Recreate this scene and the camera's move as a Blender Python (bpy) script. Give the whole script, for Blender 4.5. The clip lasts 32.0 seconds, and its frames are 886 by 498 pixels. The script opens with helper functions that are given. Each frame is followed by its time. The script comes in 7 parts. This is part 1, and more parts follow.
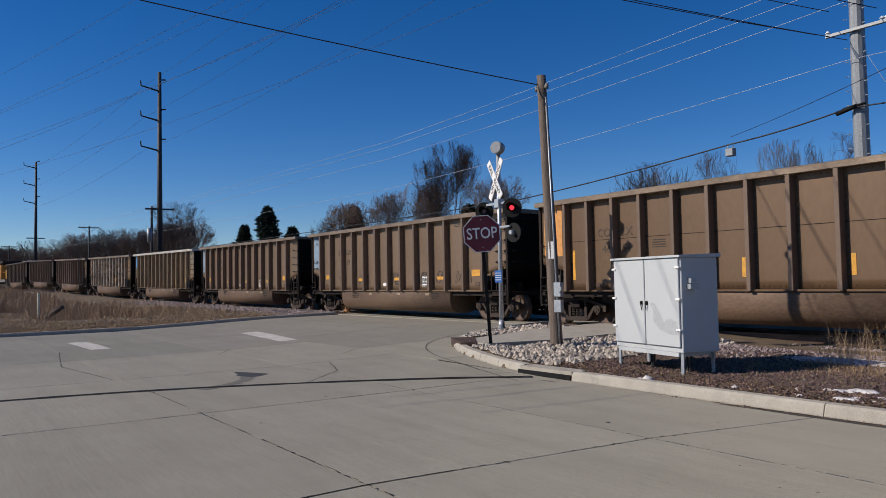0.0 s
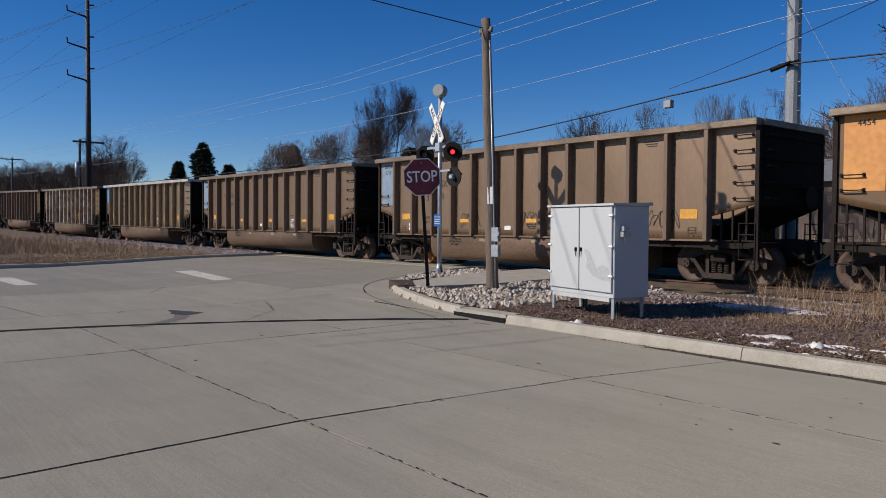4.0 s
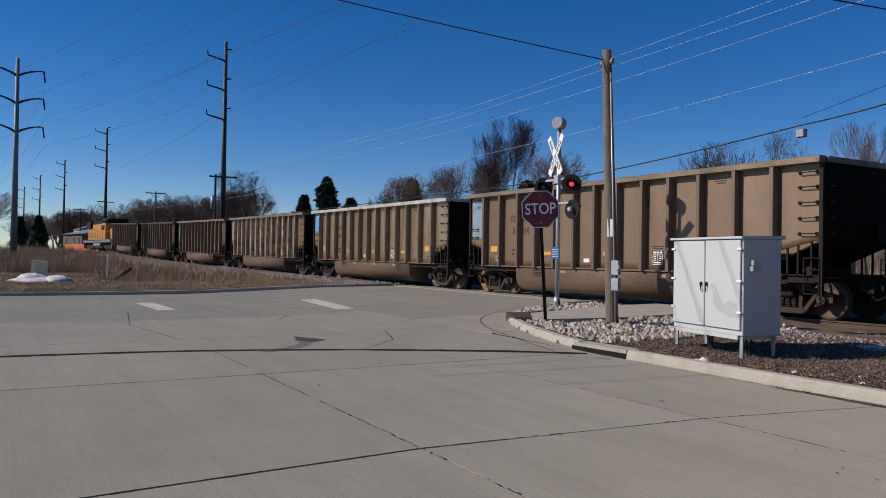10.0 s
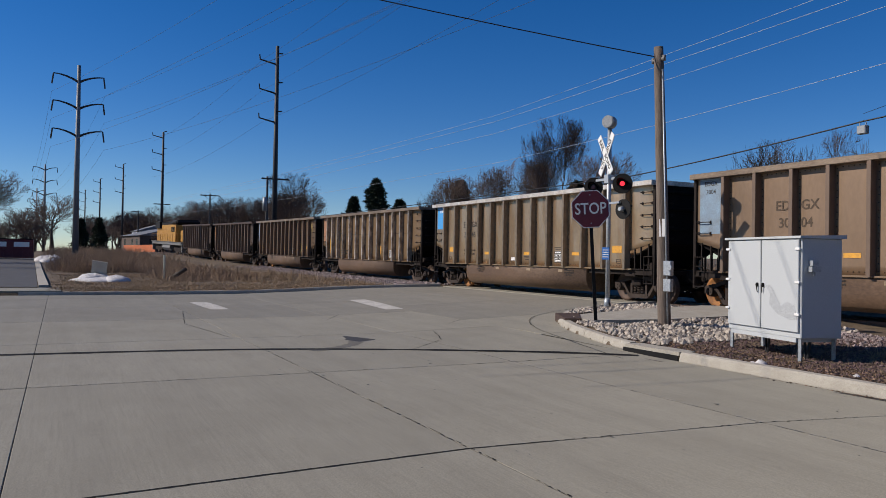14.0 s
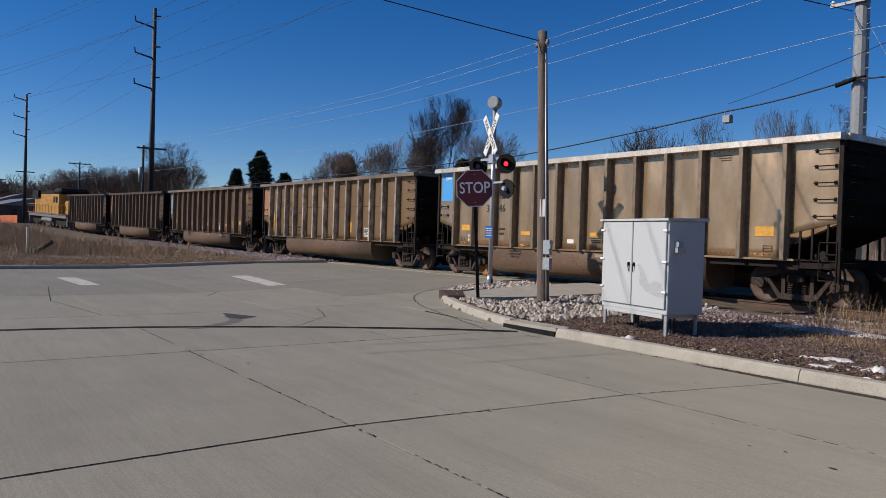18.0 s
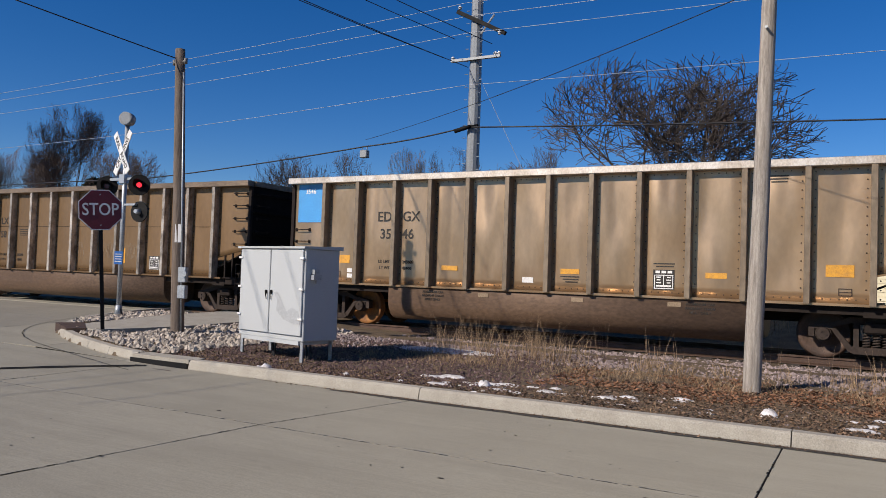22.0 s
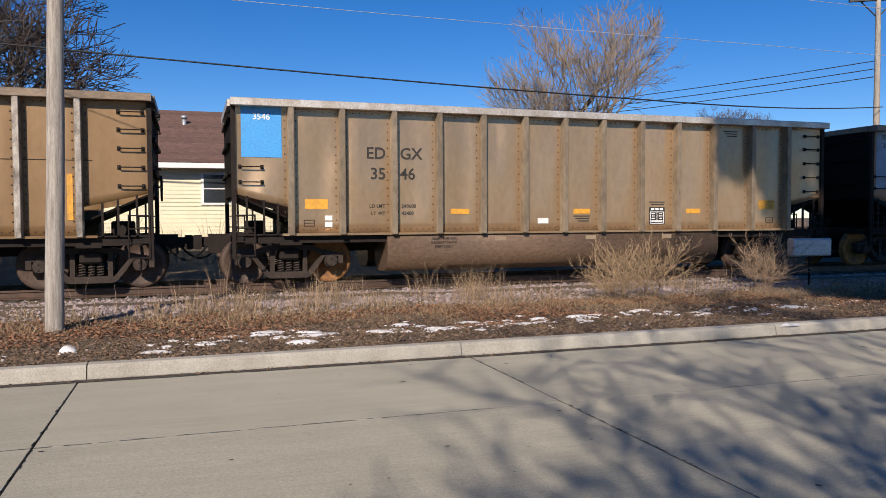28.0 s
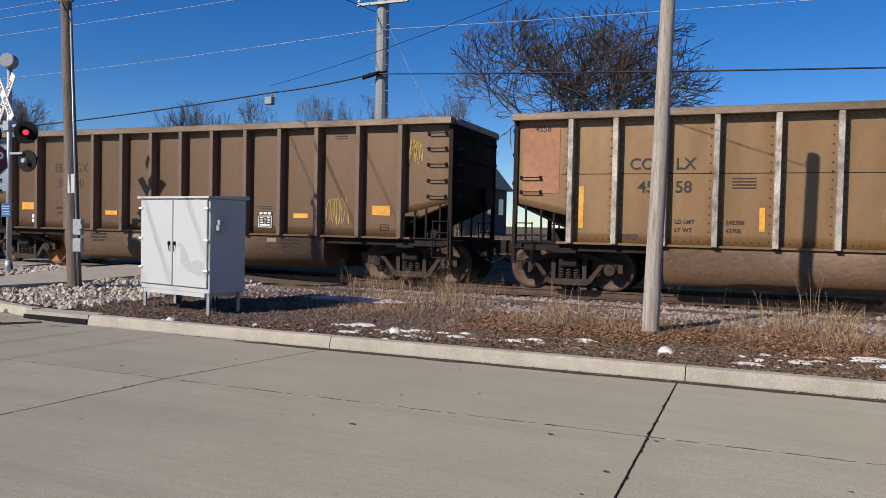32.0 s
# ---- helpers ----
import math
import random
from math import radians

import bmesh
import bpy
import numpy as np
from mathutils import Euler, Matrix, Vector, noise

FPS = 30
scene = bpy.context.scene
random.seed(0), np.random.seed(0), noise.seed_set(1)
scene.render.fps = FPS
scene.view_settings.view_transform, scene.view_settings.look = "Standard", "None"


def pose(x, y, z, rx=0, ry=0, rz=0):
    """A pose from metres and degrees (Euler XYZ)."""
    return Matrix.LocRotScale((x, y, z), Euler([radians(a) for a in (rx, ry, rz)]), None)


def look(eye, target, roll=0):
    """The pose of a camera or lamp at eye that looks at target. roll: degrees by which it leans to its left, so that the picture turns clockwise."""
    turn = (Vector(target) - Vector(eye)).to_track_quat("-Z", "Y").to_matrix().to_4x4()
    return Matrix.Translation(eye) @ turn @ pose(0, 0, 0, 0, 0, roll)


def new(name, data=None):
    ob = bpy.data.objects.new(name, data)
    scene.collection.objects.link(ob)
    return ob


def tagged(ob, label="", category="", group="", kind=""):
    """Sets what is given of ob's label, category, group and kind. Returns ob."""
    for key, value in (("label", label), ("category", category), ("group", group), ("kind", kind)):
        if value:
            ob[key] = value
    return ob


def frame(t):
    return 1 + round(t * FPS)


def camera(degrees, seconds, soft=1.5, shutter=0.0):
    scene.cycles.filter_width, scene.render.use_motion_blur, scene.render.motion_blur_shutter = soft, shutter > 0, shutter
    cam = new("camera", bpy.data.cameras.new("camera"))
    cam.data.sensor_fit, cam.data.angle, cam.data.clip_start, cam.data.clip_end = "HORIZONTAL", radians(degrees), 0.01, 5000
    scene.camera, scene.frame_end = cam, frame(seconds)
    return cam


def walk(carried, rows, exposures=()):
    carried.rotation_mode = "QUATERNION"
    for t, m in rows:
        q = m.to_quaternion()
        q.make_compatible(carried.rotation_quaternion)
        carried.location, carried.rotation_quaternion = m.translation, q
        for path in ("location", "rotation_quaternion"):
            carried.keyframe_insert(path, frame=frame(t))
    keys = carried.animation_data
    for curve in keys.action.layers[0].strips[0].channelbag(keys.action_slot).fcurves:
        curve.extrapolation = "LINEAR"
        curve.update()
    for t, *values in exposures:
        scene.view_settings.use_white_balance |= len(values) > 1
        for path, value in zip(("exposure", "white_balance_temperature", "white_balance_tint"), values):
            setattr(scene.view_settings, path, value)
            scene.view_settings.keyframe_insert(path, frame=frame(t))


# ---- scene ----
import itertools

cam = camera(60.07, 32.0, soft=0.7)
PATH = [
    (0, look((-0.150, 0.011, 1.636), (-8.393, 5.657, 2.068), -1.04)),
    (0.5, look((-0.157, -0.015, 1.635), (-8.463, 5.526, 2.192), -1.48)),
    (1, look((-0.165, 0.046, 1.627), (-8.477, 5.573, 2.242), -1.85)),
    (1.5, look((-0.138, 0.055, 1.618), (-8.084, 6.098, 2.214), -2.19)),
    (2, look((-0.129, 0.037, 1.623), (-8.014, 6.167, 2.124), -2.32)),
    (2.5, look((-0.125, 0.034, 1.616), (-7.956, 6.250, 1.807), -2.12)),
    (3, look((-0.124, 0.013, 1.608), (-7.931, 6.262, 1.632), -1.11)),
    (3.5, look((-0.116, -0.009, 1.615), (-7.875, 6.290, 1.272), 0.41)),
    (5.5, look((-0.087, -0.007, 1.614), (-8.015, 6.088, 1.621), -0.79)),
    (6, look((-0.079, -0.001, 1.597), (-7.990, 6.115, 1.685), -1.74)),
    (6.5, look((-0.084, 0.015, 1.592), (-7.853, 6.311, 1.694), -2.08)),
    (7, look((-0.089, 0.021, 1.596), (-7.757, 6.440, 1.696), -2.10)),
    (7.5, look((-0.094, 0.024, 1.602), (-7.643, 6.581, 1.683), -1.83)),
    (8, look((-0.088, 0.004, 1.604), (-7.547, 6.664, 1.672), -1.25)),
    (8.5, look((-0.086, -0.014, 1.604), (-7.867, 6.266, 1.695), -0.47)),
    (9, look((-0.128, -0.031, 1.587), (-8.605, 5.273, 1.705), 0.38)),
    (9.5, look((-0.110, -0.050, 1.591), (-8.697, 5.072, 1.707), 0.63)),
    (10, look((-0.111, -0.054, 1.597), (-8.749, 4.981, 1.705), 0.94)),
    (10.5, look((-0.137, -0.052, 1.591), (-8.875, 4.811, 1.662), 1.07)),
    (11, look((-0.121, -0.053, 1.589), (-8.906, 4.723, 1.656), 0.98)),
    (11.5, look((-0.123, -0.049, 1.594), (-8.954, 4.643, 1.698), 0.74)),
    (12, look((-0.124, -0.057, 1.589), (-9.011, 4.527, 1.706), 0.70)),
    (12.5, look((-0.136, -0.047, 1.576), (-9.050, 4.483, 1.687), 0.73)),
    (13, look((-0.126, -0.043, 1.581), (-9.054, 4.461, 1.696), 0.78)),
    (13.5, look((-0.139, -0.041, 1.579), (-9.076, 4.444, 1.685), 0.94)),
    (15.5, look((-0.103, -0.058, 1.589), (-9.048, 4.409, 1.722), 0.99)),
    (16, look((-0.094, -0.054, 1.594), (-8.910, 4.666, 1.683), 1.26)),
    (16.5, look((-0.072, -0.033, 1.608), (-8.569, 5.241, 1.639), 1.58)),
    (17, look((-0.083, -0.020, 1.602), (-8.410, 5.517, 1.581), 1.63)),
    (17.5, look((-0.073, -0.020, 1.606), (-8.301, 5.663, 1.525), 1.62)),
    (18, look((-0.087, -0.033, 1.604), (-8.268, 5.716, 1.439), 1.72)),
    (18.5, look((-0.097, -0.032, 1.598), (-8.295, 5.690, 1.404), 1.99)),
    (19, look((-0.095, -0.022, 1.598), (-8.336, 5.641, 1.507), 1.81)),
    (19.5, look((-0.099, -0.029, 1.605), (-8.442, 5.483, 1.618), 1.80)),
    (20, look((-0.076, -0.021, 1.606), (-8.483, 5.393, 1.716), 1.69)),
    (20.5, look((-0.073, -0.000, 1.611), (-8.205, 5.818, 1.765), 1.57)),
    (21, look((-0.040, 0.086, 1.602), (-6.121, 8.018, 1.912), 1.46)),
    (21.5, look((-0.032, 0.113, 1.612), (-4.948, 8.813, 1.973), 1.70)),
    (22, look((-0.028, 0.124, 1.614), (-4.879, 8.862, 1.952), 1.98)),
    (22.5, look((-0.025, 0.129, 1.618), (-4.788, 8.915, 1.941), 1.99)),
    (23, look((-0.008, 0.150, 1.623), (-4.271, 9.189, 1.970), 1.80)),
    (23.5, look((0.083, 0.201, 1.620), (-2.863, 9.748, 2.035), 1.35)),
    (24, look((0.069, 0.193, 1.612), (-2.146, 9.934, 2.054), 1.02)),
    (24.5, look((0.060, 0.183, 1.607), (-1.902, 9.978, 2.064), 0.94)),
    (25, look((0.067, 0.202, 1.639), (-0.847, 10.152, 2.053), 0.19)),
    (25.5, look((0.106, 0.194, 1.615), (2.259, 9.952, 1.997), -0.23)),
    (27.5, look((0.323, 0.125, 1.623), (4.054, 9.401, 1.460), -0.87)),
    (28, look((0.344, 0.207, 1.605), (3.469, 9.698, 1.222), -0.30)),
    (28.5, look((0.346, 0.268, 1.585), (3.434, 9.756, 0.921), 6.25)),
    (29, look((0.213, 0.217, 1.609), (2.363, 9.972, 1.138), 4.71)),
    (29.5, look((0.103, 0.225, 1.601), (-0.737, 10.175, 1.056), 2.37)),
    (30, look((0.107, 0.186, 1.605), (-2.682, 9.783, 1.256), 0.09)),
    (30.5, look((0.047, 0.189, 1.596), (-3.567, 9.508, 1.316), -0.12)),
    (31, look((0.047, 0.197, 1.592), (-3.705, 9.463, 1.326), -0.13)),
    (31.5, look((0.044, 0.189, 1.592), (-3.732, 9.444, 1.297), 0.24)),
    (32, look((-0.013, 0.131, 1.599), (-3.802, 9.381, 1.306), 1.24)),
]
EXPOSURES = [(0.0, 0.0, 6560.0, 14.0), (20.0, 0.0, 6560.0, 14.0), (23.0, 0.1, 6700.0, 14.5), (25.5, 0.2, 6700.0, 14.0), (28.0, 0.31, 6800.0, 14.5), (29.5, 0.31, 6720.0, 14.0), (32.0, 0.22, 6660.0, 14.0)]
walk(cam, PATH, EXPOSURES)

# ---- daylight: low winter sun behind the camera ----
SUN_AZ, SUN_EL = radians(28.0), radians(33.3)
SUN_WAY = Vector((math.sin(SUN_AZ) * math.cos(SUN_EL), math.cos(SUN_AZ) * math.cos(SUN_EL), -math.sin(SUN_EL)))
world = bpy.data.worlds.new("world")
scene.world = world
world.use_nodes = True
wn = world.node_tree
wn.nodes.clear()
sky = wn.nodes.new("ShaderNodeTexSky")
sky.sky_type = "NISHITA"
sky.sun_disc = False
sky.sun_elevation = SUN_EL
sky.sun_rotation = math.atan2(-SUN_WAY.x, -SUN_WAY.y)
sky.altitude, sky.air_density, sky.dust_density, sky.ozone_density = 1500.0, 1.0, 0.0, 5.0
bg = wn.nodes.new("ShaderNodeBackground")
bg.inputs["Strength"].default_value = 0.09
out = wn.nodes.new("ShaderNodeOutputWorld")
hue = wn.nodes.new("ShaderNodeHueSaturation")
hue.inputs["Saturation"].default_value, hue.inputs["Hue"].default_value = 1.3, 0.508
wn.links.new(sky.outputs[0], hue.inputs["Color"])
wn.links.new(hue.outputs[0], bg.inputs[0])
wn.links.new(bg.outputs[0], out.inputs[0])
sun = new("sun", bpy.data.lights.new("sun", "SUN"))
sun.data.energy, sun.data.angle, sun.data.color = 4.65, radians(0.53), (1.0, 0.92, 0.80)
sun.matrix_world = look((0, 0, 30), Vector((0, 0, 30)) + SUN_WAY)


# ---- materials ----
def material(name, color, rough=0.6, metal=0.0, dark=None, scale=3.0, fine=40.0, bump=0.2, amount=0.5, rand=0.0, stretch=(1, 1, 1), bump_dist=0.01, emit=0.0, spec=0.5):
    """A worn surface: colour varied by coarse stains and fine grain, with relief."""
    m = bpy.data.materials.new(name)
    m.use_nodes = True
    nt = m.node_tree
    N, L = nt.nodes, nt.links
    b = N["Principled BSDF"]
    b.inputs["Metallic"].default_value = metal
    b.inputs["Specular IOR Level"].default_value = spec
    tc = N.new("ShaderNodeTexCoord")
    mp = N.new("ShaderNodeMapping")
    mp.inputs["Scale"].default_value = stretch
    L.new(tc.outputs["Object"], mp.inputs[0])
    vec = mp.outputs[0]
    if rand:
        oi = N.new("ShaderNodeObjectInfo")
        add = N.new("ShaderNodeVectorMath")
        add.operation = "MULTIPLY_ADD"
        L.new(oi.outputs["Random"], add.inputs[0])
        add.inputs[1].default_value = (37, 53, 71)
        L.new(mp.outputs[0], add.inputs[2])
        vec = add.outputs[0]
    n1 = N.new("ShaderNodeTexNoise")
    n1.inputs["Scale"].default_value, n1.inputs["Detail"].default_value, n1.inputs["Roughness"].default_value = scale, 6, 0.62
    L.new(vec, n1.inputs["Vector"])
    n2 = N.new("ShaderNodeTexNoise")
    n2.inputs["Scale"].default_value, n2.inputs["Detail"].default_value = fine, 3
    L.new(vec, n2.inputs["Vector"])
    dark = dark or tuple(c * 0.55 for c in color)
    mx = N.new("ShaderNodeMix")
    mx.data_type = "RGBA"
    mx.inputs[6].default_value, mx.inputs[7].default_value = (*color, 1), (*dark, 1)
    mr = N.new("ShaderNodeMapRange")
    mr.inputs[1].default_value, mr.inputs[2].default_value, mr.inputs[4].default_value = 0.35, 0.75, amount
    L.new(n1.outputs[0], mr.inputs[0])
    L.new(mr.outputs[0], mx.inputs[0])
    mx2 = N.new("ShaderNodeMix")
    mx2.data_type, mx2.blend_type = "RGBA", "OVERLAY"
    mx2.inputs[0].default_value = min(0.5, amount)
    L.new(mx.outputs[2], mx2.inputs[6])
    L.new(n2.outputs["Fac"], mx2.inputs[7])
    last = mx2.outputs[2]
    if rand:
        hs = N.new("ShaderNodeHueSaturation")
        vr = N.new("ShaderNodeMapRange")
        vr.inputs[3].default_value, vr.inputs[4].default_value = 1 - rand, 1 + rand
        L.new(oi.outputs["Random"], vr.inputs[0])
        L.new(vr.outputs[0], hs.inputs["Value"])
        L.new(last, hs.inputs["Color"])
        last = hs.outputs[0]
    L.new(last, b.inputs["Base Color"])
    rr = N.new("ShaderNodeMapRange")
    rr.inputs[3].default_value, rr.inputs[4].default_value = max(0.05, rough - 0.12), min(1, rough + 0.12)
    L.new(n1.outputs[0], rr.inputs[0])
    L.new(rr.outputs[0], b.inputs["Roughness"])
    if bump:
        bp = N.new("ShaderNodeBump")
        bp.inputs["Strength"].default_value, bp.inputs["Distance"].default_value = bump, bump_dist
        L.new(n2.outputs["Fac"], bp.inputs["Height"])
        L.new(bp.outputs[0], b.inputs["Normal"])
    if emit:
        b.inputs["Emission Color"].default_value, b.inputs["Emission Strength"].default_value = (*color, 1), emit
    return m


M = {}


def concrete(name, color, dark, stain):
    """Street concrete: cloudy wear, tyre-worn streaks along the lanes, dark specks and pores."""
    m = material(name, color, 0.82, dark=dark, scale=0.55, fine=90, bump=0.14, amount=0.7, rand=0.04)
    nt = m.node_tree
    N, L = nt.nodes, nt.links
    b = N["Principled BSDF"]
    src = b.inputs["Base Color"].links[0].from_socket
    tc = next(n for n in N if n.type == "TEX_COORD")

    def layer(src, scale, stretch, low, high, tint, amount):
        mp = N.new("ShaderNodeMapping")
        mp.inputs["Scale"].default_value = stretch
        L.new(tc.outputs["Object"], mp.inputs[0])
        nz = N.new("ShaderNodeTexNoise")
        nz.inputs["Scale"].default_value, nz.inputs["Detail"].default_value, nz.inputs["Roughness"].default_value = scale, 5, 0.6
        L.new(mp.outputs[0], nz.inputs["Vector"])
        mr = N.new("ShaderNodeMapRange")
        mr.inputs[1].default_value, mr.inputs[2].default_value, mr.inputs[4].default_value = low, high, amount
        L.new(nz.outputs[0], mr.inputs[0])
        mx = N.new("ShaderNodeMix")
        mx.data_type = "RGBA"
        mx.inputs[7].default_value = (*tint, 1)
        L.new(mr.outputs[0], mx.inputs[0])
        L.new(src, mx.inputs[6])
        return mx.outputs[2]

    b.inputs["Diffuse Roughness"].default_value, b.inputs["Specular IOR Level"].default_value = 0.28, 0.4
    src = layer(src, 1.0, (0.15, 2.6, 1), 0.45, 0.75, stain, 0.3)
    src = layer(src, 6.0, (0.25, 6.0, 1), 0.45, 0.7, stain, 0.3)
    src = layer(src, 9.0, (1, 1, 1), 0.60, 0.72, stain, 0.35)
    src = layer(src, 26.0, (1, 1, 1), 0.67, 0.75, (0.07, 0.062, 0.05), 0.7)
    src = layer(src, 75.0, (1, 1, 1), 0.52, 0.70, stain, 0.45)
    L.new(src, b.inputs["Base Color"])
    return m


M["concrete"] = concrete("street_concrete", (0.325, 0.303, 0.237), (0.25, 0.232, 0.182), (0.185, 0.171, 0.136))
M["concrete_side"] = concrete("darker_side_concrete", (0.275, 0.257, 0.206), (0.21, 0.195, 0.157), (0.14, 0.13, 0.106))
M["concrete_dark"] = concrete("dark_grey_concrete", (0.17, 0.158, 0.128), (0.13, 0.12, 0.098), (0.1, 0.092, 0.075))
M["kerb"] = material("kerb_concrete", (0.37, 0.345, 0.29), 0.85, dark=(0.20, 0.175, 0.14), scale=3.2, fine=70, bump=0.16, amount=0.5, rand=0.05)
M["ground"] = material("dry_ground", (0.155, 0.112, 0.068), 0.95, dark=(0.04, 0.029, 0.02), scale=1.7, fine=22, bump=0.8, bump_dist=0.03, amount=0.9)
M["soil"] = material("dark_soil", (0.10, 0.068, 0.05), 0.95, dark=(0.035, 0.024, 0.018), scale=1.2, fine=25, bump=0.8, bump_dist=0.03, amount=0.8)
M["ballast"] = material("ballast_bed", (0.105, 0.084, 0.077), 0.95, dark=(0.04, 0.031, 0.028), scale=3, fine=30, bump=1.0, bump_dist=0.03, amount=0.9)
M["tar"] = material("black_tar", (0.014, 0.013, 0.012), 0.9, spec=0.15, scale=6, fine=60, bump=0.3)
M["stain"] = material("dark_patch", (0.05, 0.046, 0.04), 0.7, scale=6, fine=60, bump=0.1)
M["paint"] = material("road_paint", (0.54, 0.52, 0.47), 0.8, dark=(0.30, 0.275, 0.235), scale=4, fine=40, amount=0.9)
M["rust"] = material("rusty_steel", (0.075, 0.045, 0.032), 0.75, 0.2, dark=(0.035, 0.024, 0.02), scale=5, fine=50, amount=0.8)
M["rail"] = material("rail_steel", (0.12, 0.075, 0.055), 0.55, 0.5, dark=(0.06, 0.04, 0.03), scale=4, fine=50, amount=0.8)
M["tie"] = material("timber_tie", (0.07, 0.055, 0.045), 0.9, dark=(0.03, 0.025, 0.02), scale=6, fine=60, amount=0.8, stretch=(1, 6, 1))
M["under"] = material("grimy_underframe", (0.024, 0.018, 0.015), 0.85, 0.0, dark=(0.014, 0.011, 0.01), scale=4, fine=40, amount=0.8, spec=0.2)
M["black"] = material("near_black_sheet", (0.011, 0.0095, 0.0085), 0.85, 0.0, scale=3, fine=30, spec=0.12)
M["truck"] = material("dusty_cast_steel", (0.055, 0.040, 0.032), 0.8, 0.1, dark=(0.018, 0.013, 0.011), scale=5, fine=40, amount=0.8, spec=0.3)
M["wheel"] = material("dusty_wheel", (0.10, 0.06, 0.042), 0.7, 0.2, dark=(0.05, 0.035, 0.028), scale=4, fine=30, amount=1.0)
M["wheel_rust"] = material("orange_wheel_face", (0.34, 0.14, 0.03), 0.75, 0.1, dark=(0.10, 0.05, 0.03), scale=5, fine=30, amount=1.0)
M["silver"] = material("worn_aluminium", (0.62, 0.58, 0.52), 0.45, 0.5, dark=(0.3, 0.24, 0.18), scale=3, fine=30, amount=0.9, rand=0.12, bump=0.04, stretch=(1, 1, 0.6))
M["galv"] = material("galvanised_steel", (0.42, 0.45, 0.47), 0.45, 0.5, dark=(0.3, 0.33, 0.35), scale=4, fine=30, amount=0.5, bump=0.05)
M["polef"] = material("far_grey_pole", (0.19, 0.195, 0.20), 0.6, 0.1, scale=2, fine=30, amount=0.5, bump=0.05)
M["poleg"] = material("grey_steel_pole", (0.26, 0.28, 0.29), 0.5, 0.3, dark=(0.19, 0.2, 0.22), scale=2, fine=30, amount=0.5, bump=0.05)
M["poled"] = material("dark_steel_pole", (0.04, 0.04, 0.043), 0.6, 0.2, scale=2, fine=30, amount=0.5, bump=0.05)
M["wood"] = material("weathered_pole_wood", (0.185, 0.145, 0.115), 0.9, dark=(0.07, 0.053, 0.043), scale=5, fine=40, bump=0.7, amount=0.9, stretch=(6, 6, 0.5))
M["woodg"] = material("grey_pole_wood", (0.42, 0.38, 0.33), 0.9, dark=(0.15, 0.125, 0.105), scale=4, fine=30, bump=0.7, amount=0.9, stretch=(8, 8, 0.5))
M["cab"] = material("grey_cabinet_metal", (0.47, 0.495, 0.50), 0.5, 0.0, dark=(0.40, 0.42, 0.43), scale=1.6, fine=60, bump=0.03, amount=0.25)
M["cabp"] = material("scraped_patch", (0.40, 0.42, 0.43), 0.6, 0.0, dark=(0.30, 0.31, 0.32), scale=14, fine=60, bump=0.05)
M["white"] = material("white_sign", (0.78, 0.78, 0.76), 0.5, scale=3, fine=40, amount=0.2, bump=0.03)
M["signred"] = material("stop_sign_red", (0.14, 0.009, 0.02), 0.45, scale=3, fine=40, amount=0.4, bump=0.03)
M["blackp"] = material("matt_black", (0.009, 0.009, 0.009), 0.7, spec=0.2, scale=4, fine=40, bump=0.03)
M["redlit"] = material("lit_red_lens", (1.0, 0.03, 0.05), 0.3, emit=1.6, bump=0.0)
M["reddull"] = material("unlit_red_lens", (0.10, 0.012, 0.015), 0.2, bump=0.0)
M["bluep"] = material("blue_plate", (0.03, 0.16, 0.5), 0.5, bump=0.02)
M["yellowr"] = material("yellow_reflector", (0.72, 0.35, 0.03), 0.55, dark=(0.42, 0.21, 0.05), scale=9, fine=50, amount=0.9, bump=0.03, rand=0.1)
M["letter"] = material("black_lettering", (0.03, 0.026, 0.022), 0.7, bump=0.0)
M["letterw"] = material("white_lettering", (0.8, 0.8, 0.78), 0.6, bump=0.0)
M["faded"] = material("faded_lettering", (0.085, 0.058, 0.038), 0.8, bump=0.0)
M["chalk"] = material("chalk_scrawl", (0.29, 0.215, 0.14), 0.8, bump=0.0)
M["snow"] = material("old_snow", (0.72, 0.71, 0.71), 0.7, dark=(0.30, 0.27, 0.24), scale=12, fine=30, amount=1.0, bump=0.6, bump_dist=0.02)
M["bark"] = material("tree_bark", (0.085, 0.065, 0.05), 0.95, dark=(0.035, 0.026, 0.02), scale=4, fine=30, bump=0.8, amount=0.8)
M["barkr"] = material("brown_twigs", (0.12, 0.085, 0.068), 0.95, dark=(0.06, 0.042, 0.034), scale=2, fine=30, amount=0.8)
# twig colour raised so that it carries the sun on the crown
M["barkp"] = material("sunlit_twig_tone", (0.25, 0.20, 0.15), 0.95, dark=(0.12, 0.09, 0.07), scale=2, fine=30, amount=0.8)
M["needle"] = material("spruce_needles", (0.022, 0.035, 0.016), 0.9, dark=(0.01, 0.016, 0.008), scale=3, fine=20)
M["brush"] = material("dead_brush", (0.20, 0.125, 0.075), 0.9, dark=(0.09, 0.055, 0.035), scale=3, fine=20, amount=0.9)
M["leaf"] = material("shadow_leaves", (0.20, 0.085, 0.04), 0.9, dark=(0.09, 0.045, 0.025), scale=7, fine=20, amount=0.9)
M["siding"] = material("cream_siding", (0.72, 0.67, 0.48), 0.6, scale=2, fine=30, amount=0.2, bump=0.03)
M["roof"] = material("brown_shingles", (0.15, 0.085, 0.065), 0.9, dark=(0.08, 0.045, 0.035), scale=6, fine=30, amount=0.9, rand=0.15)
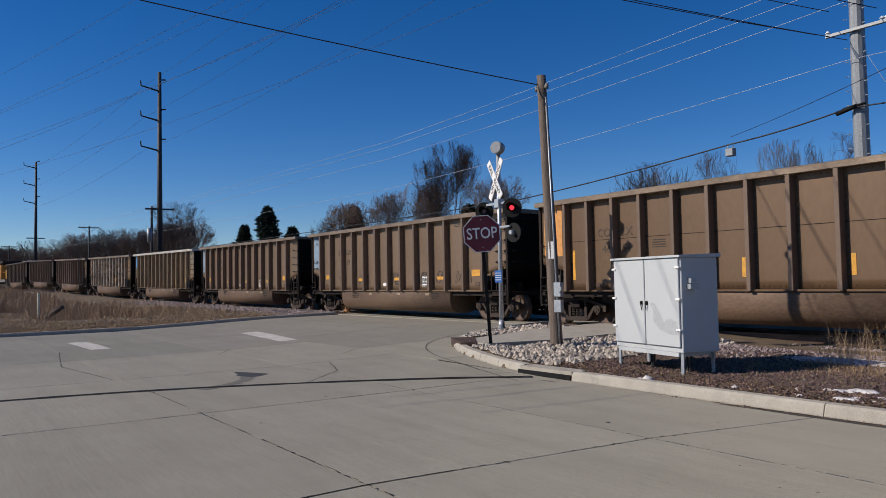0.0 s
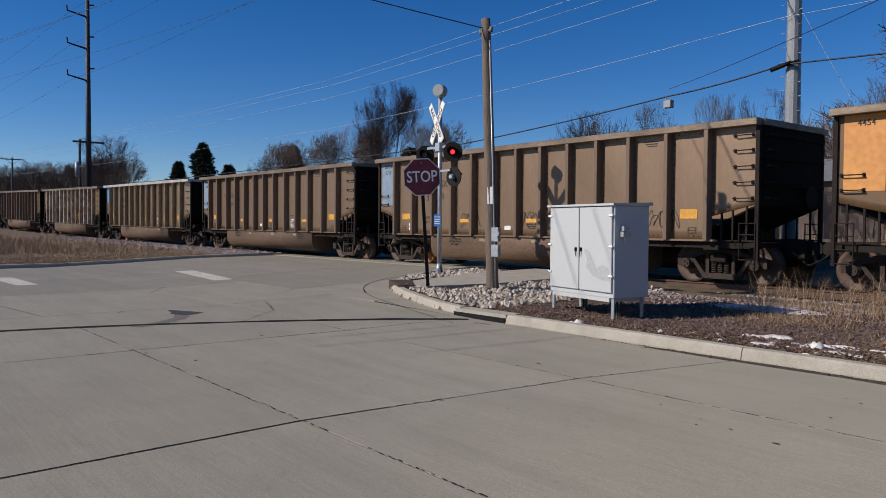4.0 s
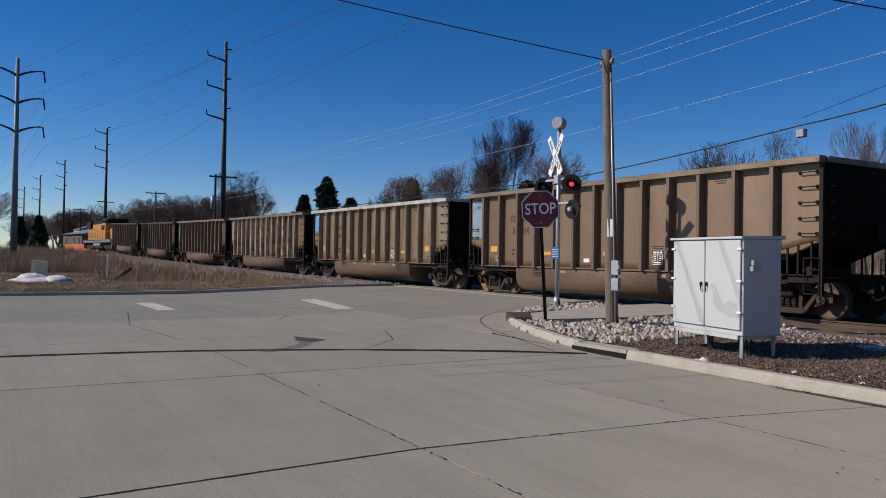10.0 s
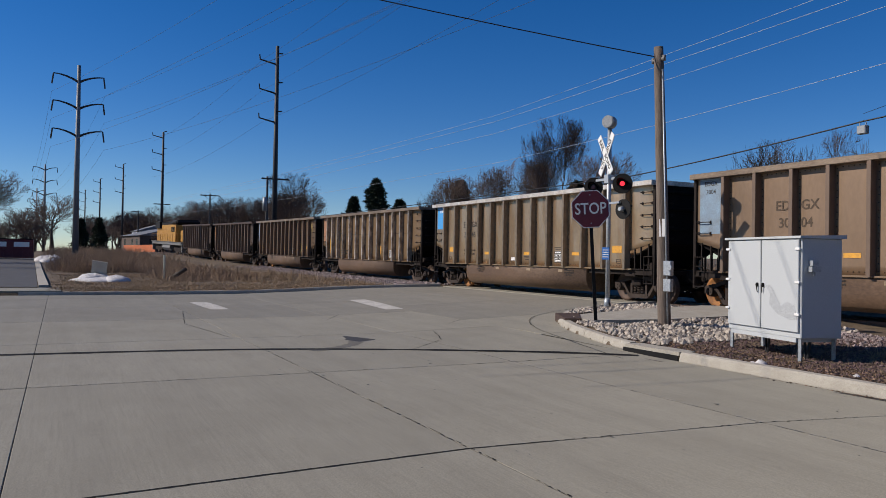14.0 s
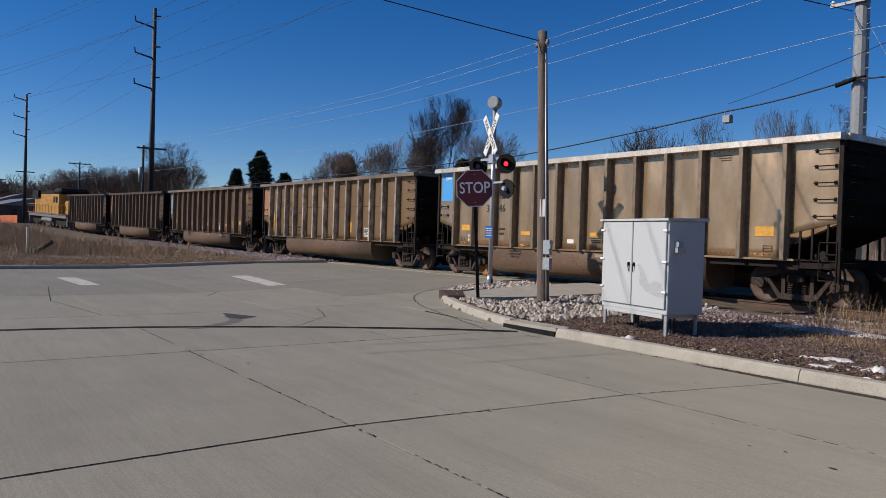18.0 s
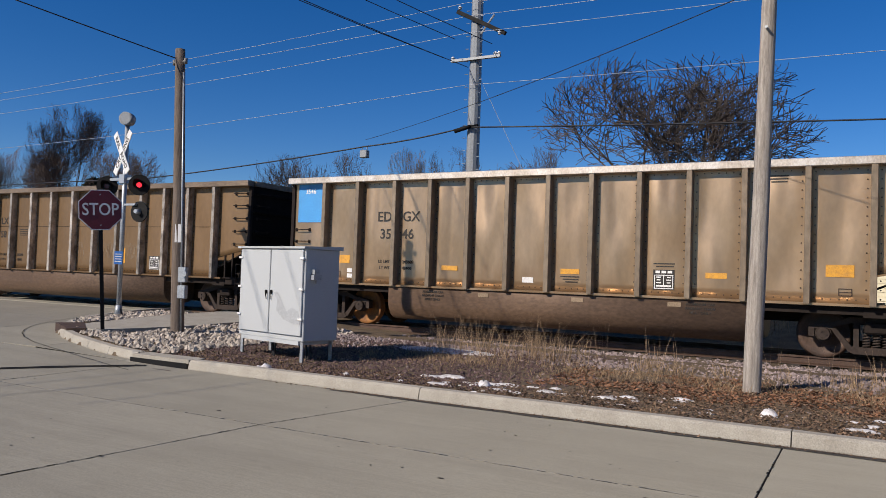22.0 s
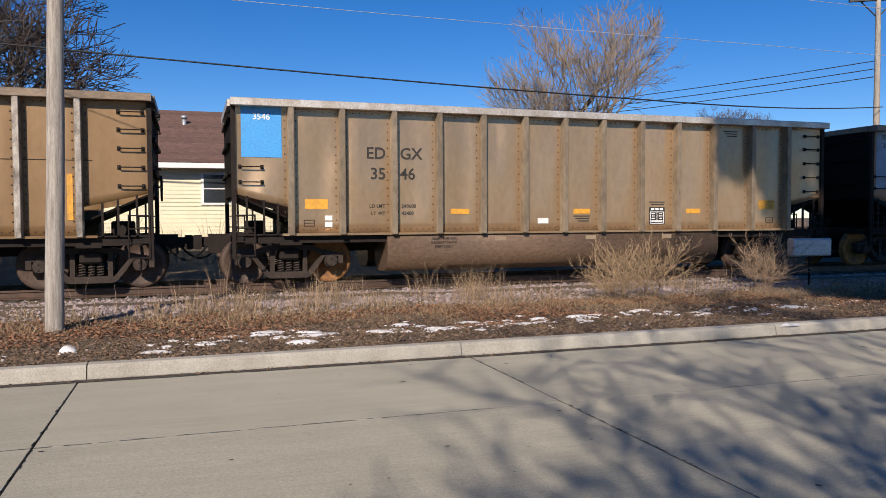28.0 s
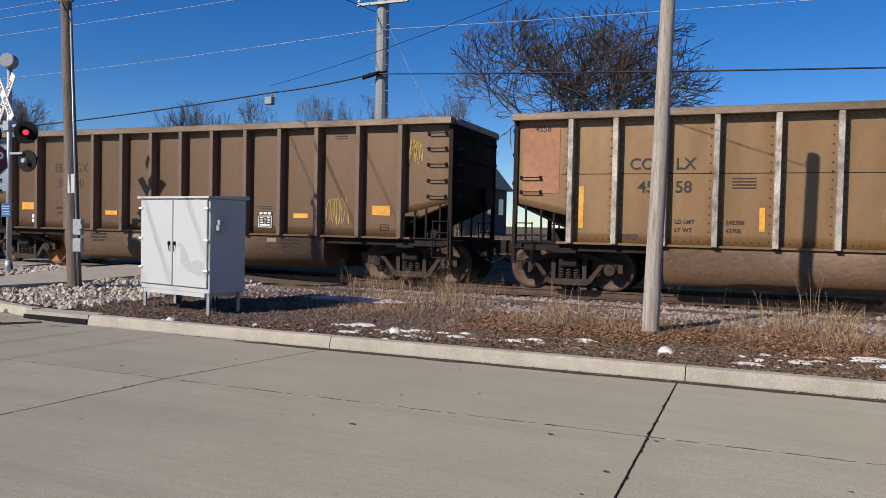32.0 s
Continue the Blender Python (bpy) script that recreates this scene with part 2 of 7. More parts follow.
M["glass"] = material("dark_glass", (0.03, 0.035, 0.04), 0.08, bump=0.0)
M["locoy"] = material("loco_yellow", (0.45, 0.225, 0.03), 0.55, dark=(0.28, 0.14, 0.03), scale=2, fine=30, amount=0.6)
M["locog"] = material("loco_grey", (0.16, 0.16, 0.155), 0.6, dark=(0.08, 0.08, 0.08), scale=2, fine=30)
M["red_bin"] = material("dark_red_bin", (0.13, 0.012, 0.02), 0.55, scale=2, fine=30)
M["wire"] = material("black_cable", (0.012, 0.012, 0.013), 0.6, bump=0.0)
M["wirew"] = material("bright_conductor", (0.40, 0.42, 0.46), 0.5, 0.2, bump=0.0)
M["orange"] = material("orange_fence", (0.5, 0.13, 0.04), 0.8)
M["brick"] = material("dark_house_wall", (0.10, 0.075, 0.065), 0.9, scale=3, fine=30)
M["asphalt"] = material("asphalt", (0.06, 0.06, 0.062), 0.85, scale=1.5, fine=60)


def car_paint(name, color, dark, metal=0.55, rough=0.42, dust=None, amount=0.16, buckle=0.0):
    """Dusty aluminium sheet: cloudy grime, brown dust gathered along a sheet's riveted edges, dull shine where it is thin."""
    m = material(name, color, rough, metal, dark=dark, scale=0.8, fine=9, bump=0.0, amount=amount, rand=0.05, stretch=(1.2, 1, 0.6))
    N, L = m.node_tree.nodes, m.node_tree.links
    b = N["Principled BSDF"]
    b.inputs["Diffuse Roughness"].default_value = 0.9
    if buckle:
        # loose sheets between the stakes, buckled in long upright waves
        tc = next(n for n in N if n.type == "TEX_COORD")
        oi = next(n for n in N if n.type == "OBJECT_INFO")
        mp = N.new("ShaderNodeMapping")
        mp.inputs["Scale"].default_value = (1.5, 1.0, 0.5)
        L.new(tc.outputs["Object"], mp.inputs[0])
        add = N.new("ShaderNodeVectorMath")
        add.operation = "MULTIPLY_ADD"
        add.inputs[1].default_value = (31, 47, 67)
        L.new(oi.outputs["Random"], add.inputs[0])
        L.new(mp.outputs[0], add.inputs[2])
        nz = N.new("ShaderNodeTexNoise")
        nz.inputs["Scale"].default_value, nz.inputs["Detail"].default_value = 1.0, 0.6
        L.new(add.outputs[0], nz.inputs["Vector"])
        bp = N.new("ShaderNodeBump")
        bp.inputs["Strength"].default_value, bp.inputs["Distance"].default_value = 1.0, buckle
        L.new(nz.outputs[0], bp.inputs["Height"])
        L.new(bp.outputs[0], b.inputs["Normal"])
    if dust:
        src = b.inputs["Base Color"].links[0].from_socket
        tc = next(n for n in N if n.type == "TEX_COORD")
        sep = N.new("ShaderNodeSeparateXYZ")
        L.new(tc.outputs["Object"], sep.inputs[0])
        ab = N.new("ShaderNodeMath")
        ab.operation = "ABSOLUTE"
        L.new(sep.outputs[0], ab.inputs[0])
        side = N.new("ShaderNodeMapRange")
        side.interpolation_type = "SMOOTHSTEP"
        side.inputs[1].default_value, side.inputs[2].default_value, side.inputs[4].default_value = 0.22, 0.5, 0.6
        L.new(ab.outputs[0], side.inputs[0])
        foot = N.new("ShaderNodeMapRange")
        foot.interpolation_type = "SMOOTHSTEP"
        foot.inputs[1].default_value, foot.inputs[2].default_value, foot.inputs[3].default_value, foot.inputs[4].default_value = 1.03, 1.5, 0.4, 0.0
        L.new(sep.outputs[2], foot.inputs[0])
        top = N.new("ShaderNodeMath")
        top.operation = "MAXIMUM"
        L.new(side.outputs[0], top.inputs[0])
        L.new(foot.outputs[0], top.inputs[1])
        mx = N.new("ShaderNodeMix")
        mx.data_type = "RGBA"
        mx.inputs[7].default_value = (*dust, 1)
        L.new(top.outputs[0], mx.inputs[0])
        L.new(src, mx.inputs[6])
        L.new(mx.outputs[2], b.inputs["Base Color"])
    return m


M["body_tan"] = car_paint("dusty_tan_sheet", (0.46, 0.325, 0.20), (0.36, 0.245, 0.148), 0.55, 0.32, (0.40, 0.26, 0.14), buckle=0.2)
M["body_dull"] = car_paint("dull_tan_sheet", (0.275, 0.185, 0.116), (0.185, 0.122, 0.076), 0.35, 0.48, (0.25, 0.165, 0.095), buckle=0.06)
M["body_brown"] = car_paint("dusty_brown_sheet", (0.285, 0.175, 0.083), (0.19, 0.115, 0.055), 0.3, 0.46, (0.20, 0.115, 0.05), buckle=0.06)
M["body_rust"] = car_paint("rusty_brown_sheet", (0.18, 0.108, 0.057), (0.12, 0.07, 0.039), 0.25, 0.5, (0.14, 0.078, 0.038))
M["body_dark"] = car_paint("sooty_brown_sheet", (0.105, 0.065, 0.045), (0.055, 0.035, 0.026), 0.2, 0.6, (0.095, 0.05, 0.03))
M["stake"] = car_paint("dull_stake_metal", (0.31, 0.245, 0.17), (0.12, 0.085, 0.055), 0.3, 0.5, amount=0.8)
M["stake_worn"] = material("worn_bare_stake", (0.55, 0.50, 0.43), 0.5, 0.4, dark=(0.07, 0.048, 0.035), scale=2.2, fine=20, bump=0.03, amount=1.0, rand=0.25, stretch=(2, 2, 1.2))
M["rivet"] = material("dark_rivet_heads", (0.05, 0.036, 0.028), 0.7, 0.2, bump=0.0)
M["rivet_tan"] = material("dusty_rivet_heads", (0.13, 0.092, 0.06), 0.6, 0.3, bump=0.0)
M["chord_worn"] = material("worn_brown_chord", (0.24, 0.18, 0.125), 0.5, 0.3, dark=(0.08, 0.056, 0.04), scale=1.5, fine=20, bump=0.03, amount=0.9, stretch=(0.6, 1, 2))
M["tag"] = material("faint_yellow_chalk", (0.42, 0.30, 0.09), 0.8, bump=0.0)
M["stake_dark"] = car_paint("sooty_stake_metal", (0.20, 0.14, 0.10), (0.09, 0.06, 0.045), 0.3, 0.6)
M["tub"] = material("tub_sheet", (0.17, 0.108, 0.068), 0.55, 0.3, dark=(0.10, 0.065, 0.045), scale=1.0, fine=20, bump=0.05, amount=0.9, stretch=(0.5, 1, 1))
M["p_orange"] = material("orange_panel", (0.60, 0.27, 0.07), 0.6, dark=(0.40, 0.17, 0.05), scale=1.2, fine=8, amount=0.35, bump=0.05)
M["p_brick"] = material("faded_red_panel", (0.33, 0.155, 0.08), 0.65, dark=(0.2, 0.09, 0.05), scale=1.2, fine=8, amount=0.35, bump=0.05)
M["p_blue"] = material("bright_blue_panel", (0.055, 0.33, 0.72), 0.5, dark=(0.05, 0.25, 0.55), scale=3, fine=30, amount=0.4, bump=0.03)
M["p_pale"] = material("faded_blue_panel", (0.20, 0.30, 0.40), 0.6, dark=(0.15, 0.17, 0.19), scale=3, fine=30, amount=0.8, bump=0.03)


# ---- building tools ----
def part(name, bm, mat, parent=None, label="", m=None):
    """Links a bmesh as one mesh object."""
    me = bpy.data.meshes.new(name)
    bm.normal_update()
    bm.to_mesh(me)
    bm.free()
    return piece(name, me, mat, parent, label, m)


def piece(name, me, mat=None, parent=None, label="", m=None):
    if mat is not None and not me.materials:
        me.materials.append(mat)
    ob = new(name, me)
    if parent is not None:
        ob.parent = parent
    if m is not None:
        ob.matrix_basis = m
    return tagged(ob, label)


def thing(name, label, category, m=None, group="", kind=""):
    ob = new(name)
    ob.empty_display_size = 0.2
    if m is not None:
        ob.matrix_basis = m
    return tagged(ob, label, category, group, kind)


def mesh(bm, name="mesh"):
    me = bpy.data.meshes.new(name)
    bm.normal_update()
    bm.to_mesh(me)
    bm.free()
    return me


def box(bm, x0, x1, y0, y1, z0, z1, m=None, bevel=0.0):
    v = [bm.verts.new((x, y, z)) for z in (z0, z1) for y in (y0, y1) for x in (x0, x1)]
    f = [bm.faces.new([v[i] for i in q]) for q in ((0, 2, 3, 1), (4, 5, 7, 6), (0, 1, 5, 4), (2, 6, 7, 3), (0, 4, 6, 2), (1, 3, 7, 5))]
    if bevel:
        got = bmesh.ops.bevel(bm, geom=list({e for q in f for e in q.edges}), offset=bevel, segments=1, affect="EDGES")
        v = list({w for q in got["faces"] for w in q.verts} | {w for w in v if w.is_valid})
    if m is not None:
        bmesh.ops.transform(bm, matrix=m, verts=v)
    return v


def cyl(bm, p0, p1, r0, r1=None, seg=12, caps=True):
    """A tapered round bar from p0 to p1."""
    r1 = r0 if r1 is None else r1
    p0, p1 = Vector(p0), Vector(p1)
    q = (p1 - p0).to_track_quat("Z", "Y").to_matrix()
    a, b = [], []
    for i in range(seg):
        c = Vector((math.cos(2 * math.pi * i / seg), math.sin(2 * math.pi * i / seg), 0))
        a.append(bm.verts.new(p0 + q @ (c * r0)))
        b.append(bm.verts.new(p1 + q @ (c * r1)))
    for i in range(seg):
        f = bm.faces.new((a[i], a[(i + 1) % seg], b[(i + 1) % seg], b[i]))
        f.smooth = seg > 6
    if caps:
        bm.faces.new(a[::-1])
        bm.faces.new(b)
    return a + b


def prism(bm, outline, y0, y1, axis="y"):
    """Extrudes an outline of (x, z) along y, or of (y, z) along x."""
    put = (lambda a, b, d: (a, d, b)) if axis == "y" else ((lambda a, b, d: (d, a, b)) if axis == "x" else (lambda a, b, d: (a, b, d)))
    p = [bm.verts.new(put(a, b, y0)) for a, b in outline]
    q = [bm.verts.new(put(a, b, y1)) for a, b in outline]
    n = len(p)
    for i in range(n):
        bm.faces.new((p[i], p[(i + 1) % n], q[(i + 1) % n], q[i]))
    bm.faces.new(p[::-1])
    bm.faces.new(q)
    bmesh.ops.recalc_face_normals(bm, faces=bm.faces[:])


TEXTS = {}


def text_mesh(body, size, mat, depth=0.004, align="CENTER"):
    key = (body, size, mat.name, align)
    if key not in TEXTS:
        cu = bpy.data.curves.new("text", "FONT")
        cu.body, cu.size, cu.extrude, cu.align_x, cu.align_y = body, size, depth / 2, align, "CENTER"
        cu.resolution_u, cu.offset = 3, size * 0.012
        ob = bpy.data.objects.new("text", cu)
        scene.collection.objects.link(ob)
        bpy.context.view_layer.update()
        me = bpy.data.meshes.new_from_object(ob.evaluated_get(bpy.context.evaluated_depsgraph_get()))
        bpy.data.objects.remove(ob)
        bpy.data.curves.remove(cu)
        me.materials.clear()
        me.materials.append(mat)
        TEXTS[key] = me
    return TEXTS[key]


def from_lists(name, verts, faces, mat, parent=None, smooth=False, label=""):
    me = bpy.data.meshes.new(name)
    me.from_pydata(verts, [], faces)
    if smooth:
        me.polygons.foreach_set("use_smooth", [True] * len(me.polygons))
    me.update()
    return piece(name, me, mat, parent, label)


def smooth01(v):
    v = max(0.0, min(1.0, v))
    return v * v * (3 - 2 * v)


# ---- the lie of the land ----
def ramp(x, y):
    """The rise of the side street towards the rails."""
    return 0.29 * smooth01((y - 5.0) / 9.5) * smooth01((-8.0 - x) / 6.0)


KERB_Y = 8.65
XS, RADIUS = -9.0, 1458.0   # where the track begins to bend, and its radius
TRACK_Y = 17.16
RAIL_Z = 0.31


def rise(x):
    return 0.00017 * max(0.0, -20.0 - max(x, -110.0)) ** 2


def on_track(s):
    """The track's middle at s metres along it: place and heading (degrees)."""
    d = max(0.0, XS - s)
    a = d / RADIUS
    x = s if d == 0 else XS - RADIUS * math.sin(a)
    return x, TRACK_Y - RADIUS * (1 - math.cos(a)), RAIL_Z + rise(x), math.degrees(a)


def land(x, y):
    """The height of the open ground, off the roads."""
    z = 0.12 + max(ramp(x, y), 0.0) * 0.8
    z += 0.05 * smooth01((y - 10) / 4) * (1 - smooth01((-8.0 - x) / 6.0))
    if x < -20:
        z += rise(x) * 0.9
    z += 0.75 * smooth01((y - 20.3) / 3.5)
    return z


def turf(x, y):
    """The open ground with its small humps."""
    return land(x, y) + 0.035 * noise.noise((x * 0.9, y * 0.9, 0)) + 0.008 * noise.noise((x * 3, y * 3, 4))


# ---- ground, roads and track ----
KX = [-17.3, -16.9, -16.3, -15.6, -14.6, -13.1, -11.4, -9.2, 80.0]
KY = [15.3, 13.8, 12.2, 11.0, 10.1, 9.35, 8.9, 8.65, 8.65]
LEFT_X = -30.8


def kerb_y(x):
    return float(np.interp(x, KX, KY)) if x > KX[0] else 999.0


def off_road(x, y):
    """Metres behind the kerb; below zero on a road."""
    if x < LEFT_X + 8:
        return LEFT_X - x if -70 < y < 70 else 5.0
    if y > 19.4:
        return 5.0 if x > -15.0 or x < LEFT_X else min(x + 17.3, 5.0)
    if y < -3.55:
        return min(-3.55 - y, 5.0) if x > -14.9 else x + 15.0
    return y - kerb_y(x)


def spaced(stops):
    """Grid lines: (from, to, step) runs, joined."""
    got = []
    for a, b, d in stops:
        n = max(1, round((b - a) / d))
        got += [a + (b - a) * i / n for i in range(n)]
    return got + [stops[-1][1]]


def build_ground():
    gx = spaced([(-1500, -300, 200), (-300, -100, 25), (-100, -40, 3), (-40, -31.6, 1), (-31.6, -30.4, 0.15), (-30.4, -18, 1.2), (-18, -8, 0.18), (-8, 14, 0.25), (14, 60, 3), (60, 300, 30), (300, 1500, 200)])
    gy = spaced([(-1500, -200, 260), (-200, -15, 12), (-15, -5, 1.5), (-5, -3.2, 0.15), (-3.2, 8, 3), (8, 8.45, 0.45), (8.45, 8.7, 0.125), (8.7, 15.5, 0.18), (15.5, 20, 0.5), (20, 60, 2), (60, 300, 20), (300, 1500, 200)])
    verts, faces, idx = [], [], {}
    for j, y in enumerate(gy):
        for i, x in enumerate(gx):
            d = off_road(x, y)
            z = land(x, y) if d >= 0.16 else (land(x, y) - 0.05 if d > 0.0 else -0.3)
            if d >= 0.3 and abs(x) < 70 and abs(y) < 70:
                z = turf(x, y)
            if abs(y - on_track(x)[1]) < 2.2 and d > 0:
                z -= 0.06
            idx[i, j] = len(verts)
            verts.append((x, y, z))
    for j in range(len(gy) - 1):
        for i in range(len(gx) - 1):
            faces.append((idx[i, j], idx[i + 1, j], idx[i + 1, j + 1], idx[i, j + 1]))
    g = from_lists("ground", verts, faces, M["ground"], smooth=True)
    tagged(g, "dry brown winter ground with dead grass", "ground", kind="structure")


build_ground()


def build_kerb(name, pts, label, top=0.15, width=0.19, side=1):
    """A kerb in cast lengths, each a stone of its own under the kerb."""
    root = thing(name, label, "kerb", kind="structure")
    for (x0, y0), (x1, y1) in zip(pts, pts[1:]):
        d = Vector((x1 - x0, y1 - y0))
        n = Vector((-d.y, d.x)).normalized() * side
        e = d.normalized() * 0.006
        bm = bmesh.new()
        ends = []
        for px, py in ((x0 + e.x, y0 + e.y), (x1 - e.x, y1 - e.y)):
            zr = ramp(px, py)
            prof = [(0.0, -0.3), (0.0, 0.02), (0.025, top - 0.03), (0.05, top), (width - 0.02, top + 0.005), (width, top - 0.02), (width, -0.3)]
            ends.append([bm.verts.new((px + n.x * o, py + n.y * o, zr + z)) for o, z in prof])
        k = len(ends[0])
        for i in range(k):
            bm.faces.new((ends[0][i], ends[0][(i + 1) % k], ends[1][(i + 1) % k], ends[1][i]))
        bm.faces.new(ends[0][::-1])
        bm.faces.new(ends[1])
        bmesh.ops.recalc_face_normals(bm, faces=bm.faces[:])
        part("kerb_stone", bm, M["kerb"], root)
    return root


right = [(-9.2, 8.65), (-5.05, 8.65), (-0.68, 8.65), (3.35, 8.65)] + [(3.35 + 4.55 * i, 8.65) for i in range(1, 16)]
build_kerb("kerb_1", right, "weathered pale concrete kerb along the street")
corner = list(zip(KX[:7], KY[:7]))
fine = []
for (a, b), (c, d) in zip(corner, corner[1:]):
    fine += [(a, b), ((a + c) / 2, (b + d) / 2)]
fine.append(corner[-1])
# round the corner a little
fine = [fine[0]] + [(0.25 * p[0] + 0.5 * q[0] + 0.25 * r[0], 0.25 * p[1] + 0.5 * q[1] + 0.25 * r[1]) for p, q, r in zip(fine, fine[1:], fine[2:])] + [fine[-1]]
build_kerb("kerb_2", fine + [(-10.55, 8.78)], "curved concrete kerb round the street corner", top=0.13)
build_kerb("kerb_3", [(LEFT_X, y) for y in (-1.3, 3.0, 7.0, 11.0, 15.2)], "low concrete kerb on the far side of the side street", top=0.12)
build_kerb("kerb_4", [(LEFT_X, y) for y in (-40, -30, -20, -9.0)], "low concrete kerb on the far side of the side street", top=0.12)

build_kerb("kerb_6", [(-14.9 + 4.6 * i, -3.58) for i in range(16)], "concrete kerb behind the camera", side=-1)

# storm inlet between the two kerbs
inlet = thing("storm_inlet", "concrete street inlet with a flat black sheet for its shaded throat", "storm drain", kind="structure")
bm = bmesh.new()
box(bm, -10.5, -9.22, 8.66, 9.0, 0.17, 0.23)
part("inlet_cover", bm, M["kerb"], inlet, "", Matrix.Translation((0, 0.02, -0.07)))
# flat black sheet on the kerb face, standing for the shade inside the opening
bm = bmesh.new()
box(bm, -10.52, -9.22, 8.648, 8.66, -0.2, 0.105)
part("throat_shade", bm, M["blackp"], inlet)
bm = bmesh.new()
for i in range(9):
    box(bm, -10.45 + i * 0.14, -10.41 + i * 0.14, 8.36, 8.66, 0.004, 0.02)
box(bm, -10.5, -9.25, 8.34, 8.37, 0.004, 0.022)
part("inlet_grate", bm, M["rust"], inlet)


def skew(x, y):
    """One cross joint was poured a little askew."""
    return float(np.interp(y, (-0.35, 3.04, 6.22, 8.64), (0.06, -0.14, 0.07, 0.5))) if abs(x + 5.58) < 0.01 else 0.0


def build_road():
    root = thing("road", "worn pale grey concrete street with dark joints", "road", kind="structure")
    xs = [-5.55 + 4.6 * i for i in range(-6, 10)]
    xs[5], xs[6], xs[7], xs[8] = -10.15, -5.58, -0.75, 3.42
    xs[0] = -30.78
    ys = [-3.5, -0.35, 3.04, 6.22, 8.64]
    cells = [(a, b, c, d) for a, b in zip(xs, xs[1:]) for c, d in zip(ys, ys[1:])]
    side = [-30.78, -26.0, -21.2, -16.4, -13.0, -9.3]
    for c, d in ((8.64, 12.0), (12.0, 15.42)):
        cells += [(a, b, c, d) for a, b in zip(side, side[1:]) if not (d > 13 and a > -17) and not (a > -12 and c > 8)]
    cells += [(-13.0, -10.6, 8.64, 9.3)]
    for c, d in zip((-60, -50, -41, -33, -26, -19, -12.5, -8), (-50, -41, -33, -26, -19, -12.5, -8, -3.5)):
        cells += [(a, b, c, d) for a, b in zip((-30.78, -26, -21.2), (-26, -21.2, -15.0))]
    for c, d in zip((19.0, 24, 30, 38, 48), (24, 30, 38, 48, 62)):
        cells += [(a, b, c, d) for a, b in zip((-30.78, -26, -21.2), (-26, -21.2, -17.3))]
    for a, b, c, d in cells:
        bm = bmesh.new()
        for n, (ox, oy, dz) in enumerate(((0.007, 0.004, -0.22), (0.007, 0.004, -0.004), (0.010, 0.008, 0.0))):
            for x, y in ((a + ox + skew(a, c), c + oy), (b - ox + skew(b, c), c + oy), (b - ox + skew(b, d), d - oy), (a + ox + skew(a, d), d - oy)):
                bm.verts.new((x, y, (ramp(x, min(y, 15.4)) if y < 16 else 0.29) + dz))
        v = bm.verts[:] if bm.verts.ensure_lookup_table() is None else []
        for n in (0, 4):
            for i in range(4):
                k = (i + 1) % 4
                bm.faces.new((v[n + i], v[n + k], v[n + 4 + k], v[n + 4 + i]))
        bm.faces.new(v[8:12])
        # slabs centred left of x = -17.5 get the darker concrete
        part("slab", bm, M["concrete" if (a + b) / 2 > -17.5 else "concrete_side"], root)
    bm = bmesh.new()
    box(bm, -31.2, 72, -60, 8.68, -0.29, -0.004)
    part("joint_bed", bm, M["tar"], root)


build_road()


def ribbon(name, pts, width, z, mat, label, category):
    """A thin flat strip lying on the road."""
    vs, fs = [], []
    for i, p in enumerate(pts):
        a, b = Vector(pts[max(0, i - 1)]), Vector(pts[min(len(pts) - 1, i + 1)])
        n = (b - a).normalized()
        n = Vector((-n.y, n.x)) * width * (0.5 + 0.3 * noise.noise((i * 0.9, z, 3)))
        for s in (-1, 1):
            x, y = p[0] + s * n.x, p[1] + s * n.y
            vs.append((x, y, ramp(x, y) + z))
        if i:
            fs.append((2 * i - 2, 2 * i, 2 * i + 1, 2 * i - 1))
    ob = from_lists(name, vs, fs, mat)
    return tagged(ob, label, category, kind="structure")


def curve_through(pts, n=8):
    """A smooth line through a few points."""
    out = []
    P = [Vector(p) for p in pts]
    for i in range(len(P) - 1):
        p0, p1, p2, p3 = P[max(0, i - 1)], P[i], P[i + 1], P[min(len(P) - 1, i + 2)]
        for k in range(n):
            t = k / n
            out.append(0.5 * (2 * p1 + (p2 - p0) * t + (2 * p0 - 5 * p1 + 4 * p2 - p3) * t * t + (3 * p1 - p0 - 3 * p2 + p3) * t ** 3))
    return out + [P[-1]]


ribbon("crack_seal", curve_through([(-13.6, -3.0), (-13.42, -0.77), (-13.02, 2.48), (-12.13, 5.13), (-10.94, 7.21), (-9.95, 8.5)]), 0.17, 0.006, M["tar"], "black sealed crack curving across the concrete street", "crack seal")
for pts in ([(-25.8, 4.0), (-24.3, 4.05), (-22.4, 4.08)], [(-24.5, 8.95), (-22.4, 8.75), (-20.2, 8.5)]):
    ribbon("road_marking", pts, 0.54, 0.006, M["paint"], "worn white stop line painted on the concrete", "road marking")


def build_patch():
    bm = bmesh.new()
    ring = [bm.verts.new((-13.9 + (0.42 + 0.4 * noise.noise((i * 0.9, 0.3, 0))) * math.cos(i * 0.45), 5.08 + (0.26 + 0.25 * noise.noise((i * 0.9, 5.3, 0))) * math.sin(i * 0.45), 0.006 + ramp(-13.9, 5.4))) for i in range(14)]
    bm.faces.new(ring)
    tagged(part("dark_patch", bm, M["stain"]), "dark irregular patch on the concrete street", "stain", kind="structure")


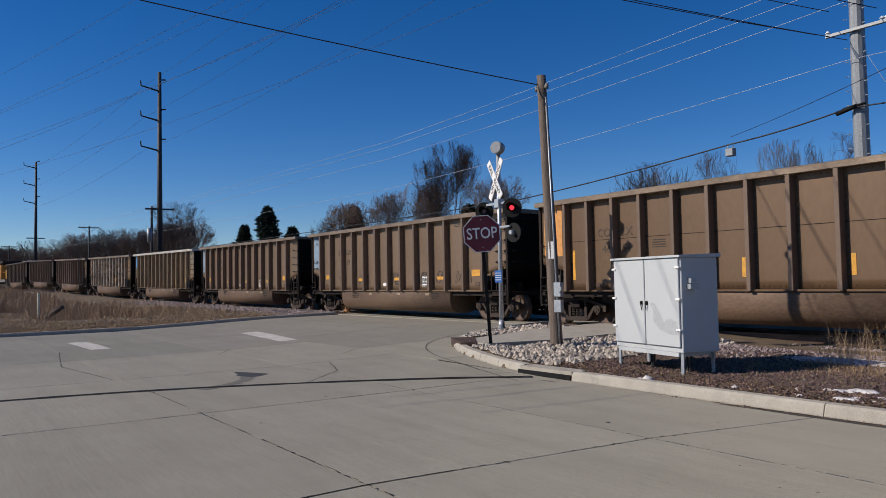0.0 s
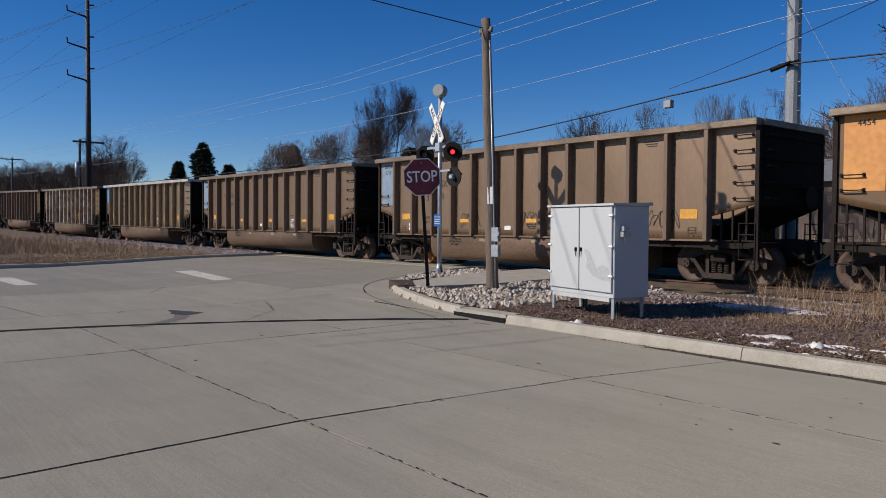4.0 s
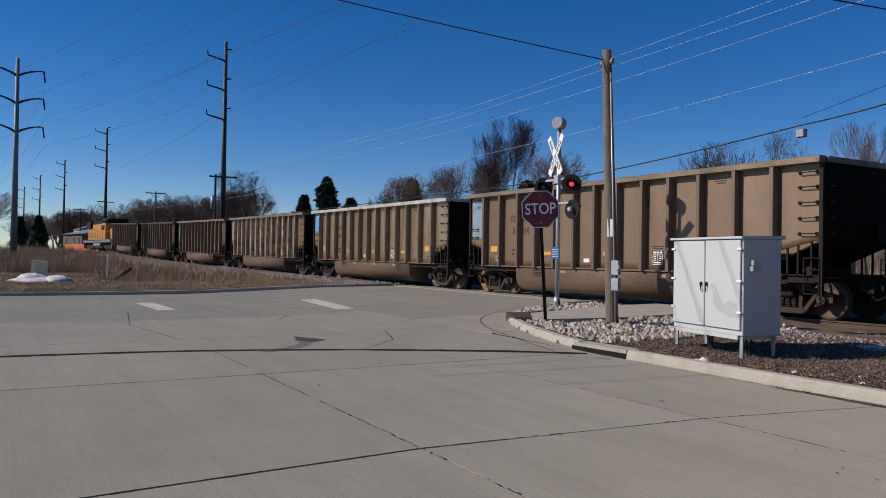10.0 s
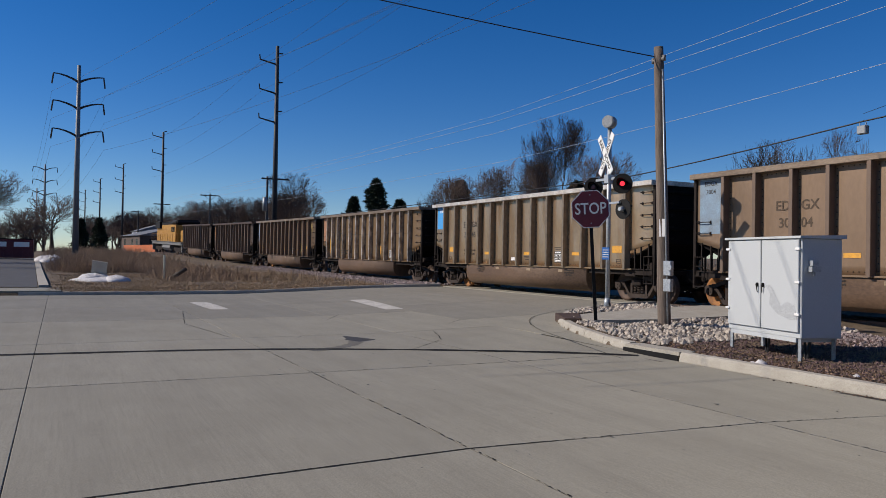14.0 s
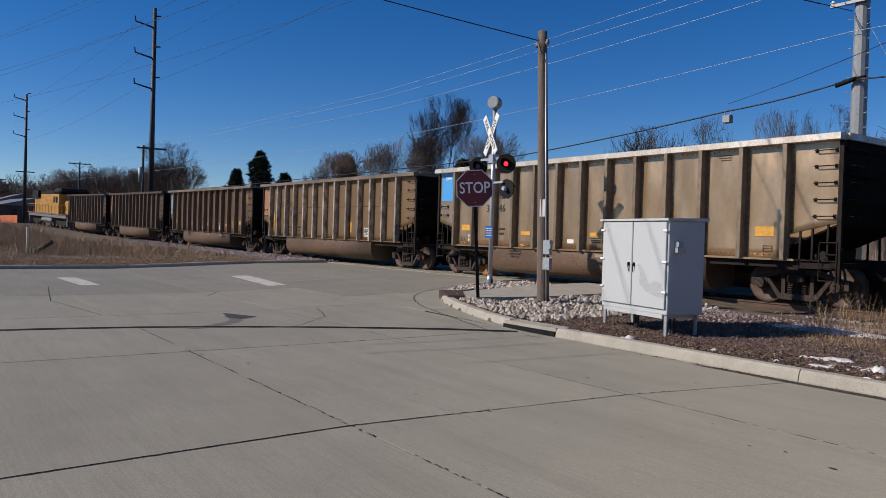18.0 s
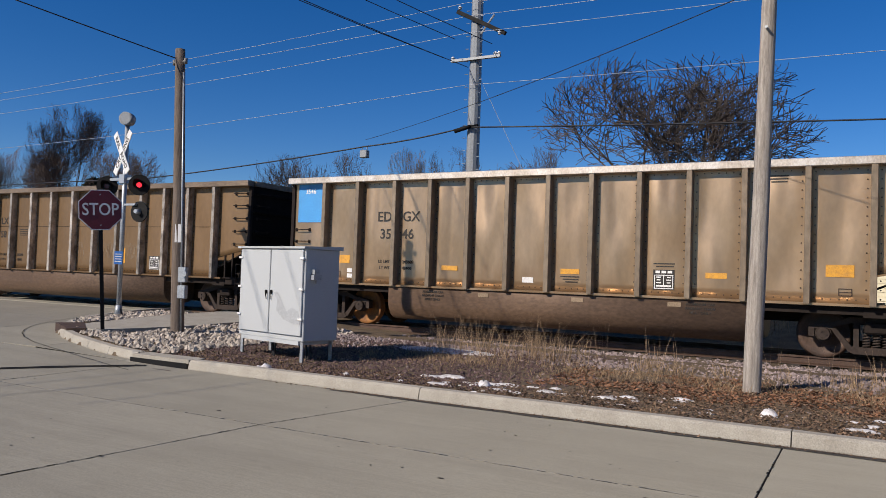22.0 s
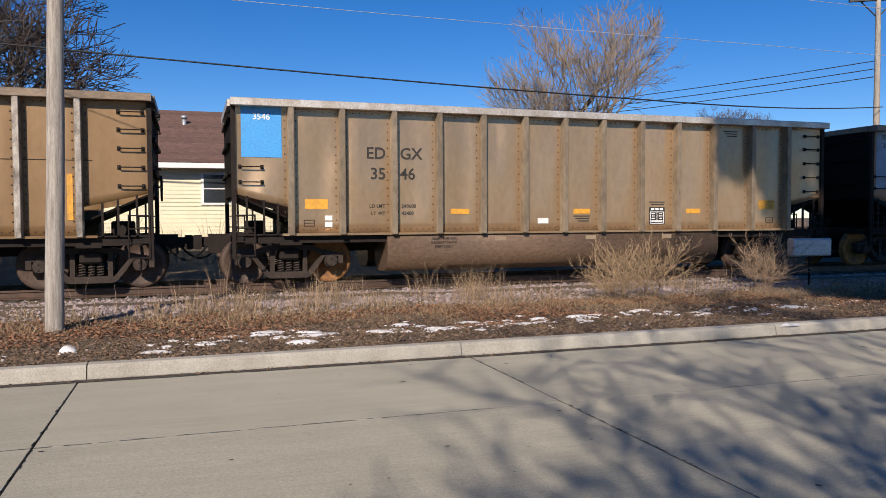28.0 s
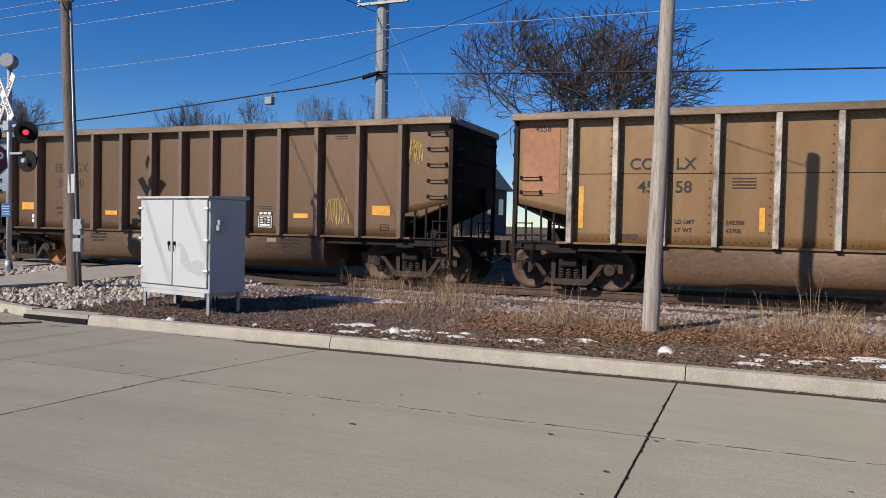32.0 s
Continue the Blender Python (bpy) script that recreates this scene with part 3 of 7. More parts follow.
ribbon("oil_smear", curve_through([(-13.75, 4.95), (-13.2, 4.75), (-12.75, 4.3), (-12.45, 3.75)]), 0.24, 0.0052, M["concrete_dark"], "faint grey tail beside the dark patch", "stain")
build_patch()
ribbon("gutter_dirt", [(-9.0 + 0.4 * i, 8.575 + 0.03 * noise.noise((i * 0.7, 3, 1))) for i in range(120)], 0.13, 0.006, M["stain"], "dark dirt line in the gutter at the kerb", "gutter dirt")
ribbon("gutter_dirt", [(-9.0 + 0.11 * i, 8.60 + 0.05 * noise.noise((i * 0.31, 9, 1))) for i in range(330)], 0.035, 0.0075, M["soil"], "wet black silt along the gutter", "gutter dirt")

# pale crumbling filler in the long joints, ragged hairline cracks and spalls along the cross joints
rj = random.Random(8)
vs, fs = [], []


def fleck(x, y, dx, dy, z=0.0045):
    """A tiny irregular flat chip lying on the street."""
    k = len(vs)
    a = rj.uniform(0, 6.28)
    for i in range(6):
        t = a + i * 1.047
        r = rj.uniform(0.55, 1.1)
        px, py = x + dx * r * math.cos(t), y + dy * r * math.sin(t)
        vs.append((px, py, ramp(px, py) + z))
    fs.append(tuple(range(k, k + 6)))


for yj, x0, x1, dens in ((6.22, -14.0, 10.0, 9), (3.04, 2.0, 16.0, 4)):
    x = x0
    while x < x1:
        if noise.noise((x * 0.4, yj, 2)) > -0.25:
            fleck(x, yj + rj.uniform(-0.006, 0.006), rj.uniform(0.03, 0.12), rj.uniform(0.006, 0.016))
        x += rj.uniform(0.5, 1.5) / dens
tagged(from_lists("joint_filler", vs, fs, M["kerb"]), "pale crumbling filler in the street's long joint", "joint filler", kind="structure")
vs, fs = [], []
for xj in (-10.15, -5.58, -0.75, 3.42, 8.25, 12.85):
    y = -3.0
    while y < 8.5:
        if noise.noise((xj, y * 0.8, 5)) > -0.15:
            fleck(xj + skew(xj, y) + rj.uniform(-0.012, 0.012), y, rj.uniform(0.004, 0.012), rj.uniform(0.02, 0.06))
        y += rj.uniform(0.03, 0.16)
tagged(from_lists("joint_spalls", vs, fs, M["tar"]), "dark chipped edges along the street's cross joints", "joint spalls", kind="structure")
vs, fs = [], []
x = -13.0
while x < 1.0:
    if noise.noise((x * 0.9, 3, 7)) > -0.25:
        fleck(x, 3.04 + rj.uniform(-0.01, 0.01), rj.uniform(0.02, 0.07), rj.uniform(0.005, 0.013))
    x += rj.uniform(0.04, 0.14)
tagged(from_lists("joint_spalls", vs, fs, M["tar"]), "dark chipped edges along the street's long joint", "joint spalls", kind="structure")
vs, fs = [], []
for k in range(420):
    s = 0.006 + 0.018 * rj.random() ** 4
    fleck(rj.uniform(-24, 14), rj.uniform(2.2, 8.5), s * rj.uniform(1, 1.8), s, 0.005)
tagged(from_lists("street_debris", vs, fs, M["stain"]), "dark crumbs, pits and flattened leaves on the street", "debris", kind="stuff")
ribbon("joint_line", [(-5.58 + skew(-5.58, y) + 0.007 * noise.noise((y * 9, 1, 4)), y) for y in (-3.4 + 0.09 * i for i in range(82))], 0.02, 0.0043, M["tar"], "dark open joint running across the street", "joint")


def crack(pts, width, label):
    rc = random.Random(len(pts) * 7 + int(pts[0][0] * 10))
    line = []
    for a, b in zip(pts, pts[1:]):
        n = max(2, int(math.hypot(b[0] - a[0], b[1] - a[1]) / 0.12))
        line += [(a[0] + (b[0] - a[0]) * i / n + rc.gauss(0, 0.007), a[1] + (b[1] - a[1]) * i / n + rc.gauss(0, 0.007)) for i in range(n)]
    ribbon("crack", line, width, 0.0048, M["tar"], label, "crack")


crack([(-16.4, 8.6), (-15.1, 7.2), (-13.2, 6.5), (-11.9, 5.2)], 0.012, "thin dark crack wandering over the street")
crack([(-19.5, 6.6), (-17.2, 5.3), (-15.9, 5.1), (-14.4, 4.0)], 0.014, "thin dark crack wandering over the street")
crack([tuple(p) for p in curve_through([(x - 0.55, y - 0.35) for x, y in list(zip(KX, KY))[:7]] + [(-9.6, 7.98)])], 0.016, "dark joint line of the gutter round the corner")
crack([(-22.0, 3.0), (-18.0, 2.5), (-14.8, 2.9)], 0.012, "thin dark crack wandering over the street")


# ---- railway ----
def rail_line(offset):
    prof = [(-0.07, -0.17), (-0.07, -0.155), (-0.012, -0.13), (-0.012, -0.045), (-0.036, -0.035), (-0.036, -0.004), (-0.03, 0.0), (0.03, 0.0), (0.036, -0.004), (0.036, -0.035), (0.012, -0.045), (0.012, -0.13), (0.07, -0.155), (0.07, -0.17)]
    ss = spaced([(-190, -60, 6), (-60, -9, 5), (-9, 90, 33)])
    vs, fs = [], []
    for i, s in enumerate(ss):
        x, y, z, a = on_track(s)
        n = Vector((math.sin(radians(a)), -math.cos(radians(a))))
        n = Vector((-math.sin(radians(a)), math.cos(radians(a))))
        for o, dz in prof:
            vs.append((x + n.x * (offset + o), y + n.y * (offset + o), z + dz))
        if i:
            k = len(prof)
            for q in range(k):
                fs.append(((i - 1) * k + q, (i - 1) * k + (q + 1) % k, i * k + (q + 1) % k, i * k + q))
    return vs, fs


track = thing("railway_track", "rusty steel rails on dark timber ties", "railway track", kind="structure")
for off in (-0.755, 0.755):
    v, f = rail_line(off)
    from_lists("rail", v, f, M["rail"], track)
bm = bmesh.new()
box(bm, -0.115, 0.115, -1.3, 1.3, -0.34, -0.172, bevel=0.012)
tie_me = mesh(bm, "tie")
tie_me.materials.append(M["tie"])
s = -60.0
far_tie = bmesh.new()
while s < 45:
    x, y, z, a = on_track(s)
    if not -30.8 < x < -17.2:
        jit = random.uniform(-0.05, 0.05)
        if -17.2 < x < 25:
            piece("tie", tie_me, None, track, "", pose(x, y + jit, z, 0, 0, a + random.uniform(-1, 1)))
        else:
            box(far_tie, -0.115, 0.115, -1.3, 1.3, -0.34, -0.172, pose(x, y + jit, z, 0, 0, a))
    s += 0.52
tagged(part("distant_ties", far_tie, M["tie"], track), kind="stuff")

bm = bmesh.new()
rows = []
for s in spaced([(-190, -60, 6), (-60, 70, 1.0)]):
    x, y, z, a = on_track(s)
    row = []
    for o in (-3.3, -2.75, -2.1, -1.5, -0.8, 0, 0.8, 1.5, 2.1, 2.75, 3.3):
        dz = {0.0: -0.23, 0.8: -0.23, 1.5: -0.21, 2.1: -0.24}.get(abs(o), -0.32 if abs(o) < 3 else -0.45)
        row.append(bm.verts.new((x, y + o, z + dz + 0.02 * noise.noise((x * 2, o * 2, 1)))))
    rows.append(row)
for r0, r1 in zip(rows, rows[1:]):
    for i in range(len(r0) - 1):
        bm.faces.new((r0[i], r1[i], r1[i + 1], r0[i + 1]))
bmesh.ops.recalc_face_normals(bm, faces=bm.faces[:])
if sum(f.normal.z for f in bm.faces) < 0:
    bmesh.ops.reverse_faces(bm, faces=bm.faces[:])
tagged(part("ballast_bed", bm, M["ballast"]), "pinkish crushed stone ballast under the rails", "ballast", kind="structure")

# crossing panels between and beside the rails
crossing = thing("crossing_panels", "grey concrete panels flush with the rails at the crossing", "level crossing", kind="structure")
for x0 in np.arange(-30.6, -17.4, 2.65):
    x, y, z, a = on_track(x0 + 1.3)
    for o0, o1 in ((-1.78, -0.83), (-0.66, 0.66), (0.83, 1.85)):
        bm = bmesh.new()
        box(bm, -1.31, 1.31, o0, o1, -0.2, -0.006, bevel=0.01)
        part("crossing_panel", bm, M["concrete"], crossing, "", pose(x, y, z, 0, 0, a))


# ---- the coal train ----
HL, PITCH = 7.22, 16.02         # half a body's length; coupler to coupler
# where the side stakes stand on the two makes of car
BAYS = [v - HL for v in (0, 1.13, 2.15, 3.23, 4.21, 5.20, 6.18, 7.14, 8.10, 9.10, 10.08, 11.10, 12.19, 13.25, 14.44)]
BAYS_C = [v - HL for v in (0, 1.22, 2.12, 3.07, 4.02, 5.09, 6.12, 7.17, 8.19, 9.25, 10.29, 11.25, 12.20, 13.20, 14.44)]
SHEET, TOPZ, SILLZ = 1.46, 3.67, 1.03
BAY = 1.03


def panel_mesh(seed, end=0):
    """One side sheet between two stakes, gently dented. end: -1 or 1 for the cut-away end bays."""
    rnd = random.Random(seed)
    bm = bmesh.new()
    w = BAY
    nx, nz = 12, 12
    grid = []
    for j in range(nz + 1):
        row = []
        for i in range(nx + 1):
            u, v = i / nx, j / nz
            low = SILLZ
            if end:
                k = u if end > 0 else 1 - u
                low = 1.55 + 0.28 * k
            z = low + (3.54 - low) * v
            dent = (0.001 if end else 0.003) * math.sin(math.pi * u) * math.sin(math.pi * v)
            dent += (0.3 if end else 1) * (0.006 * noise.noise((u * 2.6 + seed * 7, v * 0.9, seed)) + 0.001 * noise.noise((u * 5 + seed, v * 2, seed))) * math.sin(math.pi * u)
            row.append(bm.verts.new((w * (u - 0.5), -dent, z)))
        grid.append(row)
    for j in range(nz):
        for i in range(nx):
            f = bm.faces.new((grid[j][i], grid[j][i + 1], grid[j + 1][i + 1], grid[j + 1][i]))
            f.smooth = True
    back = [bm.verts.new((v.co.x, 0.03, v.co.z)) for v in (grid[0][0], grid[0][-1], grid[-1][-1], grid[-1][0])]
    bm.faces.new(back[::-1])
    bm.faces.new([*grid[0][::-1], back[0], back[1]])
    return mesh(bm, "panel")


def stake_mesh():
    bm = bmesh.new()
    prism(bm, [(-0.06, 0.02), (-0.054, -0.188), (-0.046, -0.196), (0.046, -0.196), (0.054, -0.188), (0.06, 0.02)], SILLZ - 0.02, 3.53, "z")
    return mesh(bm, "stake")


def rivet_mesh(bays):
    """Rivet heads down both flanges of a stake and along the sheet's foot and head beside it."""
    bm = bmesh.new()
    for bay in bays[1:-1]:
        spots = [(x, SILLZ + 0.10 + i * 0.165) for i in range(16) for x in (-0.112, 0.112)]
        spots += [(0.25 + 0.135 * i, z) for i in range(5) for z in (SILLZ + 0.075, 3.47) if bay < bays[-2]]
        for x, z in spots:
            y = -SHEET - (0.004 if abs(x) < 0.2 else 0.0)
            cyl(bm, (bay + x, y + 0.002, z), (bay + x, y - 0.016, z), 0.0165, 0.009, 5)
    return mesh(bm, "rivets")


def rung_mesh():
    bm = bmesh.new()
    cyl(bm, (-0.21, -0.085, 0), (0.21, -0.085, 0), 0.013, seg=6)
    for x in (-0.21, 0.21):
        cyl(bm, (x, -0.09, 0), (x, 0.01, 0), 0.013, seg=6)
        box(bm, x - 0.03, x + 0.03, -0.01, 0.01, -0.04, 0.04)
    return mesh(bm, "rung")


def sideframe_mesh():
    """Cast bogie side frame with two windows and a spring opening."""
    bm = bmesh.new()
    prism(bm, [(-1.12, 0.40), (-1.12, 0.60), (-0.72, 0.68), (-0.42, 0.79), (0.42, 0.79), (0.72, 0.68), (1.12, 0.60), (1.12, 0.40), (1.02, 0.40), (1.02, 0.55), (0.76, 0.55), (0.70, 0.60), (0.40, 0.68), (-0.40, 0.68), (-0.70, 0.60), (-0.76, 0.55), (-1.02, 0.55), (-1.02, 0.40)], -0.08, 0.08)
    for s in (-1, 1):
        prism(bm, [(s * 0.76, 0.57), (s * 0.66, 0.57), (s * 0.36, 0.20), (s * 0.46, 0.16)], -0.09, 0.09)
        box(bm, s * 0.33 - 0.045, s * 0.33 + 0.045, -0.085, 0.085, 0.2, 0.7)
    prism(bm, [(-0.46, 0.16), (-0.40, 0.25), (0.40, 0.25), (0.46, 0.16), (0.36, 0.12), (-0.36, 0.12)], -0.11, 0.11)
    return mesh(bm, "side_frame")


def pipe(bm, pts, r, seg=6):
    """One bent pipe through the points."""
    P = [Vector(p) for p in pts]
    rings = []
    for i, p in enumerate(P):
        d = (P[min(i + 1, len(P) - 1)] - P[max(i - 1, 0)]).normalized()
        a = d.cross(Vector((0.3, 0.9, 0.31))).normalized()
        b = d.cross(a)
        rings.append([bm.verts.new(p + (a * math.cos(6.2832 * k / seg) + b * math.sin(6.2832 * k / seg)) * r) for k in range(seg)])
    for u, v in zip(rings, rings[1:]):
        for k in range(seg):
            bm.faces.new((u[k], u[(k + 1) % seg], v[(k + 1) % seg], v[k]))


def spring_mesh():
    bm = bmesh.new()
    r, turns, n = 0.058, 5, 50
    pts = [(r * math.cos(i * turns * 2 * math.pi / n), r * math.sin(i * turns * 2 * math.pi / n), 0.25 * i / n) for i in range(n + 1)]
    pipe(bm, pts, 0.016, 4)
    return mesh(bm, "spring")


def wheel_mesh(side):
    """A cast wheel: tread, flange on the inner side, dished plate and hub. Axis along y, outer face at -y for side -1."""
    prof = [(0.05, -0.075), (0.11, -0.09), (0.125, -0.07), (0.16, -0.02), (0.30, -0.035), (0.36, -0.055), (0.385, -0.066), (0.45, -0.066), (0.457, -0.055), (0.460, 0.03), (0.472, 0.045), (0.487, 0.058), (0.482, 0.072), (0.40, 0.072), (0.37, 0.03), (0.17, 0.03), (0.12, 0.07), (0.05, 0.07)]
    bm = bmesh.new()
    n, k = 36, len(prof)
    rings = []
    for i in range(n):
        c, s = math.cos(2 * math.pi * i / n), math.sin(2 * math.pi * i / n)
        rings.append([bm.verts.new((r * c, (y if side < 0 else -y), r * s)) for r, y in prof])
    for i in range(n):
        a, b = rings[i], rings[(i + 1) % n]
        for q in range(k - 1):
            f = bm.faces.new((a[q], a[q + 1], b[q + 1], b[q]))
            f.smooth = True
    bmesh.ops.recalc_face_normals(bm, faces=bm.faces[:])
    return mesh(bm, "wheel")


def tub_mesh(side):
    prof = [(-1.50, 1.03), (-1.52, 0.95), (-1.52, 0.60), (-1.48, 0.45), (-1.39, 0.32), (-1.26, 0.24), (-1.1, 0.205), (-0.75, 0.20), (-0.5, 0.25), (-0.36, 0.40), (-0.34, 1.03)]
    if side > 0:
        prof = [(-y, z) for y, z in prof]
    bm = bmesh.new()
    prism(bm, prof, -4.13, 4.05, "x")
    for f in bm.faces:
        f.smooth = len(f.verts) == 4 and abs(f.normal.x) < 0.5
    return mesh(bm, "tub")


CAR = {}


def car_meshes():
    CAR["panel"] = [panel_mesh(i) for i in range(4)]
    CAR["pl"], CAR["pr"] = panel_mesh(11, -1), panel_mesh(12, 1)
    CAR["stake"] = stake_mesh()
    CAR["rivets"], CAR["rivets_c"] = rivet_mesh(BAYS), rivet_mesh(BAYS_C)
    CAR["rung"] = rung_mesh()
    CAR["rung"].materials.append(M["under"])
    CAR["frame"] = sideframe_mesh()
    CAR["frame"].materials.append(M["truck"])
    CAR["spring"] = spring_mesh()
    CAR["spring"].materials.append(M["truck"])
    for s, n in ((-1, "wheel_n"), (1, "wheel_f")):
        for mat in ("wheel", "wheel_rust"):
            CAR[n + mat] = wheel_mesh(s)
            CAR[n + mat].materials.append(M[mat])
    for s, n in ((-1, "tub_n"), (1, "tub_f")):
        CAR[n] = tub_mesh(s)
        CAR[n].materials.append(M["tub"])
    bm = bmesh.new()
    cyl(bm, (0, -0.95, 0), (0, 0.95, 0), 0.075, seg=12)
    CAR["axle"] = mesh(bm, "axle")
    CAR["axle"].materials.append(M["under"])
    bm = bmesh.new()
    cyl(bm, (0, -0.09, 0), (0, -0.17, 0), 0.125, 0.11, 14)
    cyl(bm, (0, 0.06, 0), (0, -0.09, 0), 0.15, 0.14, 14)
    for i in range(3):
        a = i * 2.094
        cyl(bm, (0.06 * math.cos(a), -0.17, 0.06 * math.sin(a)), (0.06 * math.cos(a), -0.19, 0.06 * math.sin(a)), 0.02, seg=6)
    CAR["bearing"] = mesh(bm, "bearing")
    CAR["bearing"].materials.append(M["truck"])
    bm = bmesh.new()
    for y in (-SHEET, SHEET):
        s = 1 if y > 0 else -1
        prism(bm, [(y - s * 0.04, 3.52), (y + s * 0.20, 3.52), (y + s * 0.21, 3.53), (y + s * 0.21, TOPZ - 0.012), (y + s * 0.195, TOPZ), (y - s * 0.04, TOPZ)], -HL - 0.02, HL + 0.02, "x")
    for x in (-1, 1):
        box(bm, x * HL - 0.07, x * HL + 0.07, -SHEET + 0.06, SHEET - 0.06, 3.53, TOPZ - 0.004)
    CAR["chord"] = mesh(bm, "chord")
    bm = bmesh.new()
    prism(bm, [(-SHEET, 1.035), (-SHEET - 0.11, 1.035), (-SHEET - 0.11, 0.99), (-SHEET - 0.03, 0.985), (-SHEET, 0.985)], -HL + 0.95, HL - 0.95, "x")
    CAR["lip"] = mesh(bm, "lip")
    bm = bmesh.new()
    box(bm, -7.65, 7.65, -0.18, 0.18, 0.62, 1.02)
    for s in (-1, 1):
        box(bm, -HL, HL, s * 1.38 - 0.06, s * 1.38 + 0.06, 0.84, 0.985)
        box(bm, s * 6.1 - 0.22, s * 6.1 + 0.22, -1.45, 1.45, 0.80, 0.97)
        box(bm, s * 7.12 - 0.1, s * 7.12 + 0.1, -1.5, 1.5, 0.86, 0.98)
    CAR["underframe"] = mesh(bm, "underframe")
    CAR["underframe"].materials.append(M["under"])
    bm = bmesh.new()
    box(bm, HL - 0.03, HL, -SHEET + 0.03, SHEET - 0.03, 1.8, 3.53)
    CAR["end_sheet"] = mesh(bm, "end_sheet")
    bm = bmesh.new()
    box(bm, HL + 0.002, HL + 0.07, -SHEET + 0.05, SHEET - 0.05, 0, 0.08, bevel=0.01)
    CAR["end_rib"] = mesh(bm, "end_rib")
    bm = bmesh.new()
    prism(bm, [(HL - 0.04, 1.82), (5.55, 1.10), (5.55, 1.06), (HL - 0.04, 1.78)], -SHEET + 0.03, SHEET - 0.03)
    CAR["slope_sheet"] = mesh(bm, "slope_sheet")
    # end sheets, ribs, slopes and the floor share one near-black colour
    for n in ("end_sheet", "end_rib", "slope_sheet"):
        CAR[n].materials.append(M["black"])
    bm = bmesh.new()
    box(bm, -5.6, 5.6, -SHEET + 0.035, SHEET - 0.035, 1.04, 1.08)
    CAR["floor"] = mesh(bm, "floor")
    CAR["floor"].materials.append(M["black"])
    # end posts, steps and braces under the cut-away corner
    bm = bmesh.new()
    x, y = HL - 0.03, -1.47
    box(bm, x - 0.045, x + 0.045, y - 0.04, y + 0.04, 0.55, 3.52)
    CAR["corner_post"] = mesh(bm, "corner_post")
    bm = bmesh.new()
    for p0, p1 in zip(((6.8, 1.42), (6.8, 0.6), (7.17, 0.6)), ((6.8, 0.6), (7.17, 0.6), (7.17, 1.42))):
        cyl(bm, (p0[0], y - 0.05, p0[1]), (p1[0], y - 0.05, p1[1]), 0.016, seg=6)
    CAR["step"] = mesh(bm, "step")
    bm = bmesh.new()
    cyl(bm, (6.8, y - 0.05, 0), (7.17, y - 0.05, 0), 0.014, seg=6)
    CAR["step_rung"] = mesh(bm, "step_rung")
    bm = bmesh.new()
    box(bm, 6.28, HL, y - 0.02, y + 0.02, 1.0, 1.03)
    for xx in (6.35, 6.62, 6.95):
        box(bm, xx - 0.02, xx + 0.02, y - 0.02, y + 0.02, 1.0, 1.62 + (xx - 6.3) * 0.25)
    CAR["brace"] = mesh(bm, "brace")
    bm = bmesh.new()
    box(bm, 6.42, 6.86, -0.66, -0.54, 0.98, 1.30, bevel=0.03)
    cyl(bm, (6.6, -1.1, 1.12), (6.6, -0.5, 1.12), 0.13, seg=10)
    CAR["brake_gear"] = mesh(bm, "brake_gear")
    for n in ("corner_post", "step", "step_rung", "brace", "brake_gear"):
        CAR[n].materials.append(M["under"])
    bm = bmesh.new()
    box(bm, -0.35, 0.25, -0.1, 0.1, 0.74, 0.96, bevel=0.03)
    prism(bm, [(0.2, 0.70), (0.2, 1.0), (0.34, 1.0), (0.42, 0.93), (0.42, 0.76), (0.34, 0.70)], -0.17, 0.17)
    box(bm, -0.55, -0.3, -0.25, 0.25, 0.66, 1.0, bevel=0.03)
    CAR["coupler"] = mesh(bm, "coupler")
    CAR["coupler"].materials.append(M["under"])
    bm = bmesh.new()
    pts = [(0.1 * i, 0.12 * math.sin(i), 0.72 - 0.28 * math.sin(math.pi * i / 8)) for i in range(9)]
    pipe(bm, pts, 0.025)
    CAR["hose"] = mesh(bm, "hose")
    CAR["hose"].materials.append(M["blackp"])
    bm = bmesh.new()
    cyl(bm, (0, -0.02, 0), (0, 0.02, 0), 0.28, 0.28, 20)
    CAR["brake_wheel"] = mesh(bm, "brake_wheel")
    CAR["brake_wheel"].materials.append(M["under"])


car_meshes()
WHEELSETS = []
HALF = {}


def colored(key, mat):
    """A shared mesh in one more paint."""
    if (key, mat) not in HALF:
        src = CAR[key] if isinstance(key, str) else CAR[key[0]][key[1]]
        me = src.copy()
        me.materials.clear()
        me.materials.append(M[mat])
        HALF[key, mat] = me
    return HALF[key, mat]


def flat(parent, name, x, z, w, h, mat, label="", y=-SHEET - 0.007, t=0.003):
    bm = bmesh.new()
    box(bm, x - w / 2, x + w / 2, y - t, y, z - h / 2, z + h / 2)
    return part(name, bm, M[mat], parent, label)


def lettering(parent, body, size, x, z, mat="letter", align="CENTER", y=-SHEET - 0.011):
    return piece("lettering", text_mesh(body, size, M[mat], align=align), None, parent, "", pose(x, y, z, 90, 0, 0))


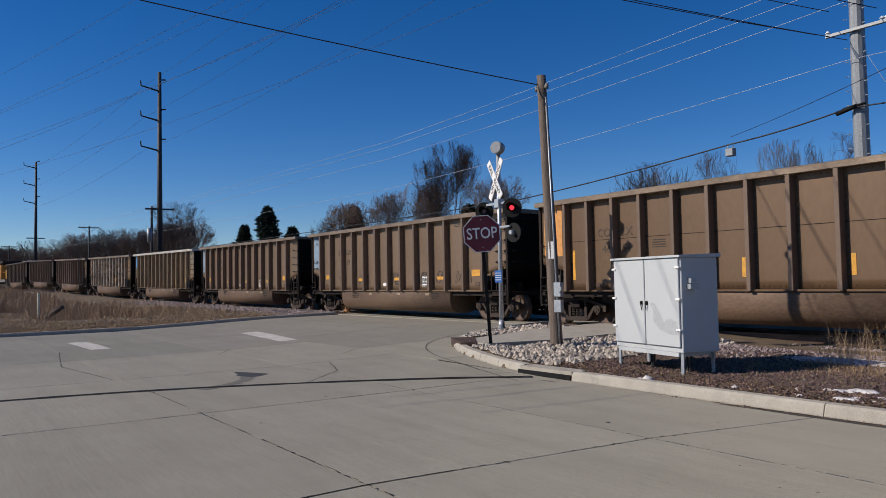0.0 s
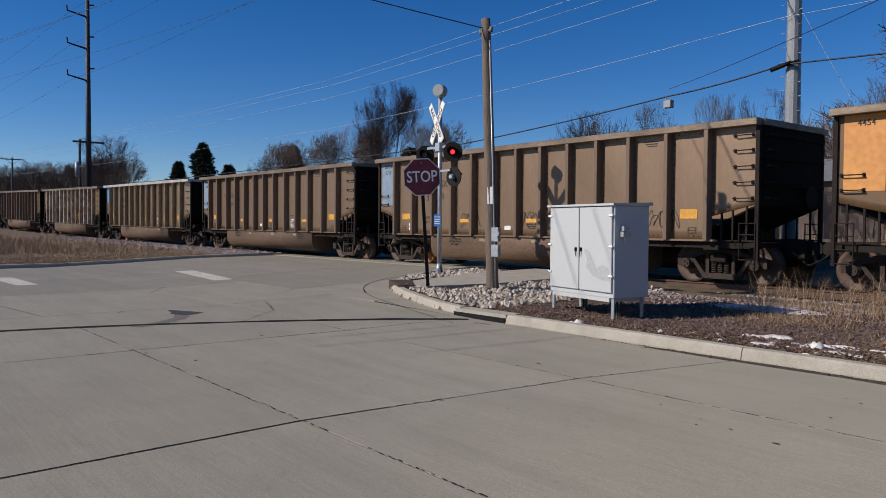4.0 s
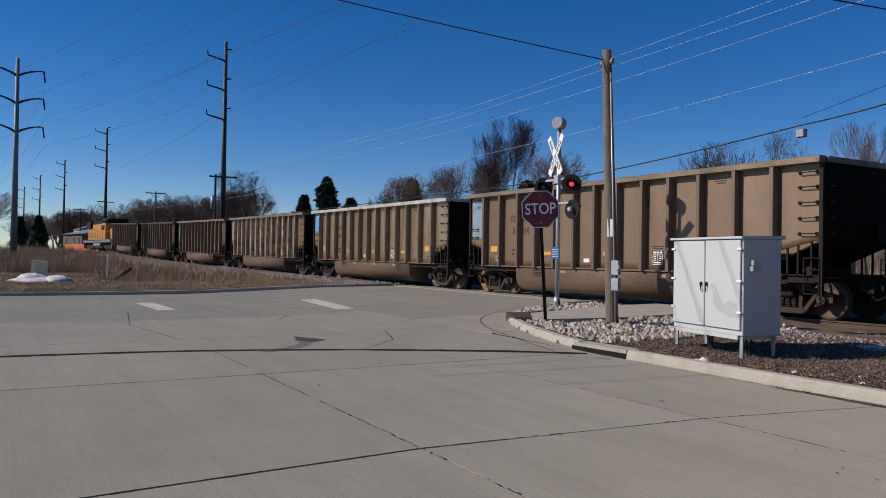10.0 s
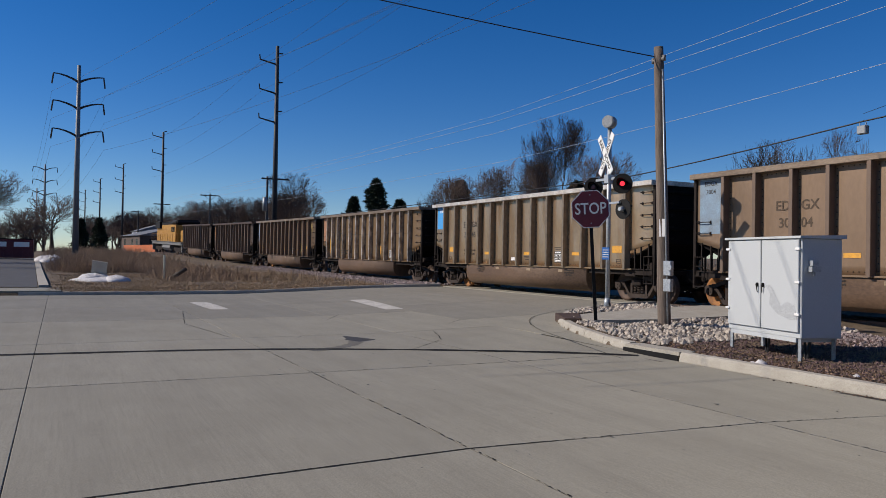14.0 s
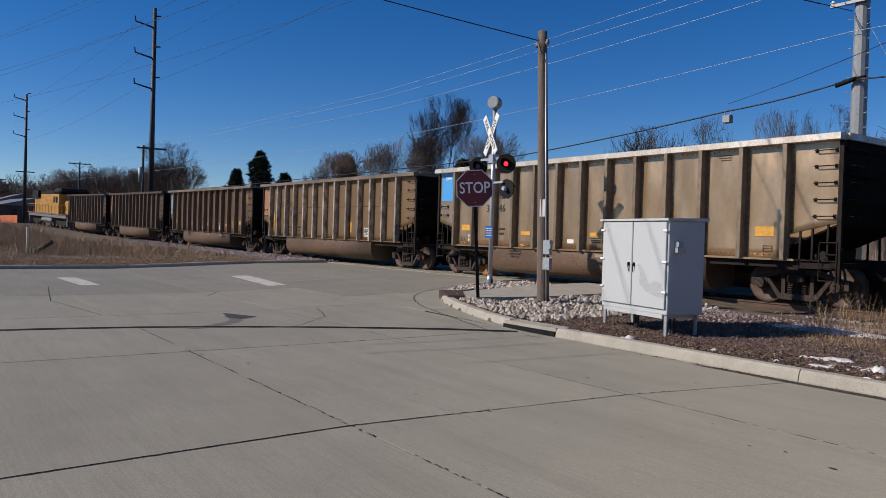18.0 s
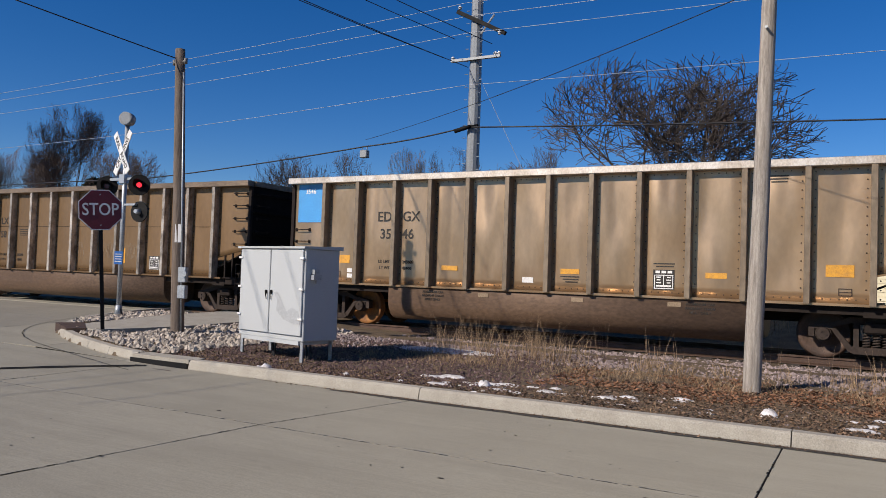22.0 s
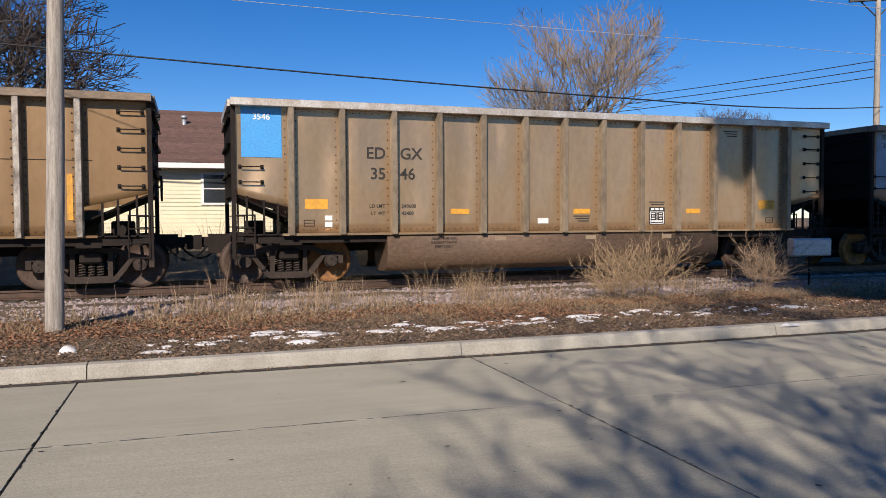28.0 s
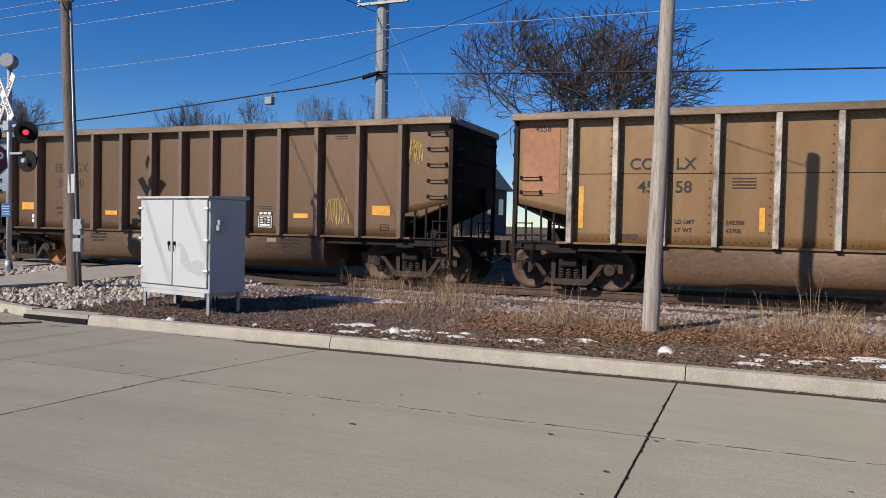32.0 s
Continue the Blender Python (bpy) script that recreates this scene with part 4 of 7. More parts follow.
def scrawl(parent, x, z, w, h, seed, mat="chalk"):
    """A looping painted scribble, too wild to read."""
    rnd = random.Random(seed)
    bm = bmesh.new()
    pts = []
    for k in range(5):
        cx = x - w / 2 + w * (k + 0.5) / 5
        for i in range(6):
            pts.append((cx + w * 0.1 * math.cos(i * 1.2 + k) + rnd.uniform(-0.03, 0.03), z + h * 0.45 * math.sin(i * 1.3 + k * 2 + rnd.random())))
    pts = [tuple(p) for p in curve_through(pts, 5)]
    for a, b in zip(pts, pts[1:]):
        d = Vector((b[0] - a[0], b[1] - a[1]))
        if 0.001 < d.length < 0.5:
            n = Vector((-d.y, d.x)).normalized() * 0.008
            y = -SHEET - 0.0095
            bm.faces.new([bm.verts.new((p[0] + s * n.x, y, p[1] + s * n.y)) for p, s in ((a, 1), (a, -1), (b, -1), (b, 1))])
    bmesh.ops.recalc_face_normals(bm, faces=bm.faces[:])
    return part("graffiti", bm, M[mat], parent, "thin painted scrawl")


def bogie(car, xc, rusty):
    b = thing("bogie", "", "")
    b.parent = car
    b.matrix_basis = pose(xc, 0, 0)
    for y in (-1.0, 1.0):
        piece("side_frame", CAR["frame"], None, b, "", pose(0, y, 0))
        for sx in (-0.16, 0.0, 0.16):
            for sy in (-0.06,):
                piece("spring", CAR["spring"], None, b, "", pose(sx, y + sy * (1 if y < 0 else -1), 0.245))
        for ax in (-0.87, 0.87):
            piece("bearing", CAR["bearing"], None, b, "", pose(ax, y, 0.457, 0, 0, 0 if y < 0 else 180))
    bm = bmesh.new()
    box(bm, -0.2, 0.2, -1.2, 1.2, 0.5, 0.72, bevel=0.03)
    part("bolster", bm, M["under"], b)
    for n, ax in enumerate((-0.87, 0.87)):
        ws = piece("wheelset", CAR["axle"], None, car, "", pose(xc + ax, 0, 0.457))
        kind = "wheel_rust" if rusty[n] else "wheel"
        piece("wheel", CAR["wheel_n" + kind], None, ws, "wheel with an orange rusty face" if rusty[n] else "", pose(0, -0.76, 0))
        piece("wheel", CAR["wheel_f" + kind], None, ws, "", pose(0, 0.76, 0))
        WHEELSETS.append((ws, xc + ax))


def coal_car(label, paint, panel, chord="silver", rusty=(0, 0, 0, 0), stake="stake", bays=BAYS):
    car = thing("coal_car", label, "rail car", group="coal train")
    for i in range(14):
        xc, wide = (bays[i] + bays[i + 1]) / 2, (bays[i + 1] - bays[i]) / BAY
        for s in (-1, 1):
            key = "pl" if i == 0 else ("pr" if i == 13 else ("panel", (i * 5 + (s > 0)) % 4))
            if s > 0 and i in (0, 13):
                key = "pr" if i == 0 else "pl"
            piece("side_panel", colored(key, paint), None, car, "", pose(xc, s * SHEET, 0, 0, 0, 0 if s < 0 else 180) @ Matrix.Diagonal((wide, 1, 1, 1)))
    for x in bays[1:-1]:
        for s in (-1, 1):
            piece("stake", colored("stake", stake), None, car, "", pose(x, s * SHEET, 0, 0, 0, 0 if s < 0 else 180))
    tagged(piece("rivets", colored("rivets" if bays is BAYS else "rivets_c", "rivet_tan" if stake == "stake" else "rivet"), None, car), kind="stuff")
    piece("top_chord", colored("chord", chord), None, car)
    piece("side_sill", colored("lip", paint), None, car)
    piece("side_sill", colored("lip", paint), None, car, "", pose(0, 0, 0, 0, 0, 180))
    piece("underframe", CAR["underframe"], None, car)
    for sx in (-1, 1):
        turn = pose(0, 0, 0, 0, 0, 0 if sx > 0 else 180)
        piece("end_sheet", CAR["end_sheet"], None, car, "near-black end sheet", turn)
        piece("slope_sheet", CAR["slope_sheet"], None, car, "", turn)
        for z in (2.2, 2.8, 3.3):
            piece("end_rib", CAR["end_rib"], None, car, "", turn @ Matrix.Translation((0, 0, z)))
        piece("brake_gear", CAR["brake_gear"], None, car, "", turn)
        for sy in (-1, 1):
            m = Matrix.Diagonal((sx, -sy, 1, 1))
            piece("corner_post", CAR["corner_post"], None, car, "", m)
            piece("step", CAR["step"], None, car, "", m)
            piece("brace", CAR["brace"], None, car, "", m)
            for z in (0.88, 1.15, 1.4):
                piece("step_rung", CAR["step_rung"], None, car, "", m @ Matrix.Translation((0, 0, z)))
    piece("floor_sheet", CAR["floor"], None, car)
    piece("tub", CAR["tub_n"], None, car, "rounded brown tub slung under the floor")
    piece("tub", CAR["tub_f"], None, car)
    for z in (1.95, 2.3, 2.65, 3.0, 3.33):
        piece("rung", CAR["rung"], None, car, "", pose(HL - 0.36, -SHEET - 0.01, z))
        piece("rung", CAR["rung"], None, car, "", pose(-HL + 0.36, SHEET + 0.01, z, 0, 0, 180))
        piece("rung", CAR["rung"], None, car, "", pose(HL + 0.06, -1.1, z, 0, 0, 90))
    for z in (2.05, 2.35):
        piece("rung", CAR["rung"], None, car, "", pose(-HL + 0.36, -SHEET - 0.01, z))
    for s in (-1, 1):
        piece("coupler", CAR["coupler"], None, car, "", pose(s * 7.58, 0, 0, 0, 0, 0 if s > 0 else 180))
        piece("air_hose", CAR["hose"], None, car, "", pose(s * 7.42, -0.35 * s, 0.05, 0, 0, 0 if s > 0 else 180))
    piece("brake_wheel", CAR["brake_wheel"], None, car, "", pose(HL + 0.1, 0.7, 2.0, 0, 0, 90))
    bogie(car, -6.1, rusty[:2])
    bogie(car, 6.1, rusty[2:])
    if panel:
        flat(car, "end_panel", BAYS[0] + 0.57, 3.03 if panel == "p_blue" else 2.78, 0.78, 0.98 if panel == "p_blue" else 1.5, panel, "painted colour panel at the car's end")
    return car


def stencils(car, boxed):
    """Small boxes of stencilled data low on the side."""
    flat(car, "data_box", boxed, 1.36, 0.42, 0.40, "letter", "black stencil box with white tables")
    rows = [(0, -0.175, 0.38, 0.018), (0, 0.09, 0.38, 0.016), (-0.18, -0.045, 0.016, 0.26), (0.18, -0.045, 0.016, 0.26), (0.0, -0.02, 0.014, 0.2), (0, -0.125, 0.30, 0.035)]
    rows += [(-0.1 + 0.2 * k, 0.05 - 0.055 * n, 0.10 - 0.03 * ((k + n) % 2), 0.022) for k in range(2) for n in range(3)]
    rows += [(-0.12 + 0.12 * k, 0.155, 0.09, 0.05) for k in range(3)]
    for dx, dz, w, h in rows:
        flat(car, "data_table", boxed + dx, 1.36 + dz, w, h, "letterw", y=-SHEET - 0.0105)


def edgx(car, number, small, bright=True):
    x, ink = BAYS[3], "letter" if bright else "faded"
    lettering(car, "ED", 0.335, x - 0.15, 2.66, ink, align="RIGHT")
    lettering(car, "GX", 0.335, x + 0.15, 2.66, ink, align="LEFT")
    lettering(car, number[:2], 0.335, x - 0.15, 2.24, ink, align="RIGHT")
    lettering(car, number[2:], 0.335, x + 0.15, 2.24, ink, align="LEFT")
    lettering(car, "LD LMT", 0.10, x - 0.17, 1.58, align="RIGHT")
    lettering(car, "LT WT", 0.10, x - 0.17, 1.43, align="RIGHT")
    if small:
        lettering(car, small[0], 0.105, x + 0.18, 1.58, align="LEFT")
        lettering(car, small[1], 0.105, x + 0.18, 1.43, align="LEFT")
    lettering(car, number, 0.17, BAYS[0] + 0.57, 3.33 if bright else 3.16, "letterw" if bright else "letter")
    if not bright:
        lettering(car, "EDGX", 0.17, BAYS[0] + 0.57, 3.38)
    for i, z0, n in ((7, 1.36, 3), (11, 3.38, 3), (9, 1.68, 2)):
        for k in range(n):
            flat(car, "stencil_line", (BAYS[i] + BAYS[i + 1]) / 2 + 0.02 * k, z0 - 0.055 * k, 0.42 - 0.07 * k, 0.022, "letter")
    for i, dx in ((1, 0.36), (12, 0.62)):
        x0 = BAYS[i] + dx
        for dx2, dz2, w, h in ((0, 0.06, 0.22, 0.014), (0, -0.06, 0.22, 0.014), (0, 0.0, 0.22, 0.012), (-0.104, 0, 0.014, 0.12), (0.104, 0, 0.014, 0.12)):
            flat(car, "stencil_frame", x0 + dx2, 1.24 + dz2, w, h, "rust")
    for i, w, h in ((1, 0.46, 0.20), (4, 0.42, 0.11), (7, 0.42, 0.11), (10, 0.40, 0.11), (12, 0.46, 0.22)):
        flat(car, "reflector", (BAYS[i] + BAYS[i + 1]) / 2, 1.62 if h > 0.15 else 1.47, w, h, "yellowr")
    stencils(car, (BAYS[9] + BAYS[10]) / 2)
    for z in (1.34, 1.21):
        flat(car, "sticker", BAYS[1] + 0.75, z, 0.15, 0.1, "letterw")
    flat(car, "sticker", (BAYS[6] + BAYS[7]) / 2, 1.26, 0.26, 0.12, "letterw")
    for s in (-2.9, 3.1):
        for n, line in enumerate(("ALUMINUM CAR", "RADIANT THAW", "HEAT ONLY")):
            lettering(car, line, 0.075, s, 0.9 - 0.085 * n, y=-1.530)
    for xx in (-1.6, 0.6, 2.6):
        flat(car, "tag", xx, 0.88, 0.26, 0.09, "chalk", y=-1.526)


def colx(car, number, small):
    x, ink = BAYS_C[3], "letter" if small else "faded"
    lettering(car, "CO", 0.32, x - 0.2, 2.6, ink, align="RIGHT")
    lettering(car, "LX", 0.32, x + 0.19, 2.6, ink, align="LEFT")
    lettering(car, number[:2], 0.32, x - 0.2, 2.15, ink, align="RIGHT")
    lettering(car, number[2:], 0.32, x + 0.19, 2.15, ink, align="LEFT")
    lettering(car, number, 0.17, BAYS_C[0] + 0.6, 3.35)
    lettering(car, "LD LMT", 0.11, x + 0.2, 1.48, align="LEFT")
    lettering(car, "LT WT", 0.11, x + 0.2, 1.32, align="LEFT")
    if small:
        lettering(car, small[0], 0.11, BAYS_C[4] + 0.19, 1.48, align="LEFT")
        lettering(car, small[1], 0.11, BAYS_C[4] + 0.19, 1.32, align="LEFT")
    for n in range(4):
        flat(car, "stencil_line", BAYS_C[4] + 0.5, 2.32 - 0.06 * n, 0.42, 0.022, "letter")
    for i, dx, h in ((1, 0.21, 0.85), (4, 0.83, 0.45), (6, 0.83, 0.45), (9, 0.21, 0.45), (12, 0.83, 0.85)):
        flat(car, "reflector", BAYS_C[i] + dx, 1.32 + h / 2, 0.10, h, "yellowr")
    flat(car, "seam", 0, 2.42, 12.4, 0.012, "under", y=-SHEET - 0.006, t=0.003)
    stencils(car, (BAYS_C[10] + BAYS_C[11]) / 2)
    flat(car, "sticker", BAYS_C[2] + 0.75, 1.30, 0.22, 0.12, "chalk")
    flat(car, "plate", BAYS_C[2] + 0.3, 1.17, 0.3, 0.1, "rust")


def build_train():
    cars = {}
    c = coal_car("brown dusty coal car with an orange end panel", "body_rust", "p_orange", chord="chord_worn", stake="stake_dark", rusty=(0, 0, 1, 0), bays=BAYS_C)
    colx(c, "4454", None)
    cars[3] = c
    c = coal_car("tan dusty coal car with faded blue panel and graffiti", "body_dull", "p_pale", chord="chord_worn", stake="stake_dark", rusty=(0, 1, 0, 0))
    edgx(c, "3319", None, bright=False)
    for n, (x, w) in enumerate(((-2.2, 0.9), (0.3, 0.9), (2.4, 1.0), (3.6, 0.9), (4.8, 0.9))):
        scrawl(c, x, 1.5, w, 0.5, n + 3, "letter")
    for n, x in enumerate((-1.9, 0.6)):
        s = scrawl(c, x, 0.75, 1.6, 0.28, n + 20, "letterw")
        s.matrix_basis = pose(0, -0.03, 0)
    cars[2] = c
    c = coal_car("tan dusty coal car with a faded pale blue panel", "body_dull", "p_pale", chord="chord_worn", stake="stake_dark", rusty=(1, 0, 0, 0))
    edgx(c, "3004", None, bright=False)
    for n, x in enumerate((3.0, 4.9)):
        scrawl(c, x, 1.45, 0.8, 0.4, n + 33)
    cars[1] = c
    c = coal_car("dusty aluminium coal car with a bright blue panel", "body_tan", "p_blue", rusty=(0, 1, 0, 0))
    edgx(c, "3546", ("243600", "42400"))
    cars[0] = c
    c = coal_car("brown coal car with a faded red end panel", "body_brown", "p_brick", chord="chord_worn", stake="stake_worn", rusty=(0, 0, 0, 0), bays=BAYS_C)
    colx(c, "4558", ("242300", "43700"))
    for n, x in enumerate((0.0, 1.6, 2.6)):
        scrawl(c, x, 1.7, 0.8, 0.5, n + 43)
    cars[-1] = c
    c = coal_car("brown dusty coal car with chalk drawings on its side", "body_rust", "p_pale", chord="chord_worn", stake="stake_dark", rusty=(0, 1, 0, 0))
    edgx(c, "3020", None, bright=False)
    scrawl(c, BAYS[11] + 0.5, 1.6, 0.6, 0.7, 51, "tag")
    scrawl(c, BAYS[13] + 0.3, 2.95, 0.35, 0.6, 52, "tag")
    scrawl(c, BAYS[9] - 0.4, 1.4, 0.5, 0.35, 53)
    cars[-2] = c
    c = coal_car("sooty brown coal car with an orange end panel", "body_dark", "p_orange", chord="body_dark", stake="stake_dark")
    stencils(c, (BAYS[9] + BAYS[10]) / 2)
    cars[-3] = c
    c = coal_car("sooty brown coal car at the tail of the train", "body_dark", None, chord="body_dark", stake="stake_dark")
    stencils(c, (BAYS[9] + BAYS[10]) / 2)
    cars[-4] = c
    return cars


CARS = build_train()


def build_loco():
    """The pusher locomotive at the train's tail: long hood, cab, roof gear, bogies."""
    e = thing("locomotive", "yellow and grey diesel locomotive pushing the train's tail", "locomotive", group="coal train")

    def p(name, mat, *boxes, label="", bevel=0.03):
        bm = bmesh.new()
        for b in boxes:
            box(bm, *b, bevel=bevel)
        return part(name, bm, M[mat], e, label)

    p("frame", "locog", (-9.6, 9.6, -1.5, 1.5, 1.15, 1.5))
    p("walkway", "locog", (-9.9, 9.9, -1.58, 1.58, 1.5, 1.56), bevel=0.0)
    p("hood", "locoy", (-9.0, 3.6, -0.95, 0.95, 1.56, 3.75))
    p("hood_roof", "blackp", (-9.0, 3.6, -0.97, 0.97, 3.75, 4.05))
    p("radiator", "blackp", (-8.8, -5.6, -1.25, 1.25, 3.3, 4.15))
    p("cab", "locoy", (3.65, 6.4, -1.5, 1.5, 1.56, 3.7))
    p("cab_roof", "blackp", (3.6, 6.5, -1.5, 1.5, 3.7, 4.35), bevel=0.25)
    p("nose", "locoy", (6.4, 8.9, -0.95, 0.95, 1.56, 3.0), bevel=0.12)
    for x in (4.3, 5.4):
        p("cab_window", "glass", (x - 0.4, x + 0.4, -1.53, -1.49, 2.8, 3.45), bevel=0.0)
    for x in np.arange(-8.6, 3.4, 0.62):
        p("hood_door", "locoy", (x + 0.03, x + 0.58, -0.975, -0.95, 1.7, 3.2), bevel=0.006)
    for x in (-4.2, -2.4):
        bm = bmesh.new()
        cyl(bm, (x, 0, 4.05), (x, 0, 4.22), 0.62, 0.6, 20)
        part("fan", bm, M["blackp"], e)
    p("exhaust", "blackp", (-1.0, 0.2, -0.35, 0.35, 4.05, 4.4))
    bm = bmesh.new()
    prism(bm, [(-1.35, 1.15), (-1.45, 0.75), (-1.1, 0.42), (1.1, 0.42), (1.45, 0.75), (1.35, 1.15)], -2.6, 2.6, "x")
    part("fuel_tank", bm, M["locog"], e)
    bm = bmesh.new()
    for x in np.arange(-9.6, 9.7, 1.6):
        cyl(bm, (x, -1.54, 1.56), (x, -1.54, 2.55), 0.02, seg=6)
    cyl(bm, (-9.6, -1.54, 2.55), (9.6, -1.54, 2.55), 0.02, seg=6)
    part("handrail", bm, M["locoy"], e)
    for s in (-1, 1):
        p("pilot", "locog", (s * 9.75 - 0.15, s * 9.75 + 0.15, -1.4, 1.4, 0.3, 1.5))
        piece("coupler", CAR["coupler"], None, e, "", pose(s * 9.75, 0, 0, 0, 0, 0 if s > 0 else 180))
        for y in (-1.05, 1.05):
            bm = bmesh.new()
            prism(bm, [(-2.4, 0.55), (-2.4, 0.85), (2.4, 0.85), (2.4, 0.55), (1.4, 0.35), (-1.4, 0.35)], -0.1, 0.1)
            part("bogie_frame", bm, M["under"], e, "", pose(s * 6.2, y, 0))
        for ax in (-1.9, 0, 1.9):
            ws = piece("wheelset", CAR["axle"], None, e, "", pose(s * 6.2 + ax, 0, 0.457))
            piece("wheel", CAR["wheel_nwheel"], None, ws, "", pose(0, -0.76, 0))
            piece("wheel", CAR["wheel_fwheel"], None, ws, "", pose(0, 0.76, 0))
            WHEELSETS.append((ws, s * 6.2 + ax))
    return e


LOCO = build_loco()
# the near body end of the blue-panelled car, seconds and metres along the track
RUN = [(0.0, -65.8), (3.0, -57.78), (6.0, -50.22), (9.0, -43.21), (13.0, -34.28), (16.5, -26.19), (20.0, -18.04), (23.0, -10.75), (25.0, -5.94), (27.5, -0.08), (29.5, 4.83), (32.0, 11.11)]
CENTRE = {-1: -8.68, -2: -24.54, -3: -40.5, -4: -56.5}   # from that end back to the middles of the cars behind


def run_at(t):
    """Smooth progress of the train."""
    ts, xs = zip(*RUN)
    n = len(ts)
    slope = [(xs[min(i + 1, n - 1)] - xs[max(i - 1, 0)]) / (ts[min(i + 1, n - 1)] - ts[max(i - 1, 0)]) for i in range(n)]
    i = max(k for k in range(n - 1) if ts[k] <= t)
    h = ts[i + 1] - ts[i]
    u = (t - ts[i]) / h
    return (2 * u**3 - 3 * u**2 + 1) * xs[i] + (u**3 - 2 * u**2 + u) * h * slope[i] + (3 * u**2 - 2 * u**3) * xs[i + 1] + (u**3 - u**2) * h * slope[i + 1]


def ride(s, half):
    """The pose of a vehicle whose middle is at s, on bogies half a wheelbase away."""
    a, b = Vector(on_track(s - half)[:3]), Vector(on_track(s + half)[:3])
    d = b - a
    mid = (a + b) / 2
    return pose(mid.x, mid.y, mid.z, 0, -math.degrees(math.asin(d.z / d.length)), math.degrees(math.atan2(d.y, d.x)))


def motions():
    """The train rolls by; its wheels turn."""
    steps = [i * 0.5 for i in range(65)]
    for k, car in CARS.items():
        walk(car, [(t, ride(run_at(t) + CENTRE.get(k, PITCH * k + HL), 6.1)) for t in steps])
    walk(LOCO, [(t, ride(run_at(t) - 64.5 - 10.1, 6.2)) for t in steps])
    start = run_at(0.0)
    fine_steps = [i * 0.25 for i in range(129)]
    for ws, x in WHEELSETS:
        walk(ws, [(t, pose(x, 0, 0.457) @ Matrix.Rotation((run_at(t) - start) / 0.457, 4, "Y")) for t in fine_steps])


# ---- crossing signal, stop sign, poles, cabinet ----
def disc(bm, y0, y1, r, seg=24, x=0.0, z=0.0, r1=None):
    return cyl(bm, (x, y0, z), (x, y1, z), r, r1, seg)


def flasher(parent, m, lens, lit=False):
    """A round black background with a hooded lens, facing -y in its own space."""
    bm = bmesh.new()
    disc(bm, -0.02, 0.01, 0.255, 28)
    ob = part("lamp_background", bm, M["blackp"], parent, "", m)
    bm = bmesh.new()
    disc(bm, 0.01, 0.14, 0.075, 16, r1=0.05)
    part("lamp_housing", bm, M["galv"], ob, "silver lamp housing")
    bm = bmesh.new()
    disc(bm, -0.045, -0.02, 0.06, 20)
    part("lens", bm, M[lens], ob, "glowing red lens" if lit else "dull red lens")
    bm = bmesh.new()
    n = 14
    a, b = [], []
    for i in range(n + 1):
        t = radians(-25 + 230 * i / n)
        a.append(bm.verts.new((0.125 * math.cos(t), -0.02, 0.125 * math.sin(t))))
        b.append(bm.verts.new((0.125 * math.cos(t), -0.30 * (0.35 + 0.65 * max(0, math.sin(t))), 0.125 * math.sin(t))))
    for i in range(n):
        bm.faces.new((a[i], a[i + 1], b[i + 1], b[i]))
    ex = bmesh.ops.solidify(bm, geom=bm.faces[:], thickness=0.006)
    part("hood", bm, M["blackp"], ob)
    return ob


